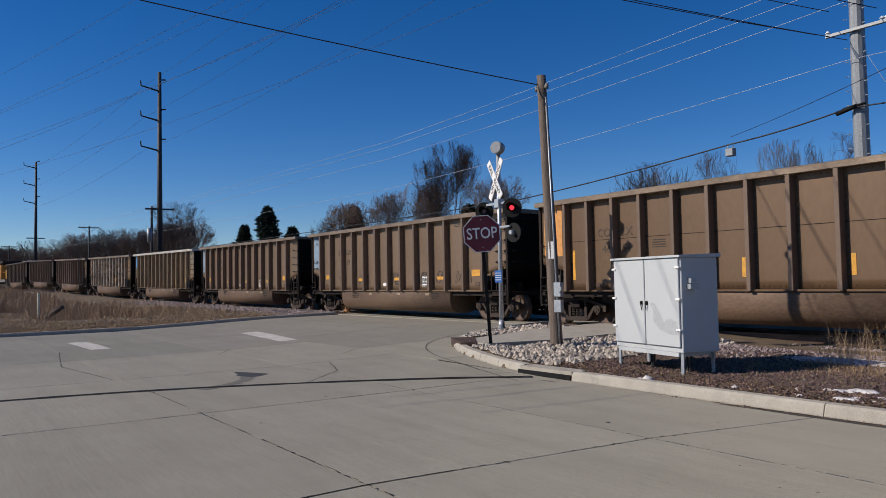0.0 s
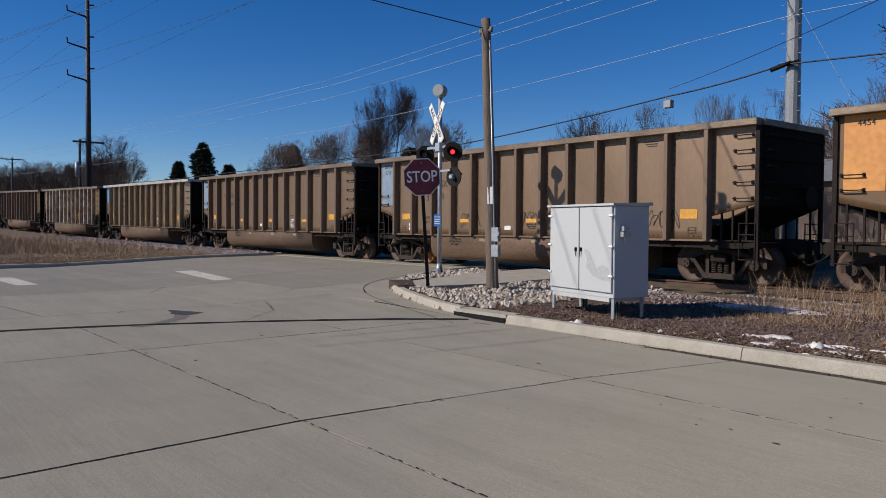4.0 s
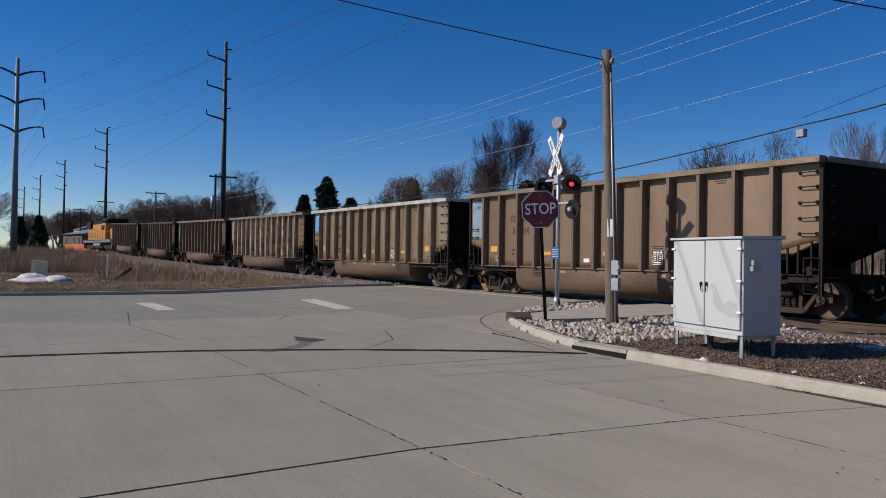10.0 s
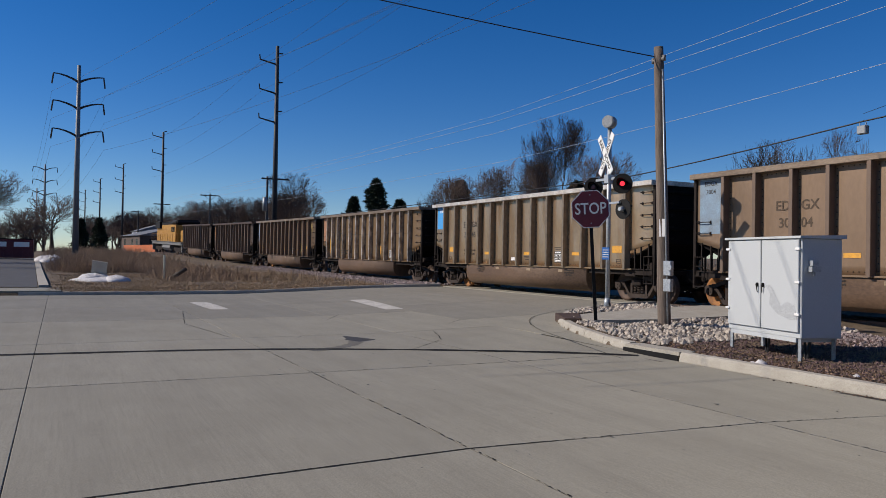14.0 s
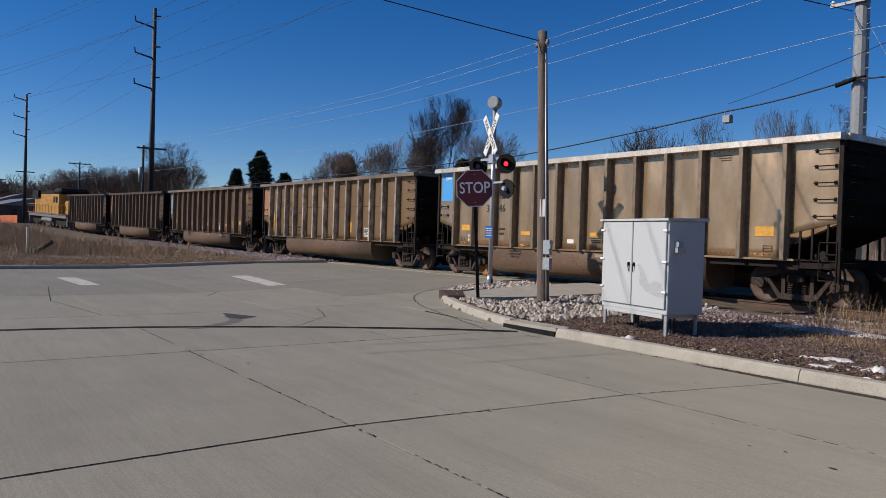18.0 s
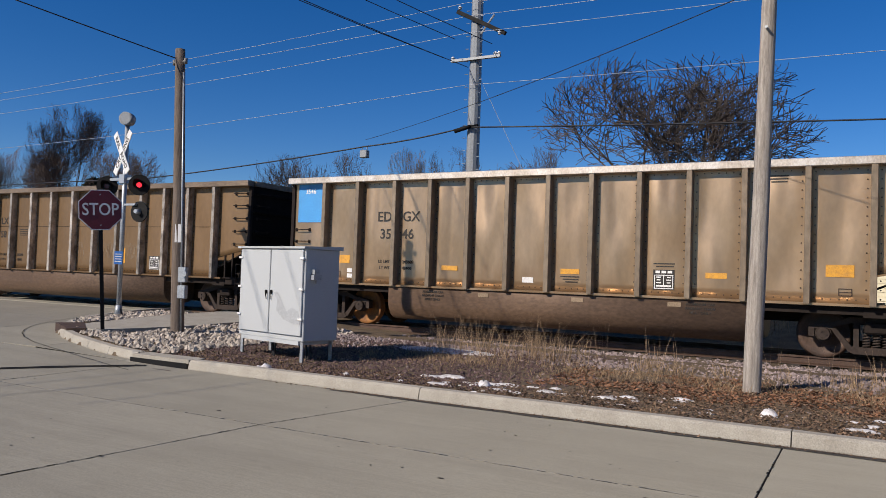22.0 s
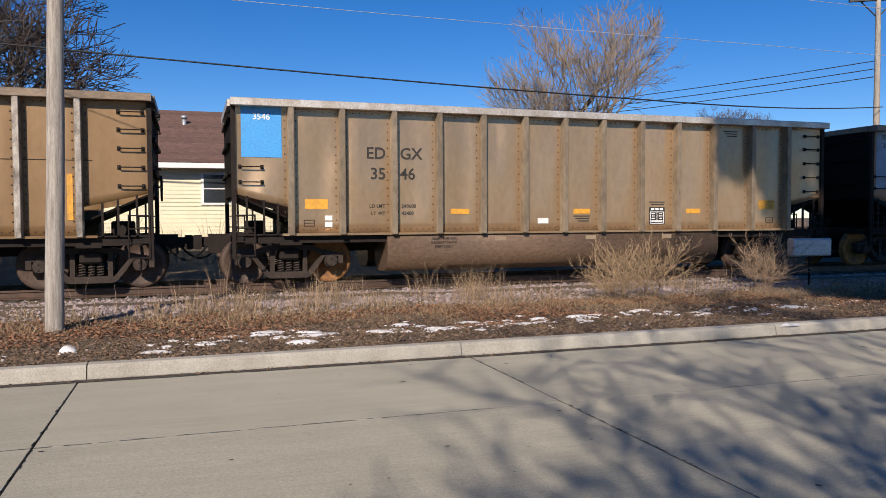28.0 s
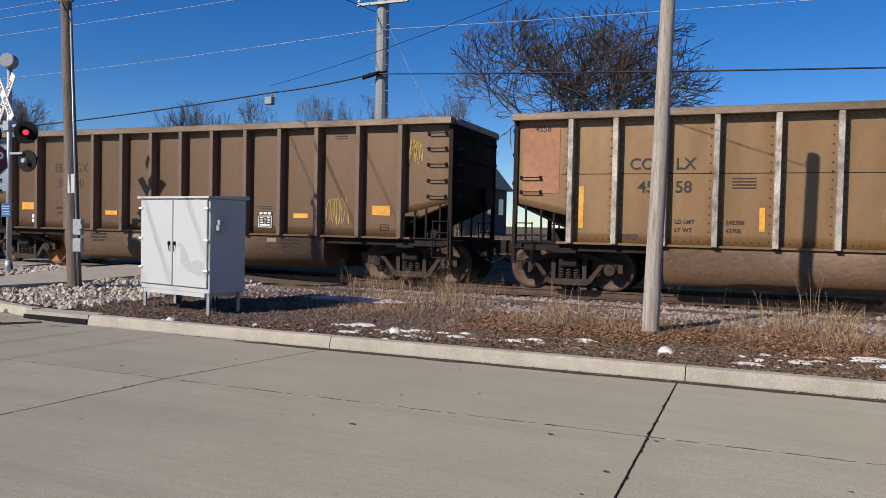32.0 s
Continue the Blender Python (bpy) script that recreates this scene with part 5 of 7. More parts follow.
def build_signal():
    x, y, z = -16.13, 12.80, 0.30
    e = thing("crossing_signal", "aluminium crossing signal mast with crossbuck and red flashers", "crossing signal", pose(x, y, z))
    bm = bmesh.new()
    cyl(bm, (0, 0, 0.05), (0, 0, 4.75), 0.058, 0.055, 16)
    part("mast", bm, M["galv"], e)
    bm = bmesh.new()
    cyl(bm, (0, 0, -0.15), (0, 0, 0.06), 0.20, 0.20, 12)
    cyl(bm, (0, 0, 0.06), (0, 0, 0.30), 0.10, 0.07, 12)
    for i in range(4):
        a = radians(45 + 90 * i)
        prism(bm, [(0.06, 0.06), (0.17, 0.06), (0.06, 0.28)], -0.01, 0.01)
    part("base", bm, M["galv"], e)
    for i, (ang, words) in enumerate(((54, "CROSSING"), (-54, "RAIL   ROAD"))):
        bm = bmesh.new()
        box(bm, -0.62, 0.62, -0.012, 0.012, -0.10, 0.10, bevel=0.006)
        m = pose(0, 0, 0, 0, 0, -12) @ pose(0, -0.085 - 0.03 * i, 4.05) @ Matrix.Rotation(radians(-ang), 4, "Y")
        blade = part("crossbuck_blade", bm, M["white"], e, "", m)
        piece("lettering", text_mesh(words, 0.185 if i == 0 else 0.175, M["letter"]), None, blade, "", pose(0, -0.015, 0, 90))
    bm = bmesh.new()
    disc(bm, -0.13, 0.09, 0.165, 28, z=4.90)
    disc(bm, -0.145, -0.13, 0.145, 28, z=4.90)
    cyl(bm, (0, 0, 4.6), (0, 0, 4.75), 0.03, seg=8)
    part("bell", bm, M["poleg"], e, "round grey bell on the mast's top", pose(0, 0, 0, 0, 0, 25))
    bm = bmesh.new()
    box(bm, -0.62, 0.62, -0.03, 0.03, 3.38, 3.44)
    box(bm, -0.09, 0.09, -0.1, 0.1, 3.3, 3.52)
    box(bm, -0.45, 0.45, -0.03, 0.03, 2.75, 2.80)
    part("lamp_arm", bm, M["galv"], e)
    aim = 38
    flasher(e, pose(-0.58, -0.05, 3.24, 0, 0, aim), "reddull")
    flasher(e, pose(0.60, -0.05, 3.24, 0, 0, aim), "redlit", True)
    flasher(e, pose(-0.42, 0.05, 2.60, 0, 0, aim + 150), "reddull")
    flasher(e, pose(0.52, 0.05, 2.60, 0, 0, aim + 150), "reddull")
    bm = bmesh.new()
    box(bm, -0.10, 0.10, -0.085, -0.07, 1.3, 1.62)
    part("number_plate", bm, M["bluep"], e, "small blue notice plate", pose(-0.05, 0, 0, 0, 0, 30))
    bm = bmesh.new()
    for k in range(4):
        box(bm, -0.08, 0.08, -0.091, -0.086, 1.36 + 0.06 * k, 1.38 + 0.06 * k)
    part("plate_lines", bm, M["letterw"], e, "", pose(-0.05, 0, 0, 0, 0, 30))


build_signal()


def build_stop():
    x, y = -13.16, 10.12
    e = thing("stop_sign", "dark red octagonal stop sign on a black post", "stop sign", pose(x, y, land(x, y), 0, -3.6, 60))
    bm = bmesh.new()
    box(bm, -0.035, 0.035, -0.02, 0.02, -0.3, 2.75)
    part("post", bm, M["blackp"], e)
    r = 0.395 / math.cos(radians(22.5))
    bm = bmesh.new()
    prism(bm, [(r * math.cos(radians(22.5 + 45 * i)), 2.42 + r * math.sin(radians(22.5 + 45 * i))) for i in range(8)], -0.03, -0.024)
    part("border", bm, M["white"], e)
    bm = bmesh.new()
    r *= 0.955
    prism(bm, [(r * math.cos(radians(22.5 + 45 * i)), 2.42 + r * math.sin(radians(22.5 + 45 * i))) for i in range(8)], -0.034, -0.0305)
    part("sign_face", bm, M["signred"], e)
    piece("lettering", text_mesh("STOP", 0.34, M["letterw"]), None, e, "", pose(0, -0.037, 2.42, 90) @ Matrix.Diagonal((0.82, 1, 1, 1)))
    bm = bmesh.new()
    for z in (2.12, 2.72):
        cyl(bm, (0, -0.045, z), (0, -0.03, z), 0.012, seg=8)
    part("bolt", bm, M["galv"], e)


build_stop()


def pole_mesh(h, r0, r1, lean=(0, 0), seg=14, knots=True):
    bm = bmesh.new()
    n = 12
    rings = []
    for j in range(n + 1):
        u = j / n
        cx, cy = lean[0] * u + 0.012 * noise.noise((u * 3, h, 1)), lean[1] * u + 0.012 * noise.noise((u * 3, h, 7))
        r = r0 + (r1 - r0) * u
        rings.append([bm.verts.new((cx + r * math.cos(2 * math.pi * i / seg) * (1 + 0.04 * noise.noise((i, j * 0.4, h))), cy + r * math.sin(2 * math.pi * i / seg), -0.4 + (h + 0.4) * u)) for i in range(seg)])
    for a, b in zip(rings, rings[1:]):
        for i in range(seg):
            f = bm.faces.new((a[i], a[(i + 1) % seg], b[(i + 1) % seg], b[i]))
            f.smooth = True
    bm.faces.new(rings[-1])
    return bm


def build_short_pole():
    x, y = -12.03, 11.0
    e = thing("utility_pole", "weathered brown wooden utility pole with meter boxes", "utility pole", pose(x, y, 0.08))
    part("pole", pole_mesh(5.88, 0.135, 0.095, (-0.14, -0.16)), M["wood"], e)
    bm = bmesh.new()
    cyl(bm, (0.13, -0.06, 0.1), (0.0, -0.17, 5.4), 0.018, seg=8)
    part("conduit", bm, M["galv"], e)
    for z, w, h in ((1.36, 0.17, 0.30), (1.02, 0.17, 0.26)):
        bm = bmesh.new()
        box(bm, 0.05, 0.05 + w, -0.22, -0.10, z - h / 2, z + h / 2, bevel=0.012)
        part("meter_box", bm, M["galv"], e, "", pose(0.0, 0, 0, 0, 0, 18))
    bm = bmesh.new()
    disc(bm, -0.28, -0.22, 0.065, 16, x=0.2, z=1.38)
    part("meter", bm, M["galv"], e, "", pose(0, 0, 0, 0, 0, 18))
    bm = bmesh.new()
    box(bm, -0.07, 0.05, -0.145, -0.135, 2.0, 2.36)
    part("notice", bm, M["white"], e, "torn white paper notice", pose(-0.04, -0.02, 0, 0, 0, 30))
    bm = bmesh.new()
    for s in (-1, 1):
        cyl(bm, (-0.13 + 0.1 * s, -0.16, 5.62), (-0.13 + 0.16 * s, -0.16, 5.62), 0.03, seg=8)
        cyl(bm, (-0.13 + 0.16 * s, -0.16, 5.57), (-0.13 + 0.16 * s, -0.16, 5.68), 0.035, seg=8)
    part("insulator", bm, M["locog"], e)


build_short_pole()


def build_tall_pole():
    x, y = -1.42, 11.6
    e = thing("utility_pole", "tall bare grey wooden pole beside the kerb", "utility pole", pose(x, y, 0.1))
    part("pole", pole_mesh(5.98, 0.125, 0.098, (0.14, 0.0)), M["woodg"], e)
    bm = bmesh.new()
    for z in (5.1, 5.72):
        cyl(bm, (0.12, -0.2, z), (0.12, 0.2, z), 0.02, seg=8)
    part("bolt", bm, M["galv"], e)


build_tall_pole()


def build_steel_pole():
    x, y = -10.84, 21.3
    e = thing("steel_pole", "tall grey faceted steel power pole with crossarms", "power pole", pose(x, y, 0.1))
    bm = bmesh.new()
    cyl(bm, (0, 0, -0.3), (0, 0, 18), 0.23, 0.14, 12)
    for f in bm.faces:
        f.smooth = False
    part("pole", bm, M["poleg"], e)
    bm = bmesh.new()
    box(bm, -0.95, 0.95, -0.26, -0.15, 9.92, 10.04, Matrix.Translation((0.25, 0, -0.62)) @ Matrix.Translation((0, 0, 10)) @ Matrix.Rotation(radians(28), 4, "Y") @ Matrix.Translation((0, 0, -10)))
    part("wooden_crossarm", bm, M["blackp"], e)
    bm = bmesh.new()
    box(bm, -0.75, 0.95, -0.28, -0.18, 8.2, 8.28)
    part("steel_crossarm", bm, M["poleg"], e)
    for px, pz in ((-0.7, 8.36), (0.78, 8.36), (0.9, 8.36), (0.9, 9.0), (-0.5, 9.95)):
        bm = bmesh.new()
        cyl(bm, (px, -0.23, pz - 0.1), (px, -0.23, pz + 0.02), 0.05, 0.035, 10)
        cyl(bm, (px, -0.23, pz - 0.04), (px, -0.23, pz - 0.02), 0.07, 0.07, 10)
        part("insulator", bm, M["white"], e)
    bm = bmesh.new()
    cyl(bm, (0.25, -0.2, 9.0), (0.7, -0.22, 9.55), 0.03, seg=6)
    part("brace", bm, M["galv"], e)
    for k in range(26):
        for s in (-1, 1):
            bm = bmesh.new()
            cyl(bm, (s * 0.2, -0.12, 3.5 + k * 0.4 + s * 0.1), (s * 0.3, -0.15, 3.5 + k * 0.4 + s * 0.1), 0.012, seg=5)
            part("step_bolt", bm, M["galv"], e)
    bm = bmesh.new()
    cyl(bm, (-0.5, -0.3, 6.0), (0.05, -0.3, 6.12), 0.07, 0.06, 8)
    cyl(bm, (-0.3, -0.3, 6.1), (0.3, -0.3, 6.15), 0.03, seg=8)
    part("cable_clamp", bm, M["blackp"], e)


build_steel_pole()


def build_cabinet():
    """Two-door signal cabinet on angle-iron legs."""
    e = thing("signal_cabinet", "grey steel two-door equipment cabinet on short legs", "equipment cabinet", pose(-8.78, 10.0, 0.1, 0, 0, -12))
    W, D, Z0, Z1 = 0.88, 0.72, 0.36, 1.86
    bm = bmesh.new()
    box(bm, -W, W, 0.0, D, Z0, Z1, bevel=0.012)
    part("body", bm, M["cab"], e)
    bm = bmesh.new()
    prism(bm, [(-0.06, Z1), (-0.06, Z1 + 0.035), (D + 0.04, Z1 + 0.06), (D + 0.04, Z1)], -W - 0.04, W + 0.04, "x")
    part("lid", bm, M["cab"], e, "sloping rain lid")
    for s in (-1, 1):
        bm = bmesh.new()
        x0, x1 = sorted((s * 0.012, s * (W - 0.03)))
        box(bm, x0, x1, -0.035, 0.0, Z0 + 0.09, Z1 - 0.02, bevel=0.008)
        d = part("door", bm, M["cab"], e)
        bm = bmesh.new()
        box(bm, s * 0.07 - 0.014, s * 0.07 + 0.014, -0.07, -0.035, 1.10, 1.165, bevel=0.005)
        cyl(bm, (s * 0.07, -0.072, 1.14), (s * 0.055, -0.055, 1.01), 0.009, 0.007, 8)
        part("handle", bm, M["blackp"], d, "dark padlocked handle")
        for z in (0.72, 1.2, 1.7):
            bm = bmesh.new()
            box(bm, s * (W - 0.09) - 0.05 + s * 0.05, s * (W - 0.09) + 0.05 + s * 0.05, -0.055, -0.02, z - 0.018, z + 0.018, bevel=0.005)
            part("hinge", bm, M["white"], d)
    bm = bmesh.new()
    rnd = random.Random(5)
    pts = [(0.12, 1.12), (0.22, 0.98), (0.2, 0.82), (0.42, 0.70), (0.66, 0.63), (0.82, 0.66), (0.78, 0.86), (0.62, 0.90), (0.5, 0.84), (0.36, 0.98), (0.28, 1.1), (0.2, 1.16)]
    bm.faces.new([bm.verts.new((x + rnd.uniform(-0.02, 0.02), -0.0395, z + rnd.uniform(-0.02, 0.02))) for x, z in pts][::-1])
    part("scraped_paint", bm, M["cabp"], e, "patch of overpainted scribble on the door")
    bm = bmesh.new()
    box(bm, W, W + 0.09, 0.12, 0.22, 1.45, 1.53)
    cyl(bm, (W + 0.06, 0.17, 1.30), (W + 0.06, 0.17, 1.47), 0.015, seg=8)
    box(bm, W + 0.02, W + 0.10, 0.10, 0.26, 1.36, 1.44)
    part("lock_box", bm, M["galv"], e)
    for x in (-W + 0.06, W - 0.06):
        for y in (0.06, D - 0.06):
            bm = bmesh.new()
            box(bm, x - 0.035, x + 0.035, y - 0.035, y - 0.025, -0.15, Z0)
            box(bm, x - 0.035, x - 0.025, y - 0.035, y + 0.035, -0.15, Z0)
            part("leg", bm, M["galv"], e)
    for x, dx in ((-0.3, 0.05), (-0.2, -0.04), (0.45, 0.03), (0.6, 0.05), (0.72, -0.05)):
        bm = bmesh.new()
        cyl(bm, (x, 0.3, Z0), (x + dx, 0.28, -0.1), 0.02, seg=6)
        part("cable", bm, M["wire"], e, "black cable dropping into the ground")
    bm = bmesh.new()
    box(bm, -W + 0.1, W - 0.1, -0.01, D, Z0 - 0.06, Z0 + 0.004)
    part("plinth", bm, M["cab"], e)


build_cabinet()

# concrete walk beside the signal, with a rusty tactile plate
walkway = thing("concrete_walk", "pale concrete walk beside the crossing signal", "pavement", kind="structure")
bm = bmesh.new()
prism(bm, [(-14.3, 10.3), (-13.2, 9.95), (-12.55, 11.5), (-12.6, 15.3), (-15.0, 15.3), (-14.6, 12.5)], 0.0, 0.30, "z")
for v in bm.verts:
    v.co.z = ramp(v.co.x, v.co.y) + 0.165 if v.co.z > 0.2 else 0.0
part("walk_slab", bm, M["kerb"], walkway)
bm = bmesh.new()
prism(bm, [(-14.9, 10.3), (-13.75, 9.75), (-13.5, 10.0), (-14.45, 10.65)], 0.1, 0.285, "z")
for v in bm.verts:
    v.co.z = ramp(v.co.x, v.co.y) + 0.172 if v.co.z > 0.2 else 0.0
part("tactile_plate", bm, M["rust"], walkway, "rusty brown tactile plate")


# ---- far power lines ----
def tall_far_pole(x, y, n_arms=3):
    z = land(x, y)
    e = thing("transmission_pole", "slender dark steel transmission pole with short side arms", "power pole", pose(x, y, z), group="transmission poles along the track")
    bm = bmesh.new()
    cyl(bm, (0, 0, -1), (0, 0, 21.7 - z), 0.29, 0.16, 10)
    part("pole", bm, M["poled"], e)
    for k, h in enumerate((19.2, 16.4, 13.6)[:n_arms]):
        bm = bmesh.new()
        cyl(bm, (0, 0, h - 0.1), (0, -1.7, h + 0.25), 0.09, 0.06, 6)
        cyl(bm, (0, -1.65, h + 0.25), (0, -1.7, h + 0.7), 0.06, 0.06, 6)
        part("arm", bm, M["poled"], e)
        bm = bmesh.new()
        cyl(bm, (0, 0.15, h + 1.0), (0, 0.55, h + 1.05), 0.07, 0.07, 6)
        part("insulator", bm, M["poled"], e)
    bm = bmesh.new()
    box(bm, -0.1, 0.1, -1.3, 1.3, 8.0, 8.15)
    part("crossarm", bm, M["poled"], e)


for px, py in ((-73.3, 18.4), (-135.0, 15.1), (-189.1, 12.7), (-230.6, 9.7), (-275.5, 7.2)):
    tall_far_pole(px, py)


def double_arm_pole(x, y):
    z = land(x, y)
    e = thing("transmission_tower", "grey steel pole with three pairs of curved arms", "power pole", pose(x, y, z), group="double-armed transmission poles")
    bm = bmesh.new()
    cyl(bm, (0, 0, -1), (0, 0, 21.7 - z), 0.34, 0.18, 12)
    part("pole", bm, M["polef"], e)
    for h in (19.3, 16.4, 13.4):
        for s in (-1, 1):
            bm = bmesh.new()
            pts = [(0, s * 2.45 * u, h - 0.35 + 0.75 * (1 - (1 - u) ** 2)) for u in (0, 0.25, 0.5, 0.75, 1)]
            for i, (a, b) in enumerate(zip(pts, pts[1:])):
                cyl(bm, a, b, 0.14 - 0.02 * i, 0.12 - 0.02 * i, 6)
            part("arm", bm, M["poled"], e)
            bm = bmesh.new()
            cyl(bm, pts[-1], (0, s * 2.6, h - 0.75), 0.09, 0.09, 6)
            part("insulator", bm, M["poled"], e)


for px, py in ((-91.8, 1.5), (-200.8, -3.3), (-278.0, -6.8)):
    double_arm_pole(px, py)


def wooden_t_pole(x, y, h, mat="poled", label="dark wooden pole with a double crossarm", arm=1.5, rz=0):
    z = land(x, y)
    e = thing("utility_pole", label, "utility pole", pose(x, y, z, 0, 0, rz))
    part("pole", pole_mesh(h - z, 0.17, 0.11, (0, 0), 8), M[mat], e)
    bm = bmesh.new()
    box(bm, -0.08, 0.08, -arm, arm, h - z - 0.35, h - z - 0.22)
    part("crossarm", bm, M["poled"], e)
    bm = bmesh.new()
    for s in (-1, 1):
        cyl(bm, (0.09, 0, h - z - 1.1), (0.09, s * arm * 0.6, h - z - 0.3), 0.03, seg=5)
    part("brace", bm, M["poled"], e)
    bm = bmesh.new()
    for k in (-0.9, -0.5, 0.5, 0.9):
        cyl(bm, (0, arm * k, h - z - 0.22), (0, arm * k, h - z - 0.05), 0.05, seg=6)
    part("insulators", bm, M["locog"], e)


wooden_t_pole(-124.2, 21.0, 11.0)
wooden_t_pole(-184.6, 15.7, 11.0)
wooden_t_pole(29.6, 26.9, 11.6, "woodg", "pale wooden utility pole with a crossarm behind the tracks", 1.2, 60)
e = thing("utility_pole", "short stub pole with a grey transformer can", "utility pole", pose(-100.7, 24.3, land(-100.7, 24.3)))
part("pole", pole_mesh(9.8, 0.2, 0.14, (0, 0), 8), M["poled"], e)
bm = bmesh.new()
cyl(bm, (0.3, -0.35, 5.2), (0.3, -0.35, 7.0), 0.3, 0.3, 10)
part("transformer", bm, M["poleg"], e)


# ---- wires ----
def wire(name, pts, r, mat, label, sag=0.0):
    """A cable hung through points, sagging between them."""
    line = []
    for a, b in zip(pts, pts[1:]):
        a, b = Vector(a), Vector(b)
        n = 10
        for i in range(n + (b == Vector(pts[-1]))):
            u = i / n
            line.append(a.lerp(b, u) - Vector((0, 0, sag * 4 * u * (1 - u))))
    vs, fs, seg = [], [], 5
    for i, p in enumerate(line):
        d = (line[min(i + 1, len(line) - 1)] - line[max(i - 1, 0)]).normalized()
        a = d.orthogonal().normalized()
        b = d.cross(a)
        vs += [p + (a * math.cos(2 * math.pi * k / seg) + b * math.sin(2 * math.pi * k / seg)) * r for k in range(seg)]
        if i:
            o = (i - 1) * seg
            fs += [(o + k, o + (k + 1) % seg, o + seg + (k + 1) % seg, o + seg + k) for k in range(seg)]
    return tagged(from_lists(name, [tuple(v) for v in vs], fs, M[mat], smooth=True), label, "overhead wire")


wire("overhead_cable", [(-11, 21.0, 6.2), (-14.75, 21.03, 5.80), (-25.3, 21.2, 5.1), (-75, 21.2, 5.2)], 0.024, "wire", "thick black cable strung along behind the track", 0.06)
wire("overhead_cable", [(-11.0, 21.0, 6.2), (15.0, 20.9, 5.25), (29.6, 26.6, 6.5)], 0.022, "wire", "thick black cable strung along behind the track", 0.12)
for yy, z0, z1, z2 in ((20.9, 10.07, 9.62, 9.3), (21.1, 9.72, 9.35, 9.05), (21.0, 9.15, 8.66, 8.37), (21.0, 7.52, 6.99, 6.75)):
    wire("power_line", [(-134, 16.5, z2 + 1.2), (-72, 19.4, z2 + 0.2), (-36, yy, z2), (-22.8, yy, z1), (-11, yy, z0), (2, yy, z0 - 0.2), (18, yy, z0 - 0.25), (40, yy + 1.0, z0)], 0.0078, "wirew", "bright bare conductor along the track", 0.03)
for k, (dx, zz) in enumerate(((-0.5, 9.05), (0.8, 8.75), (-0.9, 8.5), (0.0, 8.1))):
    wire("power_line", [(-11 + dx, 21.1, zz), (-16 + dx, -8, 10.6 - 0.3 * k)], 0.0115, "wire", "black wire from the steel pole over the street", 0.4)
wire("service_wire", [(-12.17, 10.84, 5.75), (-16.9, -4.0, 8.2)], 0.0115, "wire", "black service wire from the short pole over the street", 0.12)
wire("guy_wire", [(-15.0, 21.4, 6.1), (-1.28, 11.6, 5.85)], 0.008, "wire", "thin black guy wire", 0.15)
wire("guy_wire", [(-10.8, 21.3, 8.0), (-8.6, 21.8, 3.5)], 0.007, "wirew", "thin grey guy wire by the steel pole", 0.0)
for k in range(3):
    wire("power_line", [(29.6, 26.9, 8.6 - 0.35 * k), (8.0, 60.0, 9.0 - 0.4 * k)], 0.02, "wire", "black wire running off behind the trees", 0.6)
wire("power_line", [(29.6, 26.9, 11.4), (12, 14, 16.5)], 0.012, "wire", "thin wire from the pale pole", 0.4)
for h in (18.6, 15.7, 12.7):
    for s in (-2.6, 2.6):
        wire("power_line", [(-200.8, -3.3 + s, h), (-91.8, 1.5 + s, h), (-10.5, 24.0 + s, h + 3.5)], 0.010, "wire", "faint high-voltage conductor across the sky", 1.2)
    wire("power_line", [(-134.4, 13.4, h + 1.3), (-72.1, 16.7, h + 1.3), (-11.0, 20.5, h + 3.0)], 0.009, "wire", "faint high-voltage conductor across the sky", 0.8)
bm = bmesh.new()
box(bm, -0.14, 0.14, -0.1, 0.1, -0.30, -0.05, bevel=0.02)
cyl(bm, (-0.1, 0, -0.06), (-0.1, 0, 0.05), 0.015, seg=6)
cyl(bm, (0.1, 0, -0.06), (0.1, 0, 0.05), 0.015, seg=6)
tagged(part("splice_box", bm, M["poleg"], None, "", pose(-14.75, 21.03, 5.72)), "small grey splice box hung on the cable", "splice box")


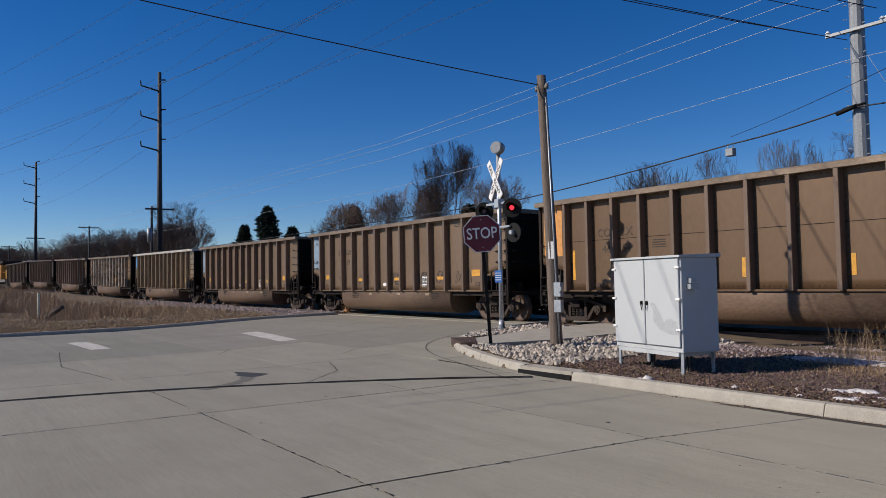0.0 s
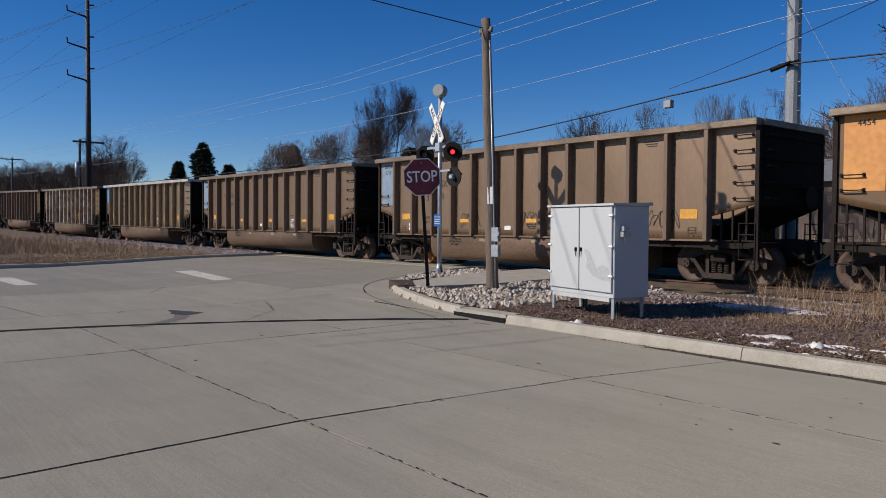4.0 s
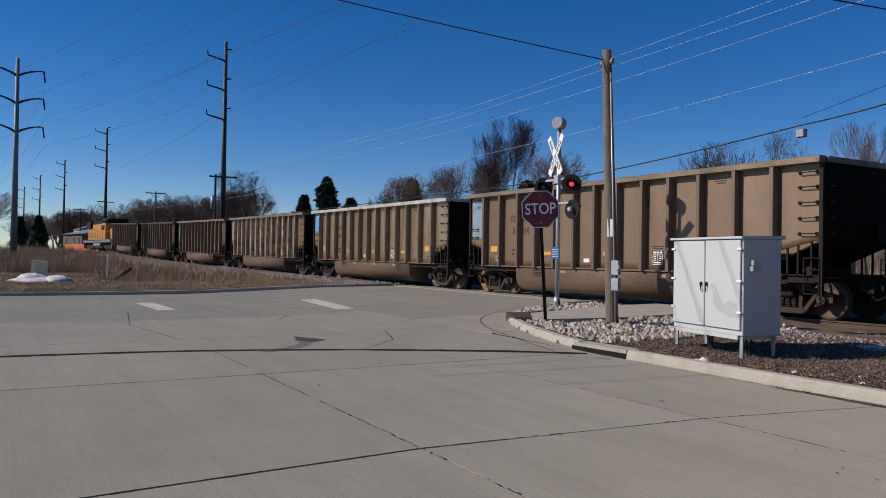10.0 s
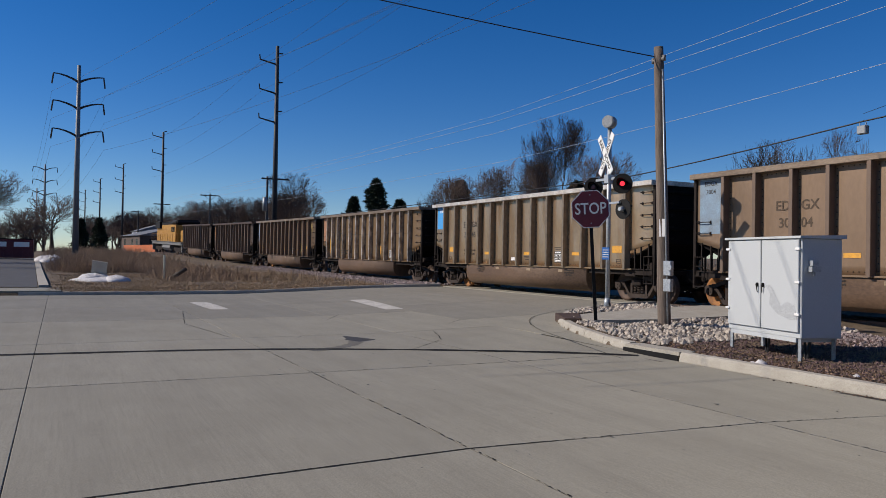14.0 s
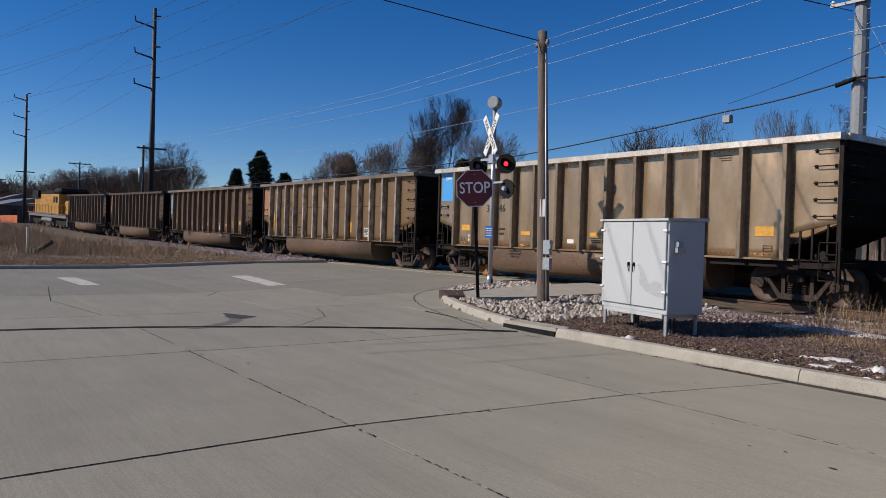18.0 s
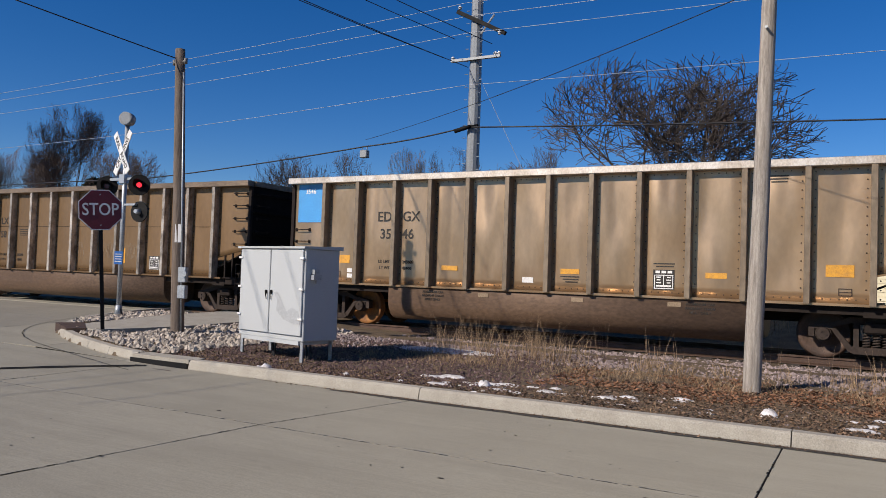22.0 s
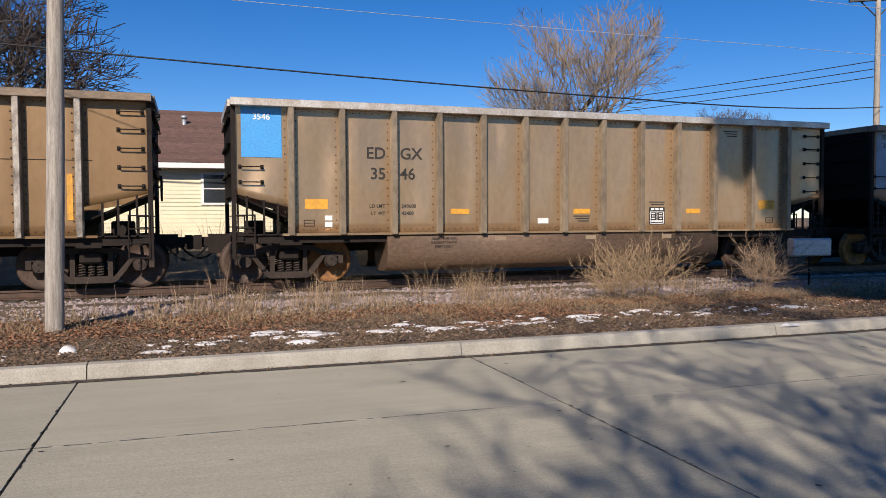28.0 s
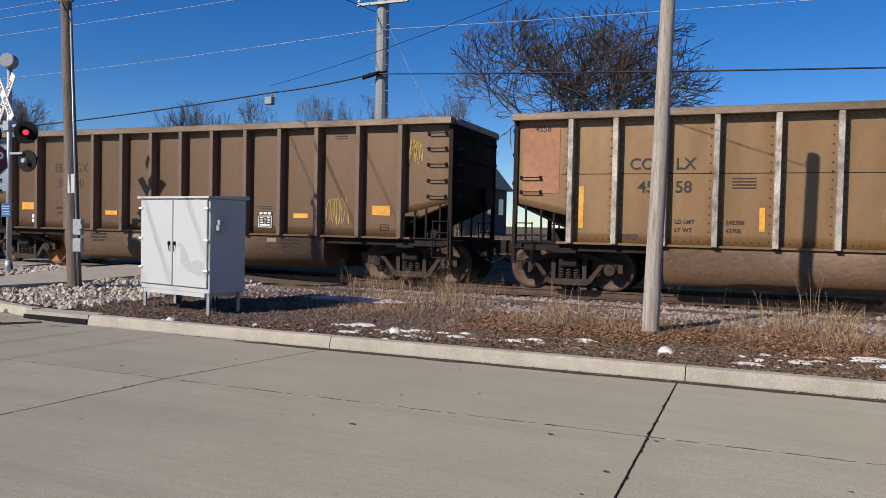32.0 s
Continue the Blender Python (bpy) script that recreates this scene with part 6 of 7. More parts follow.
# ---- house behind the train ----
def build_house():
    x0, x1, y0, y1, zg = -4.5, 8.5, 25.0, 34.0, 0.15
    e = thing("house", "cream clapboard bungalow with a brown shingle hip roof", "house", pose(0, 0, zg))
    bm = bmesh.new()
    box(bm, x0, x1, y0, y1, -0.3, 3.2)
    wall = part("wall", bm, M["siding"], e)
    for k in range(24):
        bm = bmesh.new()
        prism(bm, [(y0 - 0.022, 0.15 + k * 0.125), (y0 - 0.008, 0.15 + k * 0.125 + 0.122), (y0 - 0.002, 0.15 + k * 0.125 + 0.122), (y0 - 0.002, 0.15 + k * 0.125)], x0, x1, "x")
        part("clapboard", bm, M["siding"], wall)
    bm = bmesh.new()
    o = 0.45
    v = [bm.verts.new(p) for p in ((x0 - o, y0 - o, 3.2), (x1 + o, y0 - o, 3.2), (x1 + o, y1 + o, 3.2), (x0 - o, y1 + o, 3.2), (x0 + 3.5, (y0 + y1) / 2, 5.4), (x1 - 4.5, (y0 + y1) / 2, 5.4))]
    for q in ((0, 1, 5, 4), (1, 2, 5), (2, 3, 4, 5), (3, 0, 4), (3, 2, 1, 0)):
        bm.faces.new([v[i] for i in q])
    roof = part("roof", bm, M["roof"], e)
    n = 0
    for j in range(18):
        u = j / 18
        y, z = y0 - o + (4.95) * u, 3.2 + 2.2 * u
        xa, xb = x0 - o + (3.5 + o) * u, x1 + o - (4.5 + o) * u
        bm = bmesh.new()
        box(bm, xa, xb, y - 0.02, y + 0.28, z + 0.012, z + 0.03, Matrix.Translation((0, y, z)) @ Matrix.Rotation(radians(24), 4, "X") @ Matrix.Translation((0, -y, -z)))
        part("shingle_course", bm, M["roof"], roof)
    bm = bmesh.new()
    box(bm, x0 - o, x1 + o, y0 - o - 0.02, y0 - o + 0.02, 3.05, 3.22)
    part("fascia", bm, M["white"], e)
    bm = bmesh.new()
    cyl(bm, (0.2, 28, 4.3), (0.2, 28, 4.95), 0.07, seg=10)
    cyl(bm, (0.2, 28, 4.95), (0.2, 28, 5.05), 0.11, seg=10)
    part("vent_pipe", bm, M["galv"], e)
    for wx in (1.15, 5.6):
        w = part("window", (lambda b: (box(b, wx - 0.48, wx + 0.48, y0 - 0.06, y0 + 0.0, 1.95, 2.95), b)[1])(bmesh.new()), M["white"], e)
        for z in (2.02, 2.47):
            bm = bmesh.new()
            box(bm, wx - 0.40, wx + 0.40, y0 - 0.072, y0 - 0.062, z, z + 0.41)
            part("pane", bm, M["glass"], w)


build_house()


# ---- left side of the side street ----
e = thing("dumpster", "dark red steel waste container with white notices", "dumpster", pose(-84.0, -4.75, land(-84, -4.75) - 0.02, 0, 0, 88))
bm = bmesh.new()
box(bm, -2.5, 2.5, -0.9, 0.9, 0.15, 1.9, bevel=0.04)
part("body", bm, M["red_bin"], e)
for k in range(7):
    bm = bmesh.new()
    box(bm, -2.4 + k * 0.78, -2.28 + k * 0.78, -0.98, -0.9, 0.2, 1.8)
    part("rib", bm, M["red_bin"], e)
bm = bmesh.new()
box(bm, -2.52, 2.52, -0.93, 0.93, 1.9, 1.98)
part("lid", bm, M["blackp"], e)
for px, w in ((-0.3, 0.6), (0.9, 1.3)):
    bm = bmesh.new()
    box(bm, px, px + w, -1.0, -0.985, 1.2, 1.65)
    part("notice", bm, M["white"], e)

drive = thing("driveway", "grey concrete driveway apron and worn asphalt yard", "driveway", kind="structure")
bm = bmesh.new()
prism(bm, [(-33.5, -9.0), (-30.9, -9.6), (-30.9, 0.1), (-33.5, -0.5)], 0.0, 0.16, "z")
part("apron", bm, M["concrete"], drive)
vs, fs = [], []
for i in range(28):
    x = -33.5 - 2.0 * i
    for y in (-11.0, -0.75 + 0.028 * (x + 33.5)):
        for dz in (0.035, -0.3):
            vs.append((x, y, land(x, y) + dz))
    if i:
        a, b = 4 * i - 4, 4 * i
        fs += [(a, b, b + 2, a + 2), (a + 2, b + 2, b + 3, a + 3)]
from_lists("yard", vs, fs, M["asphalt"], drive)
for x0 in range(-34, -84, -10):
    bm = bmesh.new()
    ends = []
    for x in (x0, x0 - 9.98):
        y = -0.72 + 0.028 * (x + 33.5)
        ends.append([bm.verts.new((x, y + o, land(x, y) + z)) for o, z in ((0, -0.2), (0, 0.09), (0.35, 0.10), (0.4, -0.2))])
    for k in range(3):
        bm.faces.new((ends[0][k], ends[0][k + 1], ends[1][k + 1], ends[1][k]))
    bm.faces.new(ends[0])
    part("edging", bm, M["kerb"], drive, "pale concrete edging strip")


def blob(bm, x, y, z, rx, ry, rz, seed, rings=5, seg=10):
    """A lumpy half-dome."""
    rows = []
    for j in range(rings):
        t = (math.pi / 2) * j / (rings - 1)
        rows.append([bm.verts.new((x + rx * math.cos(t) * math.cos(a) * (1 + 0.3 * noise.noise((math.cos(a) * 1.3 + seed, math.sin(a) * 1.3, seed * 3.1))), y + ry * math.cos(t) * math.sin(a) * (1 + 0.3 * noise.noise((math.cos(a) * 1.3 + seed, math.sin(a) * 1.3, seed * 3.1))), z + rz * math.sin(t) * (1 + 0.35 * noise.noise((a * 2, t * 3, seed))) - 0.02)) for a in (2 * math.pi * i / seg for i in range(seg))])
    for a, b in zip(rows, rows[1:]):
        for i in range(seg):
            f = bm.faces.new((a[i], a[(i + 1) % seg], b[(i + 1) % seg], b[i]))
            f.smooth = True
    bm.faces.new(rows[-1])


bm = bmesh.new()
blob(bm, -40.5, 1.75, land(-40.5, 1.6), 1.8, 1.3, 0.2, 3, 8, 26)
blob(bm, -41.0, 1.5, land(-40.5, 1.6), 0.9, 0.8, 0.36, 9, 8, 22)
blob(bm, -40.0, 2.4, land(-40.5, 1.6), 1.0, 0.6, 0.3, 6, 8, 22)
tagged(part("snow_heap", bm, M["snow"]), "dirty white heap of ploughed snow on the dead lawn", "snow pile")
bm = bmesh.new()
for q in range(6):
    blob(bm, -76.0 - 0.8 * q, -0.9 + 0.55 * math.sin(q * 2.1), land(-76, -1), 1.0, 0.7, 0.35 + 0.3 * math.sin(q * 1.7) ** 2, 5 + q, 6, 14)
tagged(part("snow_heap", bm, M["snow"]), "dirty white heap of ploughed snow near the yard", "snow pile")
bm = bmesh.new()
box(bm, -0.35, 0.35, -0.04, 0.04, 0.0, 0.8, pose(-41.0, 1.7, land(-41, 1.7) + 0.15, 12, 8, 70))
tagged(part("concrete_paver", bm, M["kerb"]), "grey broken slab standing in the snow heap", "slab")
bm = bmesh.new()
box(bm, -0.05, 0.05, -0.05, 0.05, -0.2, 1.25, pose(-43.5, 5.0, land(-43.5, 5.0)))
tagged(part("marker_post", bm, M["siding"]), "pale wooden marker post in the dead brush", "post")
bm = bmesh.new()
cyl(bm, (-42.8, 5.2, 0.2), (-42.0, 5.9, 0.75), 0.14, 0.1, 8)
tagged(part("log", bm, M["bark"]), "dark cut log propped in the dead grass", "log")

e = thing("roadside_sign", "white blank box on a thin dark post", "sign", pose(12.9, 13.3, land(12.9, 13.3)))
bm = bmesh.new()
cyl(bm, (0, 0, -0.2), (0, 0, 1.1), 0.025, seg=8)
part("post", bm, M["blackp"], e)
bm = bmesh.new()
box(bm, -0.5, 0.5, -0.12, 0.12, 0.62, 1.0, bevel=0.03)
part("box", bm, M["galv"], e, "pale grey plastic box")


def far_building(x, y, w, d, h, mat, label, roof=True, rz=0):
    e = thing("house", label, "house", pose(x, y, land(x, y), 0, 0, rz))
    bm = bmesh.new()
    box(bm, -w / 2, w / 2, -d / 2, d / 2, -0.5, h)
    part("wall", bm, M[mat], e)
    bm = bmesh.new()
    prism(bm, [(-d / 2 - 0.4, h), (d / 2 + 0.4, h), (0, h + 1.6)], -w / 2 - 0.4, w / 2 + 0.4, "x")
    part("roof", bm, M["polef"], e)
    for k in (-0.3, 0.1, 0.35):
        bm = bmesh.new()
        box(bm, k * w - 0.5, k * w + 0.5, -d / 2 - 0.04, -d / 2, h * 0.45, h * 0.8)
        part("window", bm, M["glass"], e)
        bm = bmesh.new()
        box(bm, d * 0, 0.04, k * d - 0.5, k * d + 0.5, h * 0.45, h * 0.8)
        part("window", bm, M["glass"], e, "", pose(w / 2, 0, 0))


far_building(-172, 19, 14, 12, 3.4, "brick", "dark low house beyond the brush", rz=10)
far_building(-196, 20.5, 9, 9, 5.0, "white", "white two-storey house beyond the track", rz=5)
far_building(-150, 60, 16, 10, 3.2, "white", "pale house behind bare trees")
far_building(-38, 52, 14, 9, 3.2, "white", "pale house behind bare trees")
far_building(-22, 46, 12, 9, 3.0, "brick", "dark house behind the tracks")
e = thing("fence", "orange board fence beside the track", "fence", pose(-140, 12.2, land(-140, 12.2), 0, 0, 8))
for k in range(12):
    bm = bmesh.new()
    box(bm, -0.9, 0.9, -0.05, 0.05, 0.0, 1.3)
    part("fence_panel", bm, M["orange"], e, "", pose(-11 + 1.85 * k, 0, 0))


# ---- trees ----
def grow(seed, height, radius, spread, levels=5, split=(3, 4), droop=0.0, trunk=0.28, wild=0.35, sides=(7, 5, 4, 3, 3, 3), shrink=0.72, thin=0.006, middle=0.0, foot=0.3, lean=0.0):
    """A bare tree as lists of verts and faces: (trunk and limbs, twigs)."""
    rnd = random.Random(seed)
    wood, twigs = ([], []), ([], [])

    def tube(store, pts, rads, seg):
        vs, fs = store
        start = len(vs)
        for i, (p, r) in enumerate(zip(pts, rads)):
            d = (pts[min(i + 1, len(pts) - 1)] - pts[max(i - 1, 0)]).normalized()
            a = d.orthogonal().normalized()
            b = d.cross(a)
            for k in range(seg):
                t = 2 * math.pi * k / seg
                vs.append(p + (a * math.cos(t) + b * math.sin(t)) * r)
            if i:
                o = start + (i - 1) * seg
                for k in range(seg):
                    fs.append((o + k, o + (k + 1) % seg, o + seg + (k + 1) % seg, o + seg + k))

    def branch(p, d, length, r, level):
        n = 4 if level < 2 else (3 if level < 4 else 2)
        pts, rads = [p], [r]
        for i in range(n):
            jig = Vector((rnd.gauss(0, 1), rnd.gauss(0, 1), rnd.gauss(0, 0.6))) * wild * (0.22 if level == 0 else 0.45)
            d = (d + jig + Vector((0, 0, (0.10 - droop) if level else 0.05))).normalized()
            pts.append(pts[-1] + d * length / n)
            rads.append(max(r * (1 - 0.55 * (i + 1) / n), thin))
        tube(wood if level < 2 else twigs, pts, rads, sides[min(level, 5)])
        if level >= levels:
            return
        count = rnd.randint(*split) + (1 if level in (1, 2) else 0)
        for c in range(count):
            u = rnd.uniform(0.35, 1.0) if c else 1.0
            k = min(n - 1, int(u * n))
            q = pts[k].lerp(pts[k + 1], u * n - k) if u < 1 else pts[-1]
            az = rnd.uniform(0, 2 * math.pi) if level else 2 * math.pi * (c + rnd.uniform(-0.3, 0.3)) / count
            side = d.orthogonal().normalized()
            side = Matrix.Rotation(az, 3, d) @ side
            ang = rnd.uniform(0.35, 0.85) * spread if c else rnd.uniform(0.05, 0.35)
            nd = (d * math.cos(ang) + side * math.sin(ang)).normalized()
            branch(q, nd, length * rnd.uniform(shrink - 0.12, shrink + 0.1), max(rads[k] * rnd.uniform(0.5, 0.72), thin * 1.15), level + 1)

    branch(Vector((0, 0, -0.2)), Vector((0, 0, 1)), height * trunk, radius, 0)
    top = max(v.z for v in twigs[0]) if twigs[0] else height
    k = height / top
    for store in (wood, twigs):
        for v in store[0]:
            v.x, v.y, v.z = v.x * k, v.y * k, v.z * k
    if middle:
        settle(wood[0], twigs[0], height, middle, foot, lean)
    return wood, twigs


def settle(wood, twigs, height, middle, foot, lean):
    """Draws a crown in to a rounded outline: as wide as high, widest at middle, foot of that width at the ground."""
    tops = sorted(v.z for v in twigs)
    k = height / tops[int(len(tops) * 0.985)]
    wide = sorted(math.hypot(v.x, v.y) for v in twigs)[int(len(twigs) * 0.95)]
    q = 0.5 * height / wide
    cx, cy, cz = (sum(v[i] for v in twigs) / len(twigs) for i in range(3))
    for v in itertools.chain(wood, twigs):
        v.x, v.y = v.x - cx * max(v.z, 0) / cz, v.y - cy * max(v.z, 0) / cz
        z = v.z * k
        if z > height * 0.9:
            z = height * (0.9 + 0.14 * (1 - math.exp(-(z / height - 0.9) / 0.14)))
        u = z / height
        r = math.hypot(v.x, v.y) * q
        if u > middle:
            lim = math.sqrt(max(0.03, 1 - ((u - middle) / (1.06 - middle)) ** 2))
        else:
            lim = foot + (1 - foot) * (max(u, 0.0) / middle) ** 0.7
        a = math.atan2(v.y, v.x)
        lim *= 0.5 * height * (1 + 0.16 * noise.noise((math.cos(a) * 1.6, math.sin(a) * 1.6, u * 3 + lean)))
        g = r / lim
        if g > 0.8:
            g = 0.8 + 0.6 * (1 - math.exp(-(g - 0.8) / 0.6))
        f = g * lim / max(r / q, 1e-6)
        v.x, v.y, v.z = v.x * f, v.y * f, z


TREES = {}


def tree(x, y, top, width, seed, style, label, rz=0):
    """Plants a bare tree whose tip is at height top, its crown width across; far ones share their meshes."""
    key = (seed, style)
    if key not in TREES:
        args = dict(
            plum=dict(radius=0.15, spread=1.2, levels=6, split=(3, 4), trunk=0.15, wild=0.45, shrink=0.76, thin=0.0055, droop=0.03, middle=0.5, foot=0.25),
            vase=dict(radius=0.27, spread=0.85, levels=6, split=(3, 4), trunk=0.22, wild=0.42, shrink=0.74, thin=0.0055, middle=0.62, foot=0.2),
            birch=dict(radius=0.12, spread=0.85, levels=6, split=(4, 4), trunk=0.27, wild=0.38, shrink=0.7, thin=0.0046, middle=0.55, foot=0.25),
            round=dict(radius=0.16, spread=0.95, levels=6, split=(3, 4), trunk=0.22, wild=0.42, shrink=0.72, thin=0.0056, middle=0.55, foot=0.3),
            broad=dict(radius=0.18, spread=1.15, levels=6, split=(3, 3), trunk=0.18, wild=0.48, shrink=0.74, thin=0.0055, middle=0.55, foot=0.35),
            far=dict(radius=0.2, spread=0.95, levels=4, split=(4, 5), trunk=0.22, wild=0.4, thin=0.010, middle=0.5, foot=0.5),
            shade=dict(radius=0.16, spread=0.75, levels=5, split=(4, 5), trunk=0.42, wild=0.35, shrink=0.58, thin=0.011),
            lacy=dict(radius=0.13, spread=1.0, levels=6, split=(3, 4), trunk=0.28, wild=0.4, shrink=0.66, thin=0.0048),
        )[style]
        wood, twigs = grow(seed, 10.0, **args)
        made = []
        for store in (wood, twigs):
            me = bpy.data.meshes.new("tree")
            me.from_pydata([tuple(v) for v in store[0]], [], store[1])
            me.update()
            made.append(me)
        made[0].materials.append(M["bark"])
        # vase crowns take the twig colour with sunlight mixed in
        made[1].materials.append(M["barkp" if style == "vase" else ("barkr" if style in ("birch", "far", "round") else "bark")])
        TREES[key] = made
    z = land(x, y)
    e = thing("tree", label, "tree", pose(x, y, z, 0, 0, rz))
    scale = Matrix.Diagonal((width / 10, width / 10, (top - z) / 10, 1))
    piece("trunk", TREES[key][0], None, e, "", scale)
    piece("crown", TREES[key][1], None, e, "", scale)
    if style == "shade":
        # loose triangles added high in the crown only to thicken its cast shadow
        rl = random.Random(5)
        tips = [v.co.copy() for v in TREES[key][1].vertices if v.co.z > 6.2]
        vs, fs = [], []
        for k in range(60000):
            c = rl.choice(tips)
            d = [Vector((rl.gauss(0, 1), rl.gauss(0, 1), rl.gauss(0, 1))) * 0.085 for q in range(3)]
            vs += [tuple(c + q) for q in d]
            fs.append((3 * k, 3 * k + 1, 3 * k + 2))
        from_lists("leaves", vs, fs, M["leaf"], e).matrix_basis = scale
    return e


tree(-6.5, 31.5, 10.6, 11.2, 14, "plum", "spreading bare tree with dark twisted twigs")
tree(-14.1, 36.0, 8.4, 5.0, 14, "broad", "small spreading bare tree behind the tracks", rz=40)
tree(-19.4, 36.0, 8.5, 3.6, 2, "broad", "small bare tree behind the steel pole", rz=10)
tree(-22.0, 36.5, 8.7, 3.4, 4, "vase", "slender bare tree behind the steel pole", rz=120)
tree(-25.8, 36.0, 8.5, 4.2, 14, "broad", "small bare tree behind the tracks", rz=190)
tree(-30.4, 36.0, 8.7, 5.6, 4, "broad", "wide bare tree behind the tracks", rz=100)
tree(-33.0, 39.0, 8.8, 5.5, 14, "broad", "wide bare tree behind the tracks", rz=60)
tree(16.5, 30.0, 11.3, 9.6, 4, "vase", "tall bare tree with a sunlit paleness put into its twig colour")
tree(-51.9, 36.0, 13.2, 6.8, 14, "birch", "tall bare birch with fine reddish twigs beyond the crossing")
tree(-57.0, 37.5, 10.6, 5.0, 9, "birch", "slim bare tree with fine reddish twigs beyond the crossing", rz=70)
tree(-61.2, 36.0, 10.2, 4.6, 14, "round", "bare tree beyond the crossing", rz=90)
tree(-46.5, 37.0, 9.8, 5.5, 14, "round", "bare tree beyond the crossing", rz=30)
tree(-73.0, 38.0, 10.5, 6.0, 14, "round", "round bare tree with fine twigs", rz=80)
tree(-78.5, 38.5, 10.6, 6.4, 4, "round", "round bare tree with fine twigs", rz=10)
tree(-67.0, 39.0, 9.4, 5.0, 4, "round", "round bare tree with fine twigs", rz=200)
tree(-108.0, 30.0, 13.7, 9.4, 4, "round", "large round bare tree behind the power pole", rz=140)
tree(-116.0, 31.0, 11.0, 7.0, 14, "round", "bare tree behind the power pole", rz=250)
tree(-139.3, 30.0, 11.9, 8.4, 4, "round", "bare tree beyond the power pole", rz=30)
tree(-127.0, 31.0, 10.8, 7.5, 14, "round", "bare tree beyond the power pole", rz=130)
tree(-62.0, -6.6, 7.6, 6.0, 4, "broad", "dark bare tree by the yard", rz=220)
tree(-75.0, -9.0, 11.2, 10.0, 14, "broad", "dark bare tree by the yard", rz=20)
tree(-95.0, -7.0, 10.2, 8.5, 14, "round", "bare tree far along the street", rz=70)
tree(25.0, 48.0, 11.2, 9.0, 4, "round", "bare tree far behind the tracks", rz=70)
tree(36.0, 45.0, 9.2, 8.0, 14, "round", "bare tree far behind the tracks", rz=170)
tree(-0.8, -9.5, 15.0, 15.0, 21, "lacy", "large bare street tree behind the pavement")
# out of view; placed for the shadow it throws on the cars and verge
tree(4.7, -6.8, 23.0, 16.6, 22, "shade", "very tall unseen street tree behind the pavement, leaves added to deepen its shadow")
rnd = random.Random(4)
for k in range(46):
    u = k / 45
    x, y = -118 - 230 * u + rnd.uniform(-6, 6), 34 - 22 * u + rnd.uniform(-4, 10)
    h = rnd.uniform(7.5, 10.5) + 4 * u
    tree(x, y, land(x, y) + h, h * 0.95, 30 + k % 3, "far", "distant bare tree in the wood's edge", rz=rnd.uniform(0, 360))
for k in range(22):
    x, y, h = -128 - 7 * k + rnd.uniform(-3, 3), 2 - 0.6 * k + rnd.uniform(-9, 2) - 14 * (k % 2), rnd.uniform(5, 9)
    tree(x, y, land(x, y) + h, h * 1.1, 30 + k % 3, "far", "distant bare tree beyond the yard", rz=rnd.uniform(0, 360))
for k in range(26):
    x, y, h = -100 + 3.2 * k + rnd.uniform(-2, 2), 48 + rnd.uniform(0, 12) - 0.1 * k, rnd.uniform(5.5, 8.5)
    tree(x, y, land(x, y) + h, h * 1.1, 30 + k % 3, "far", "distant bare tree behind the houses", rz=rnd.uniform(0, 360))


def spruce(x, y, h, w, seed):
    """A conifer: trunk and whorls of drooping needle fronds."""
    rnd = random.Random(seed)
    e = thing("spruce_tree", "dark green spruce with ragged drooping branches", "tree", pose(x, y, land(x, y)))
    bm = bmesh.new()
    cyl(bm, (0, 0, -0.3), (0, 0, h), 0.2, 0.02, 8)
    part("trunk", bm, M["bark"], e)
    vs, fs = [], []
    for k in range(1000):
        u = rnd.random() ** 0.8
        z = h * (0.06 + 0.92 * u)
        a = rnd.uniform(0, 2 * math.pi)
        r = w * (1 - u) ** 0.62 * (0.8 + 0.55 * noise.noise((math.cos(a) * 1.5, math.sin(a) * 1.5, u * 6 + seed))) * rnd.uniform(0.7, 1.1) + 0.1
        d = Vector((math.cos(a), math.sin(a), 0))
        for q in range(9):
            t = rnd.uniform(0.25, 1.0)
            c = d * r * t + Vector((0, 0, z - 0.22 * r * t + 0.12 * r * t * t + rnd.uniform(-0.1, 0.1)))
            s = 0.16 + 0.16 * rnd.random()
            v = Vector((rnd.gauss(0, 1), rnd.gauss(0, 1), rnd.gauss(0, 0.6))).normalized() * s
            o = (d * 0.8 + Vector((rnd.gauss(0, 0.5), rnd.gauss(0, 0.5), rnd.gauss(0.05, 0.3)))).normalized() * s * 1.8
            i = len(vs)
            vs += [c - v * 0.5, c + v * 0.5, c + o]
            fs.append((i, i + 1, i + 2))
    from_lists("crown", [tuple(p) for p in vs], fs, M["needle"], e)


spruce(-88.8, 35.0, 9.4, 3.1, 1)
spruce(-96.8, 35.0, 7.5, 2.3, 2)
spruce(-83.8, 36.0, 6.6, 2.0, 3)
spruce(-75.9, 40.0, 8.7, 2.6, 4)
spruce(-53.0, 39.0, 7.0, 2.6, 5)
spruce(-190.0, 8.0, 8.0, 2.6, 6)
spruce(-176.0, 4.0, 7.0, 2.4, 7)


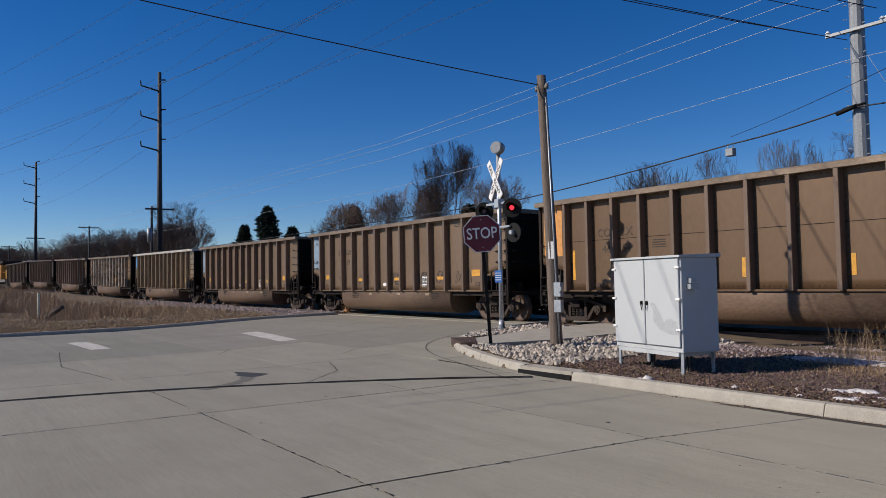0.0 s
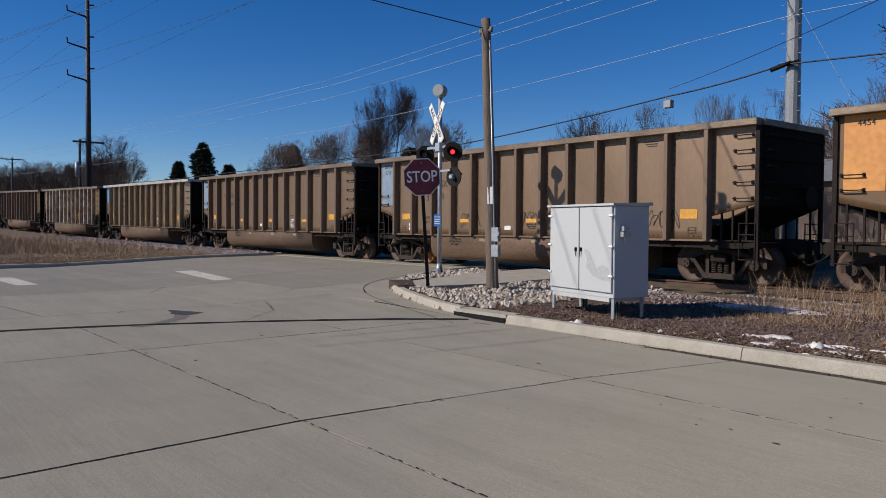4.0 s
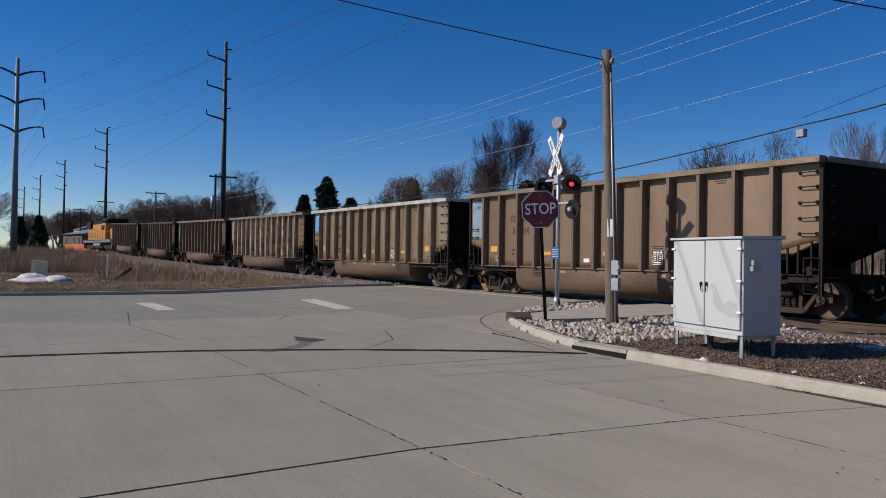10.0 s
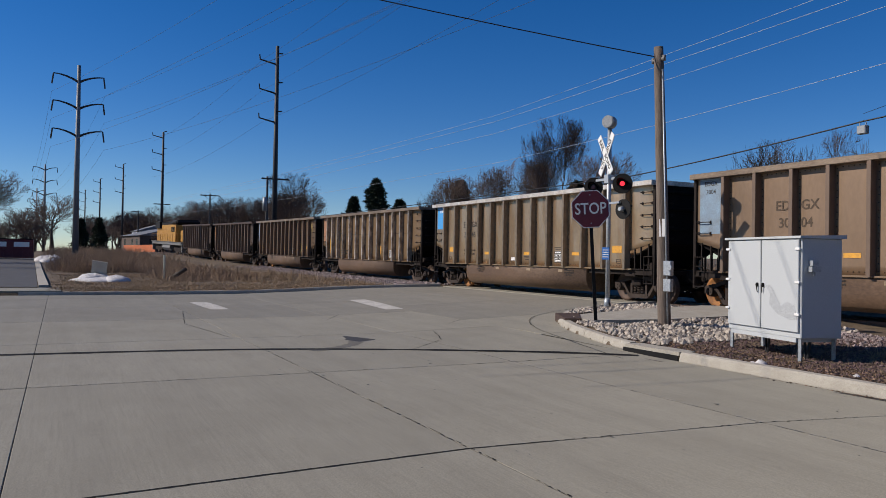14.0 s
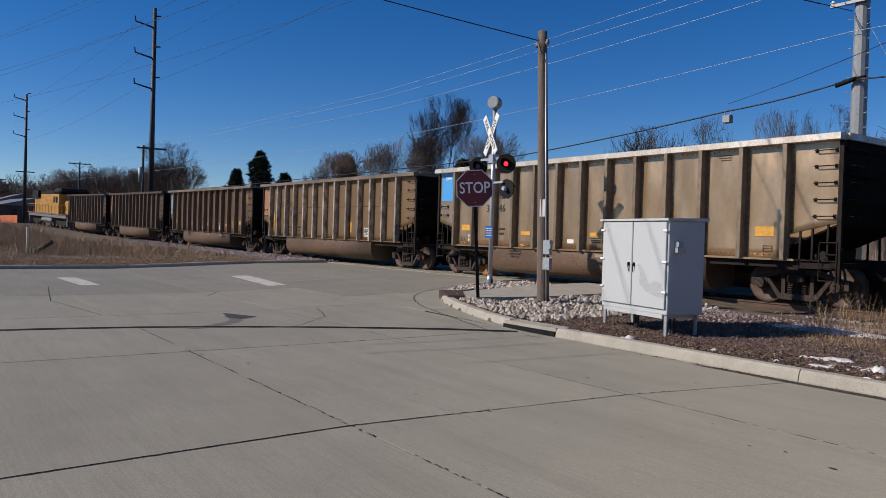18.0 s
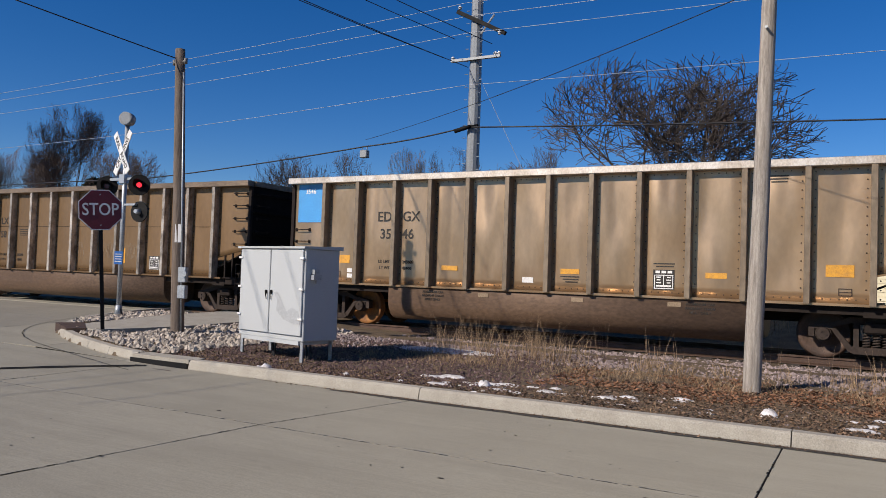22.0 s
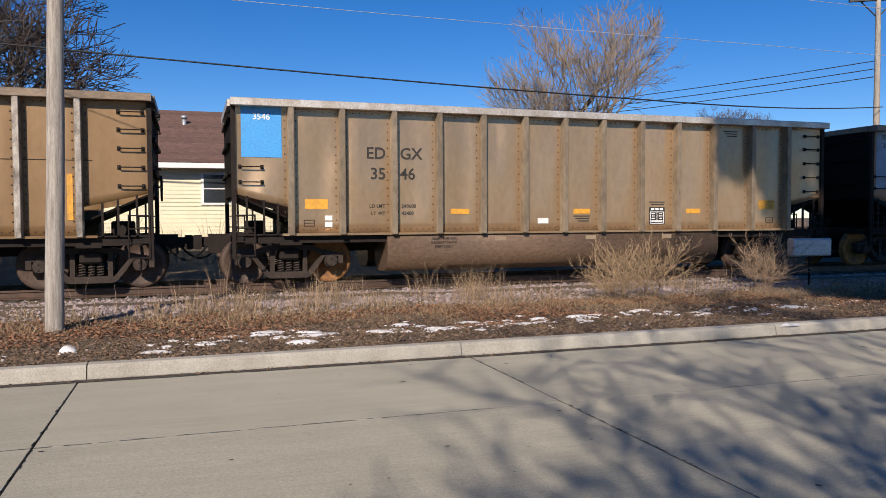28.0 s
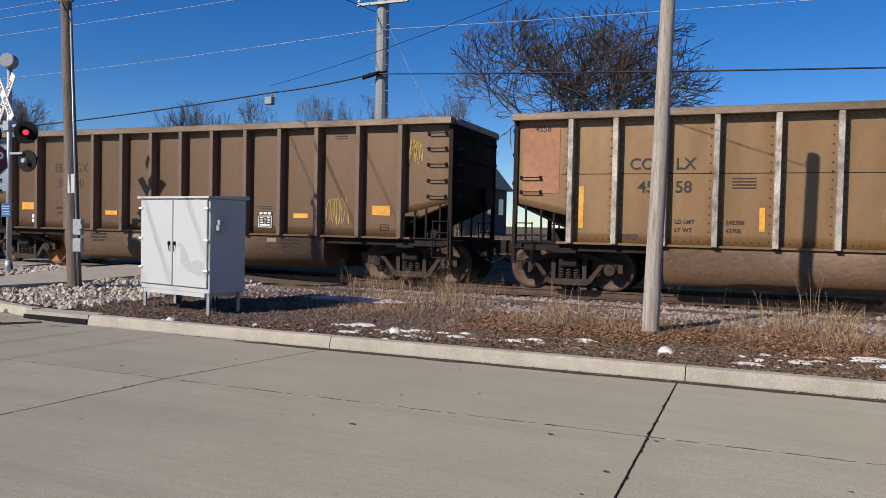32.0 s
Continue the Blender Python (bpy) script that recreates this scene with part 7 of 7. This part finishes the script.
# ---- stones, grass, leaves, snow: too many to count ----
def scatter_stones(name, spots, size, mat, label, category, seed):
    """Angular stones, each a bent octahedron-like lump, joined into one mesh."""
    rng = np.random.default_rng(seed)
    base = np.array([(1, 0, 0.2), (0.3, 0.95, 0), (-0.8, 0.6, 0.1), (-0.8, -0.6, -0.1), (0.3, -0.95, 0.1), (0.35, 0.2, 0.85), (-0.4, -0.15, 0.8), (0, 0, -0.7)])
    tri = np.array([(0, 1, 5), (1, 2, 6), (1, 6, 5), (2, 3, 6), (3, 4, 6), (4, 5, 6), (4, 0, 5), (1, 0, 7), (2, 1, 7), (3, 2, 7), (4, 3, 7), (0, 4, 7)])
    n = len(spots)
    a = rng.uniform(0, 2 * np.pi, n)
    s = size[0] + (size[1] - size[0]) * rng.random(n) ** 1.6
    v = base[None] * rng.uniform(0.65, 1.25, (n, 8, 1)) * s[:, None, None]
    v = v * rng.uniform(0.7, 1.2, (n, 1, 3))
    c, sn = np.cos(a)[:, None], np.sin(a)[:, None]
    w = np.stack([v[..., 0] * c - v[..., 1] * sn, v[..., 0] * sn + v[..., 1] * c, v[..., 2]], -1)
    w += np.array(spots)[:, None, :]
    faces = (tri[None] + 8 * np.arange(n)[:, None, None]).reshape(-1, 3)
    me = bpy.data.meshes.new(name)
    me.from_pydata(w.reshape(-1, 3).tolist(), [], faces.tolist())
    me.update()
    return tagged(piece(name, me, mat), label, category, kind="stuff")


def stone_paint(name, pale, dark):
    """Stone colour that differs from stone to stone."""
    m = material(name, pale, 0.9, dark=dark, scale=14, fine=50, amount=0.7, bump=0.4)
    nt = m.node_tree
    geo = nt.nodes.new("ShaderNodeNewGeometry")
    ramp_node = nt.nodes.new("ShaderNodeMapRange")
    ramp_node.inputs[3].default_value, ramp_node.inputs[4].default_value = 0.6, 1.3
    hs = nt.nodes.new("ShaderNodeHueSaturation")
    b = nt.nodes["Principled BSDF"]
    src = b.inputs["Base Color"].links[0].from_socket
    nt.links.new(geo.outputs["Random Per Island"], ramp_node.inputs[0])
    nt.links.new(ramp_node.outputs[0], hs.inputs["Value"])
    nt.links.new(src, hs.inputs["Color"])
    nt.links.new(hs.outputs[0], b.inputs["Base Color"])
    return m


M["stone2"] = stone_paint("pink_grey_ballast", (0.31, 0.25, 0.235), (0.13, 0.098, 0.092))
M["stone3"] = stone_paint("dark_purple_gravel", (0.12, 0.075, 0.07), (0.05, 0.032, 0.03))
M["stone4"] = stone_paint("pale_riprap", (0.46, 0.41, 0.345), (0.22, 0.17, 0.13))
M["blade"] = stone_paint("straw_blades", (0.36, 0.25, 0.145), (0.17, 0.11, 0.062))
M["stem"] = stone_paint("dead_stems", (0.34, 0.235, 0.15), (0.16, 0.105, 0.066))
M["leaf2"] = stone_paint("curled_dead_leaves", (0.28, 0.135, 0.07), (0.12, 0.06, 0.034))
M["litter"] = stone_paint("dark_leaf_litter", (0.23, 0.148, 0.092), (0.07, 0.045, 0.03))

rng = np.random.default_rng(7)


def spots_in(n, x0, x1, y0, y1, lift=0.0, keep=None):
    got = []
    while len(got) < n:
        x, y = rng.uniform(x0, x1), rng.uniform(y0, y1)
        if off_road(x, y) < 0.28 or (keep and not keep(x, y)):
            continue
        got.append((x, y, turf(x, y) + lift))
    return got


def bed_z(x, y):
    tx, ty, tz, _ = on_track(x)
    o = abs(y - ty)
    return tz + float(np.interp(o, (0, 0.8, 1.5, 2.1, 2.75, 3.3), (-0.23, -0.23, -0.21, -0.24, -0.32, -0.45)))


bal = []
for k in range(38000):
    x = rng.uniform(-16.8, 22)
    y = on_track(x)[1] - 2.75 + abs(rng.normal(0, 0.8)) * rng.choice((-1.1, 1.2))
    if on_track(x)[1] - 5.0 < y < on_track(x)[1] - 0.9 and not -17.2 > x:
        bal.append((x, y, max(bed_z(x, y), land(x, y) - 0.02 if y < on_track(x)[1] - 3.0 else -9) + 0.006))
scatter_stones("ballast_stones", bal, (0.026, 0.062), M["stone2"], "pinkish grey crushed stone beside the rails", "ballast", 1)
bal = []
for k in range(7000):
    x = rng.uniform(-62, -31)
    y = on_track(x)[1] - 2.4 + rng.normal(0, 0.9)
    if on_track(x)[1] - 5.0 < y < on_track(x)[1] - 0.9:
        bal.append((x, y, max(bed_z(x, y), land(x, y) - 0.02) + 0.01))
scatter_stones("ballast_stones", bal, (0.03, 0.08), M["stone2"], "grey crushed stone along the curving track", "ballast", 2)
scatter_stones("gravel", spots_in(9000, -11.3, -3.5, 9.0, 14.2, 0.004, lambda x, y: rng.random() < smooth01((-3.2 - x) / 2.5) + 0.05), (0.014, 0.034), M["stone3"], "dark purple gravel round the equipment cabinet", "gravel", 3)


def rocky(x, y):
    walk_band = -14.9 < x < -12.5 and y > 10.15
    return not walk_band and x < -10.0 - 0.35 * rng.random()


rocks = spots_in(3400, -16.6, -9.6, 9.0, 14.4, 0.02, rocky)
scatter_stones("riprap", rocks, (0.03, 0.078), M["stone4"], "pale limestone rocks round the signal mast", "rocks", 4)
scatter_stones("pebbles", spots_in(1500, -16.6, 14, 8.9, 13.5, 0.0), (0.012, 0.03), M["stone2"], "loose pebbles in the verge", "pebbles", 5)


def blades(name, clumps, mat, label, category, seed, width=0.006, kind="stuff"):
    """Grass: (x, y, count, height, lean, radius) clumps of thin bent blades."""
    r = random.Random(seed)
    vs, fs = [], []
    for x, y, n, h, lean, rad in clumps:
        for k in range(n):
            a, d = r.uniform(0, 6.283), rad * r.random() ** 0.6
            px, py = x + d * math.cos(a), y + d * math.sin(a)
            z = turf(px, py) - 0.01
            hh = h * r.uniform(0.45, 1.1)
            b = r.uniform(0, 6.283)
            o = lean * hh * r.uniform(0.2, 1.2)
            bx, by = o * math.cos(a + r.gauss(0, 0.8)), o * math.sin(a + r.gauss(0, 0.8))
            wx, wy = width * math.cos(b), width * math.sin(b)
            i = len(vs)
            vs += [(px - wx, py - wy, z), (px + wx, py + wy, z), (px + bx * 0.35 + wx * 0.7, py + by * 0.35 + wy * 0.7, z + hh * 0.6), (px + bx * 0.35 - wx * 0.7, py + by * 0.35 - wy * 0.7, z + hh * 0.6), (px + bx, py + by, z + hh)]
            fs += [(i, i + 1, i + 2, i + 3), (i + 3, i + 2, i + 4)]
    ob = from_lists(name, vs, fs, mat)
    return tagged(ob, label, category, kind=kind)


rg = random.Random(11)
clumps = []
for cx, h in ((-6.6, 0.95), (-5.6, 0.9), (-4.9, 0.7), (-2.9, 0.35), (0.4, 0.55), (0.9, 0.6), (2.0, 0.7), (2.6, 0.75), (4.6, 0.9), (5.2, 0.85), (6.0, 0.5), (3.4, 0.4), (9.8, 0.6), (-0.4, 0.4)):
    for k in range(5):
        clumps.append((cx + rg.gauss(0, 0.28), 13.0 + rg.gauss(0, 0.35), 30, h * 0.8, 0.75, 0.26))
for k in range(260):
    x = rg.uniform(-7.5, 16)
    clumps.append((x, rg.uniform(11.4, 13.0), 9, rg.uniform(0.07, 0.22), 0.9, 0.25))
for k in range(330):
    clumps.append((rg.uniform(-9, 20), rg.uniform(9.0, 12.2), 10, rg.uniform(0.04, 0.12), 1.2, 0.25))
for k in range(900):
    x = rg.uniform(-8, 18)
    if noise.noise((x * 0.7, 2, 2)) > -0.2:
        clumps.append((x, rg.gauss(11.9, 0.5), 13, rg.uniform(0.05, 0.20), 1.4, 0.25))
for k in range(2600):
    clumps.append((rg.uniform(-11, 20), rg.uniform(8.95, 12.6), 9, rg.uniform(0.015, 0.05), 3.0, 0.3))
blades("dry_grass", clumps, M["blade"], "tufts of straw-coloured dead grass by the ballast", "grass", 1, 0.0032)
stems = []
for k in range(48):
    stems.append((rg.uniform(-7.5, 12), rg.uniform(12.2, 13.8), 5, rg.uniform(0.4, 1.0), 0.25, 0.12))
blades("dead_stalks", stems, M["stem"], "thin brown dead weed stalks", "weeds", 2, 0.004)


def dead_bush(x, y, height, width, seed, mat, label):
    """A tangled leafless shrub of many thin stems from one root."""
    rb = random.Random(seed)
    e = thing("dead_bush", label, "bush", pose(x, y, turf(x, y) - 0.02))
    vs, fs = [], []

    def shoot(p, d, length, r, level):
        n = 3
        for i in range(n):
            d = (d + Vector((rb.gauss(0, 0.22), rb.gauss(0, 0.22), rb.gauss(0.03, 0.15)))).normalized()
            q = p + d * length / n
            a = d.orthogonal().normalized() * r
            b = d.cross(a)
            o = len(vs)
            for c, k in ((p, 1.0), (q, 0.75)):
                vs.extend([tuple(c + a * k), tuple(c + (b * 0.87 - a * 0.5) * k), tuple(c - (b * 0.87 + a * 0.5) * k)])
            fs.extend([(o, o + 1, o + 4, o + 3), (o + 1, o + 2, o + 5, o + 4), (o + 2, o, o + 3, o + 5)])
            p = q
            if level < 3:
                for k in range(2):
                    w = Vector((rb.gauss(0, 1), rb.gauss(0, 1), rb.gauss(0.2, 0.6))).normalized()
                    shoot(p, (d + w * 0.8).normalized(), length * rb.uniform(0.35, 0.6), r * 0.75, level + 1)

    for k in range(26):
        a, t = rb.uniform(0, 6.283), rb.uniform(0.05, 1.0) ** 0.7
        d = Vector((math.cos(a) * t * width / 2, math.sin(a) * t * width / 2, height * rb.uniform(0.55, 1.0) * (1 - 0.45 * t * t)))
        shoot(Vector((rb.gauss(0, 0.08), rb.gauss(0, 0.08), 0)), d.normalized(), d.length * 0.85, 0.005, 1)
    from_lists("tangle", vs, fs, mat, e)


for n, (bx, by, h, w) in enumerate(((7.6, 12.4, 0.95, 1.3), (8.4, 12.5, 1.15, 1.6), (11.3, 12.8, 1.1, 1.4))):
    dead_bush(bx, by, h, w, n + 60, M["blade"] if n < 2 else M["stem"], "bushy tangle of dead straw-coloured weeds" if n < 2 else "dark tangle of dead weeds in the shade")
field = []
for k in range(800):
    x = rg.uniform(-80, -39)
    if noise.noise((x * 0.25, 3, 1)) < -0.3:
        continue
    field.append((x, rg.uniform(4.6, 9.8 + 0.03 * (x + 37)), 26, rg.uniform(0.2, 0.75) * (0.5 + 0.5 * smooth01((-38 - x) / 8)), 0.6, 0.7))
for k in range(700):
    x = rg.uniform(-135, -75)
    field.append((x, rg.uniform(-1, on_track(x)[1] - 5.0), 20, rg.uniform(0.5, 1.3), 0.5, 1.2))
for k in range(700):
    field.append((rg.uniform(-60, 34), rg.uniform(21.5, 24.2), 12, rg.uniform(0.4, 1.1), 0.5, 0.6))
blades("brush", field, M["stem"], "dense field of dead brown brush", "brush", 4, 0.008)
field = []
for k in range(330):
    field.append((rg.uniform(-68, -52), rg.uniform(-0.1, 4.2), 40, rg.uniform(0.5, 1.35), 0.6, 0.8))
blades("thicket", field, M["stem"], "dark leafless thicket beyond the lawn", "thicket", 5, 0.008)
field = []
for k in range(3200):
    x = -31.1 - 19 * rg.random() ** 1.5
    field.append((x, rg.uniform(0.0, 12.8), 16, rg.uniform(0.03, 0.13), 1.3, 0.5))
for k in range(70):
    x = rg.uniform(-60, -36)
    field.append((x, rg.uniform(8, 12.3), 20, rg.uniform(0.2, 0.6), 0.6, 0.4))
blades("dead_lawn", field, M["blade"], "patchy straw-coloured dead lawn", "grass", 6, 0.007)


def leaves(name, spots, size, mat, label, seed):
    """Curled leaves lying about, four corners each, bent along the middle."""
    r = random.Random(seed)
    vs, fs = [], []
    for x, y, z in spots:
        a, s = r.uniform(0, 6.283), r.uniform(*size)
        d, n = Vector((math.cos(a), math.sin(a), r.uniform(-0.3, 0.5))), Vector((-math.sin(a), math.cos(a), r.uniform(-0.5, 0.5)))
        c = Vector((x, y, z + s * 0.25))
        i = len(vs)
        vs += [tuple(c - d * s), tuple(c + n * s * 0.6 + Vector((0, 0, s * 0.5))), tuple(c + d * s), tuple(c - n * s * 0.6 + Vector((0, 0, s * r.uniform(0, 0.6))))]
        fs += [(i, i + 1, i + 2), (i, i + 2, i + 3)]
    return tagged(from_lists(name, vs, fs, mat), label, "leaves", kind="stuff")


leaves("fallen_leaves", spots_in(15000, -4.2, 16.0, 9.6, 13.0, 0.005, lambda x, y: abs(y - 11.4) < 0.85 + 0.5 * noise.noise((x * 0.8, 0, 0)) + 0.3 * rng.random() and noise.noise((x * 0.5, y * 0.6, 9)) > -0.25), (0.013, 0.036), M["leaf2"], "orange-brown curled dead leaves in the verge", 1)
leaves("leaf_litter", spots_in(42000, -11.5, 18.0, 8.85, 11.6, 0.004, lambda x, y: x > -3.5 or y < 9.6 + 0.4 * rng.random()), (0.009, 0.028), M["litter"], "dark broken leaf litter along the kerb", 2)
leaves("leaf_litter", [(rng.uniform(-14, 22), 8.62 - abs(rng.normal(0, 0.05)), 0.004) for k in range(1600)], (0.008, 0.022), M["litter"], "dirt and leaf crumbs in the gutter", 3)

for k, (cx, cy, n, w) in enumerate(((-5.3, 9.5, 9, 0.5), (-4.2, 9.6, 7, 0.4), (-2.7, 9.75, 12, 0.7), (0.6, 10.0, 14, 0.7), (2.1, 10.0, 12, 0.7), (3.7, 10.2, 16, 0.8), (5.3, 10.4, 16, 0.9), (6.9, 10.4, 14, 0.9), (9.5, 10.4, 16, 1.1), (12.5, 10.6, 16, 1.3))):
    bm = bmesh.new()
    r = random.Random(k)
    for q in range(n * 2):
        x, y = cx + r.gauss(0, w), cy + r.gauss(0, 0.26)
        s = 0.02 + 0.11 * r.random() ** 2.5
        blob(bm, x, y, turf(x, y) + 0.012, s * r.uniform(1.0, 2.2), s * 0.75, 0.015 + s * r.uniform(0.1, 0.3), k * 17 + q, 4, 9)
    tagged(part("snow_patch", bm, M["snow"]), "scattered melting lumps of old snow in the verge", "snow", kind="stuff")
for k, (x, y, s) in enumerate(((-7.95, 9.02, 0.10), (-8.08, 9.0, 0.06), (-6.6, 9.2, 0.06), (-4.55, 9.55, 0.11), (-1.0, 9.75, 0.10), (-5.6, 9.1, 0.05))):
    bm = bmesh.new()
    blob(bm, x, y, turf(x, y), s, s * 0.9, s * 0.95, k + 90, 6, 12)
    tagged(part("snow_lump", bm, M["snow"]), "small white lump of snow on the verge", "snow")
bm = bmesh.new()
blob(bm, -7.0, 13.0, land(-7, 13), 1.3, 0.5, 0.07, 77, 4, 16)
tagged(part("snow_patch", bm, M["snow"]), "thin snow patch in the cabinet's shade", "snow")
for k in range(7):
    x = 5.9 + k * 1.15 + 0.3 * math.sin(k * 3.1)
    bm = bmesh.new()
    blob(bm, x, 8.76 + 0.05 * math.sin(k * 2.3), 0.14, 0.16 + 0.08 * math.sin(k), 0.07, 0.035, k + 120, 4, 8)
    tagged(part("snow_lump", bm, M["snow"]), "thin crust of snow on the kerb", "snow")


motions()
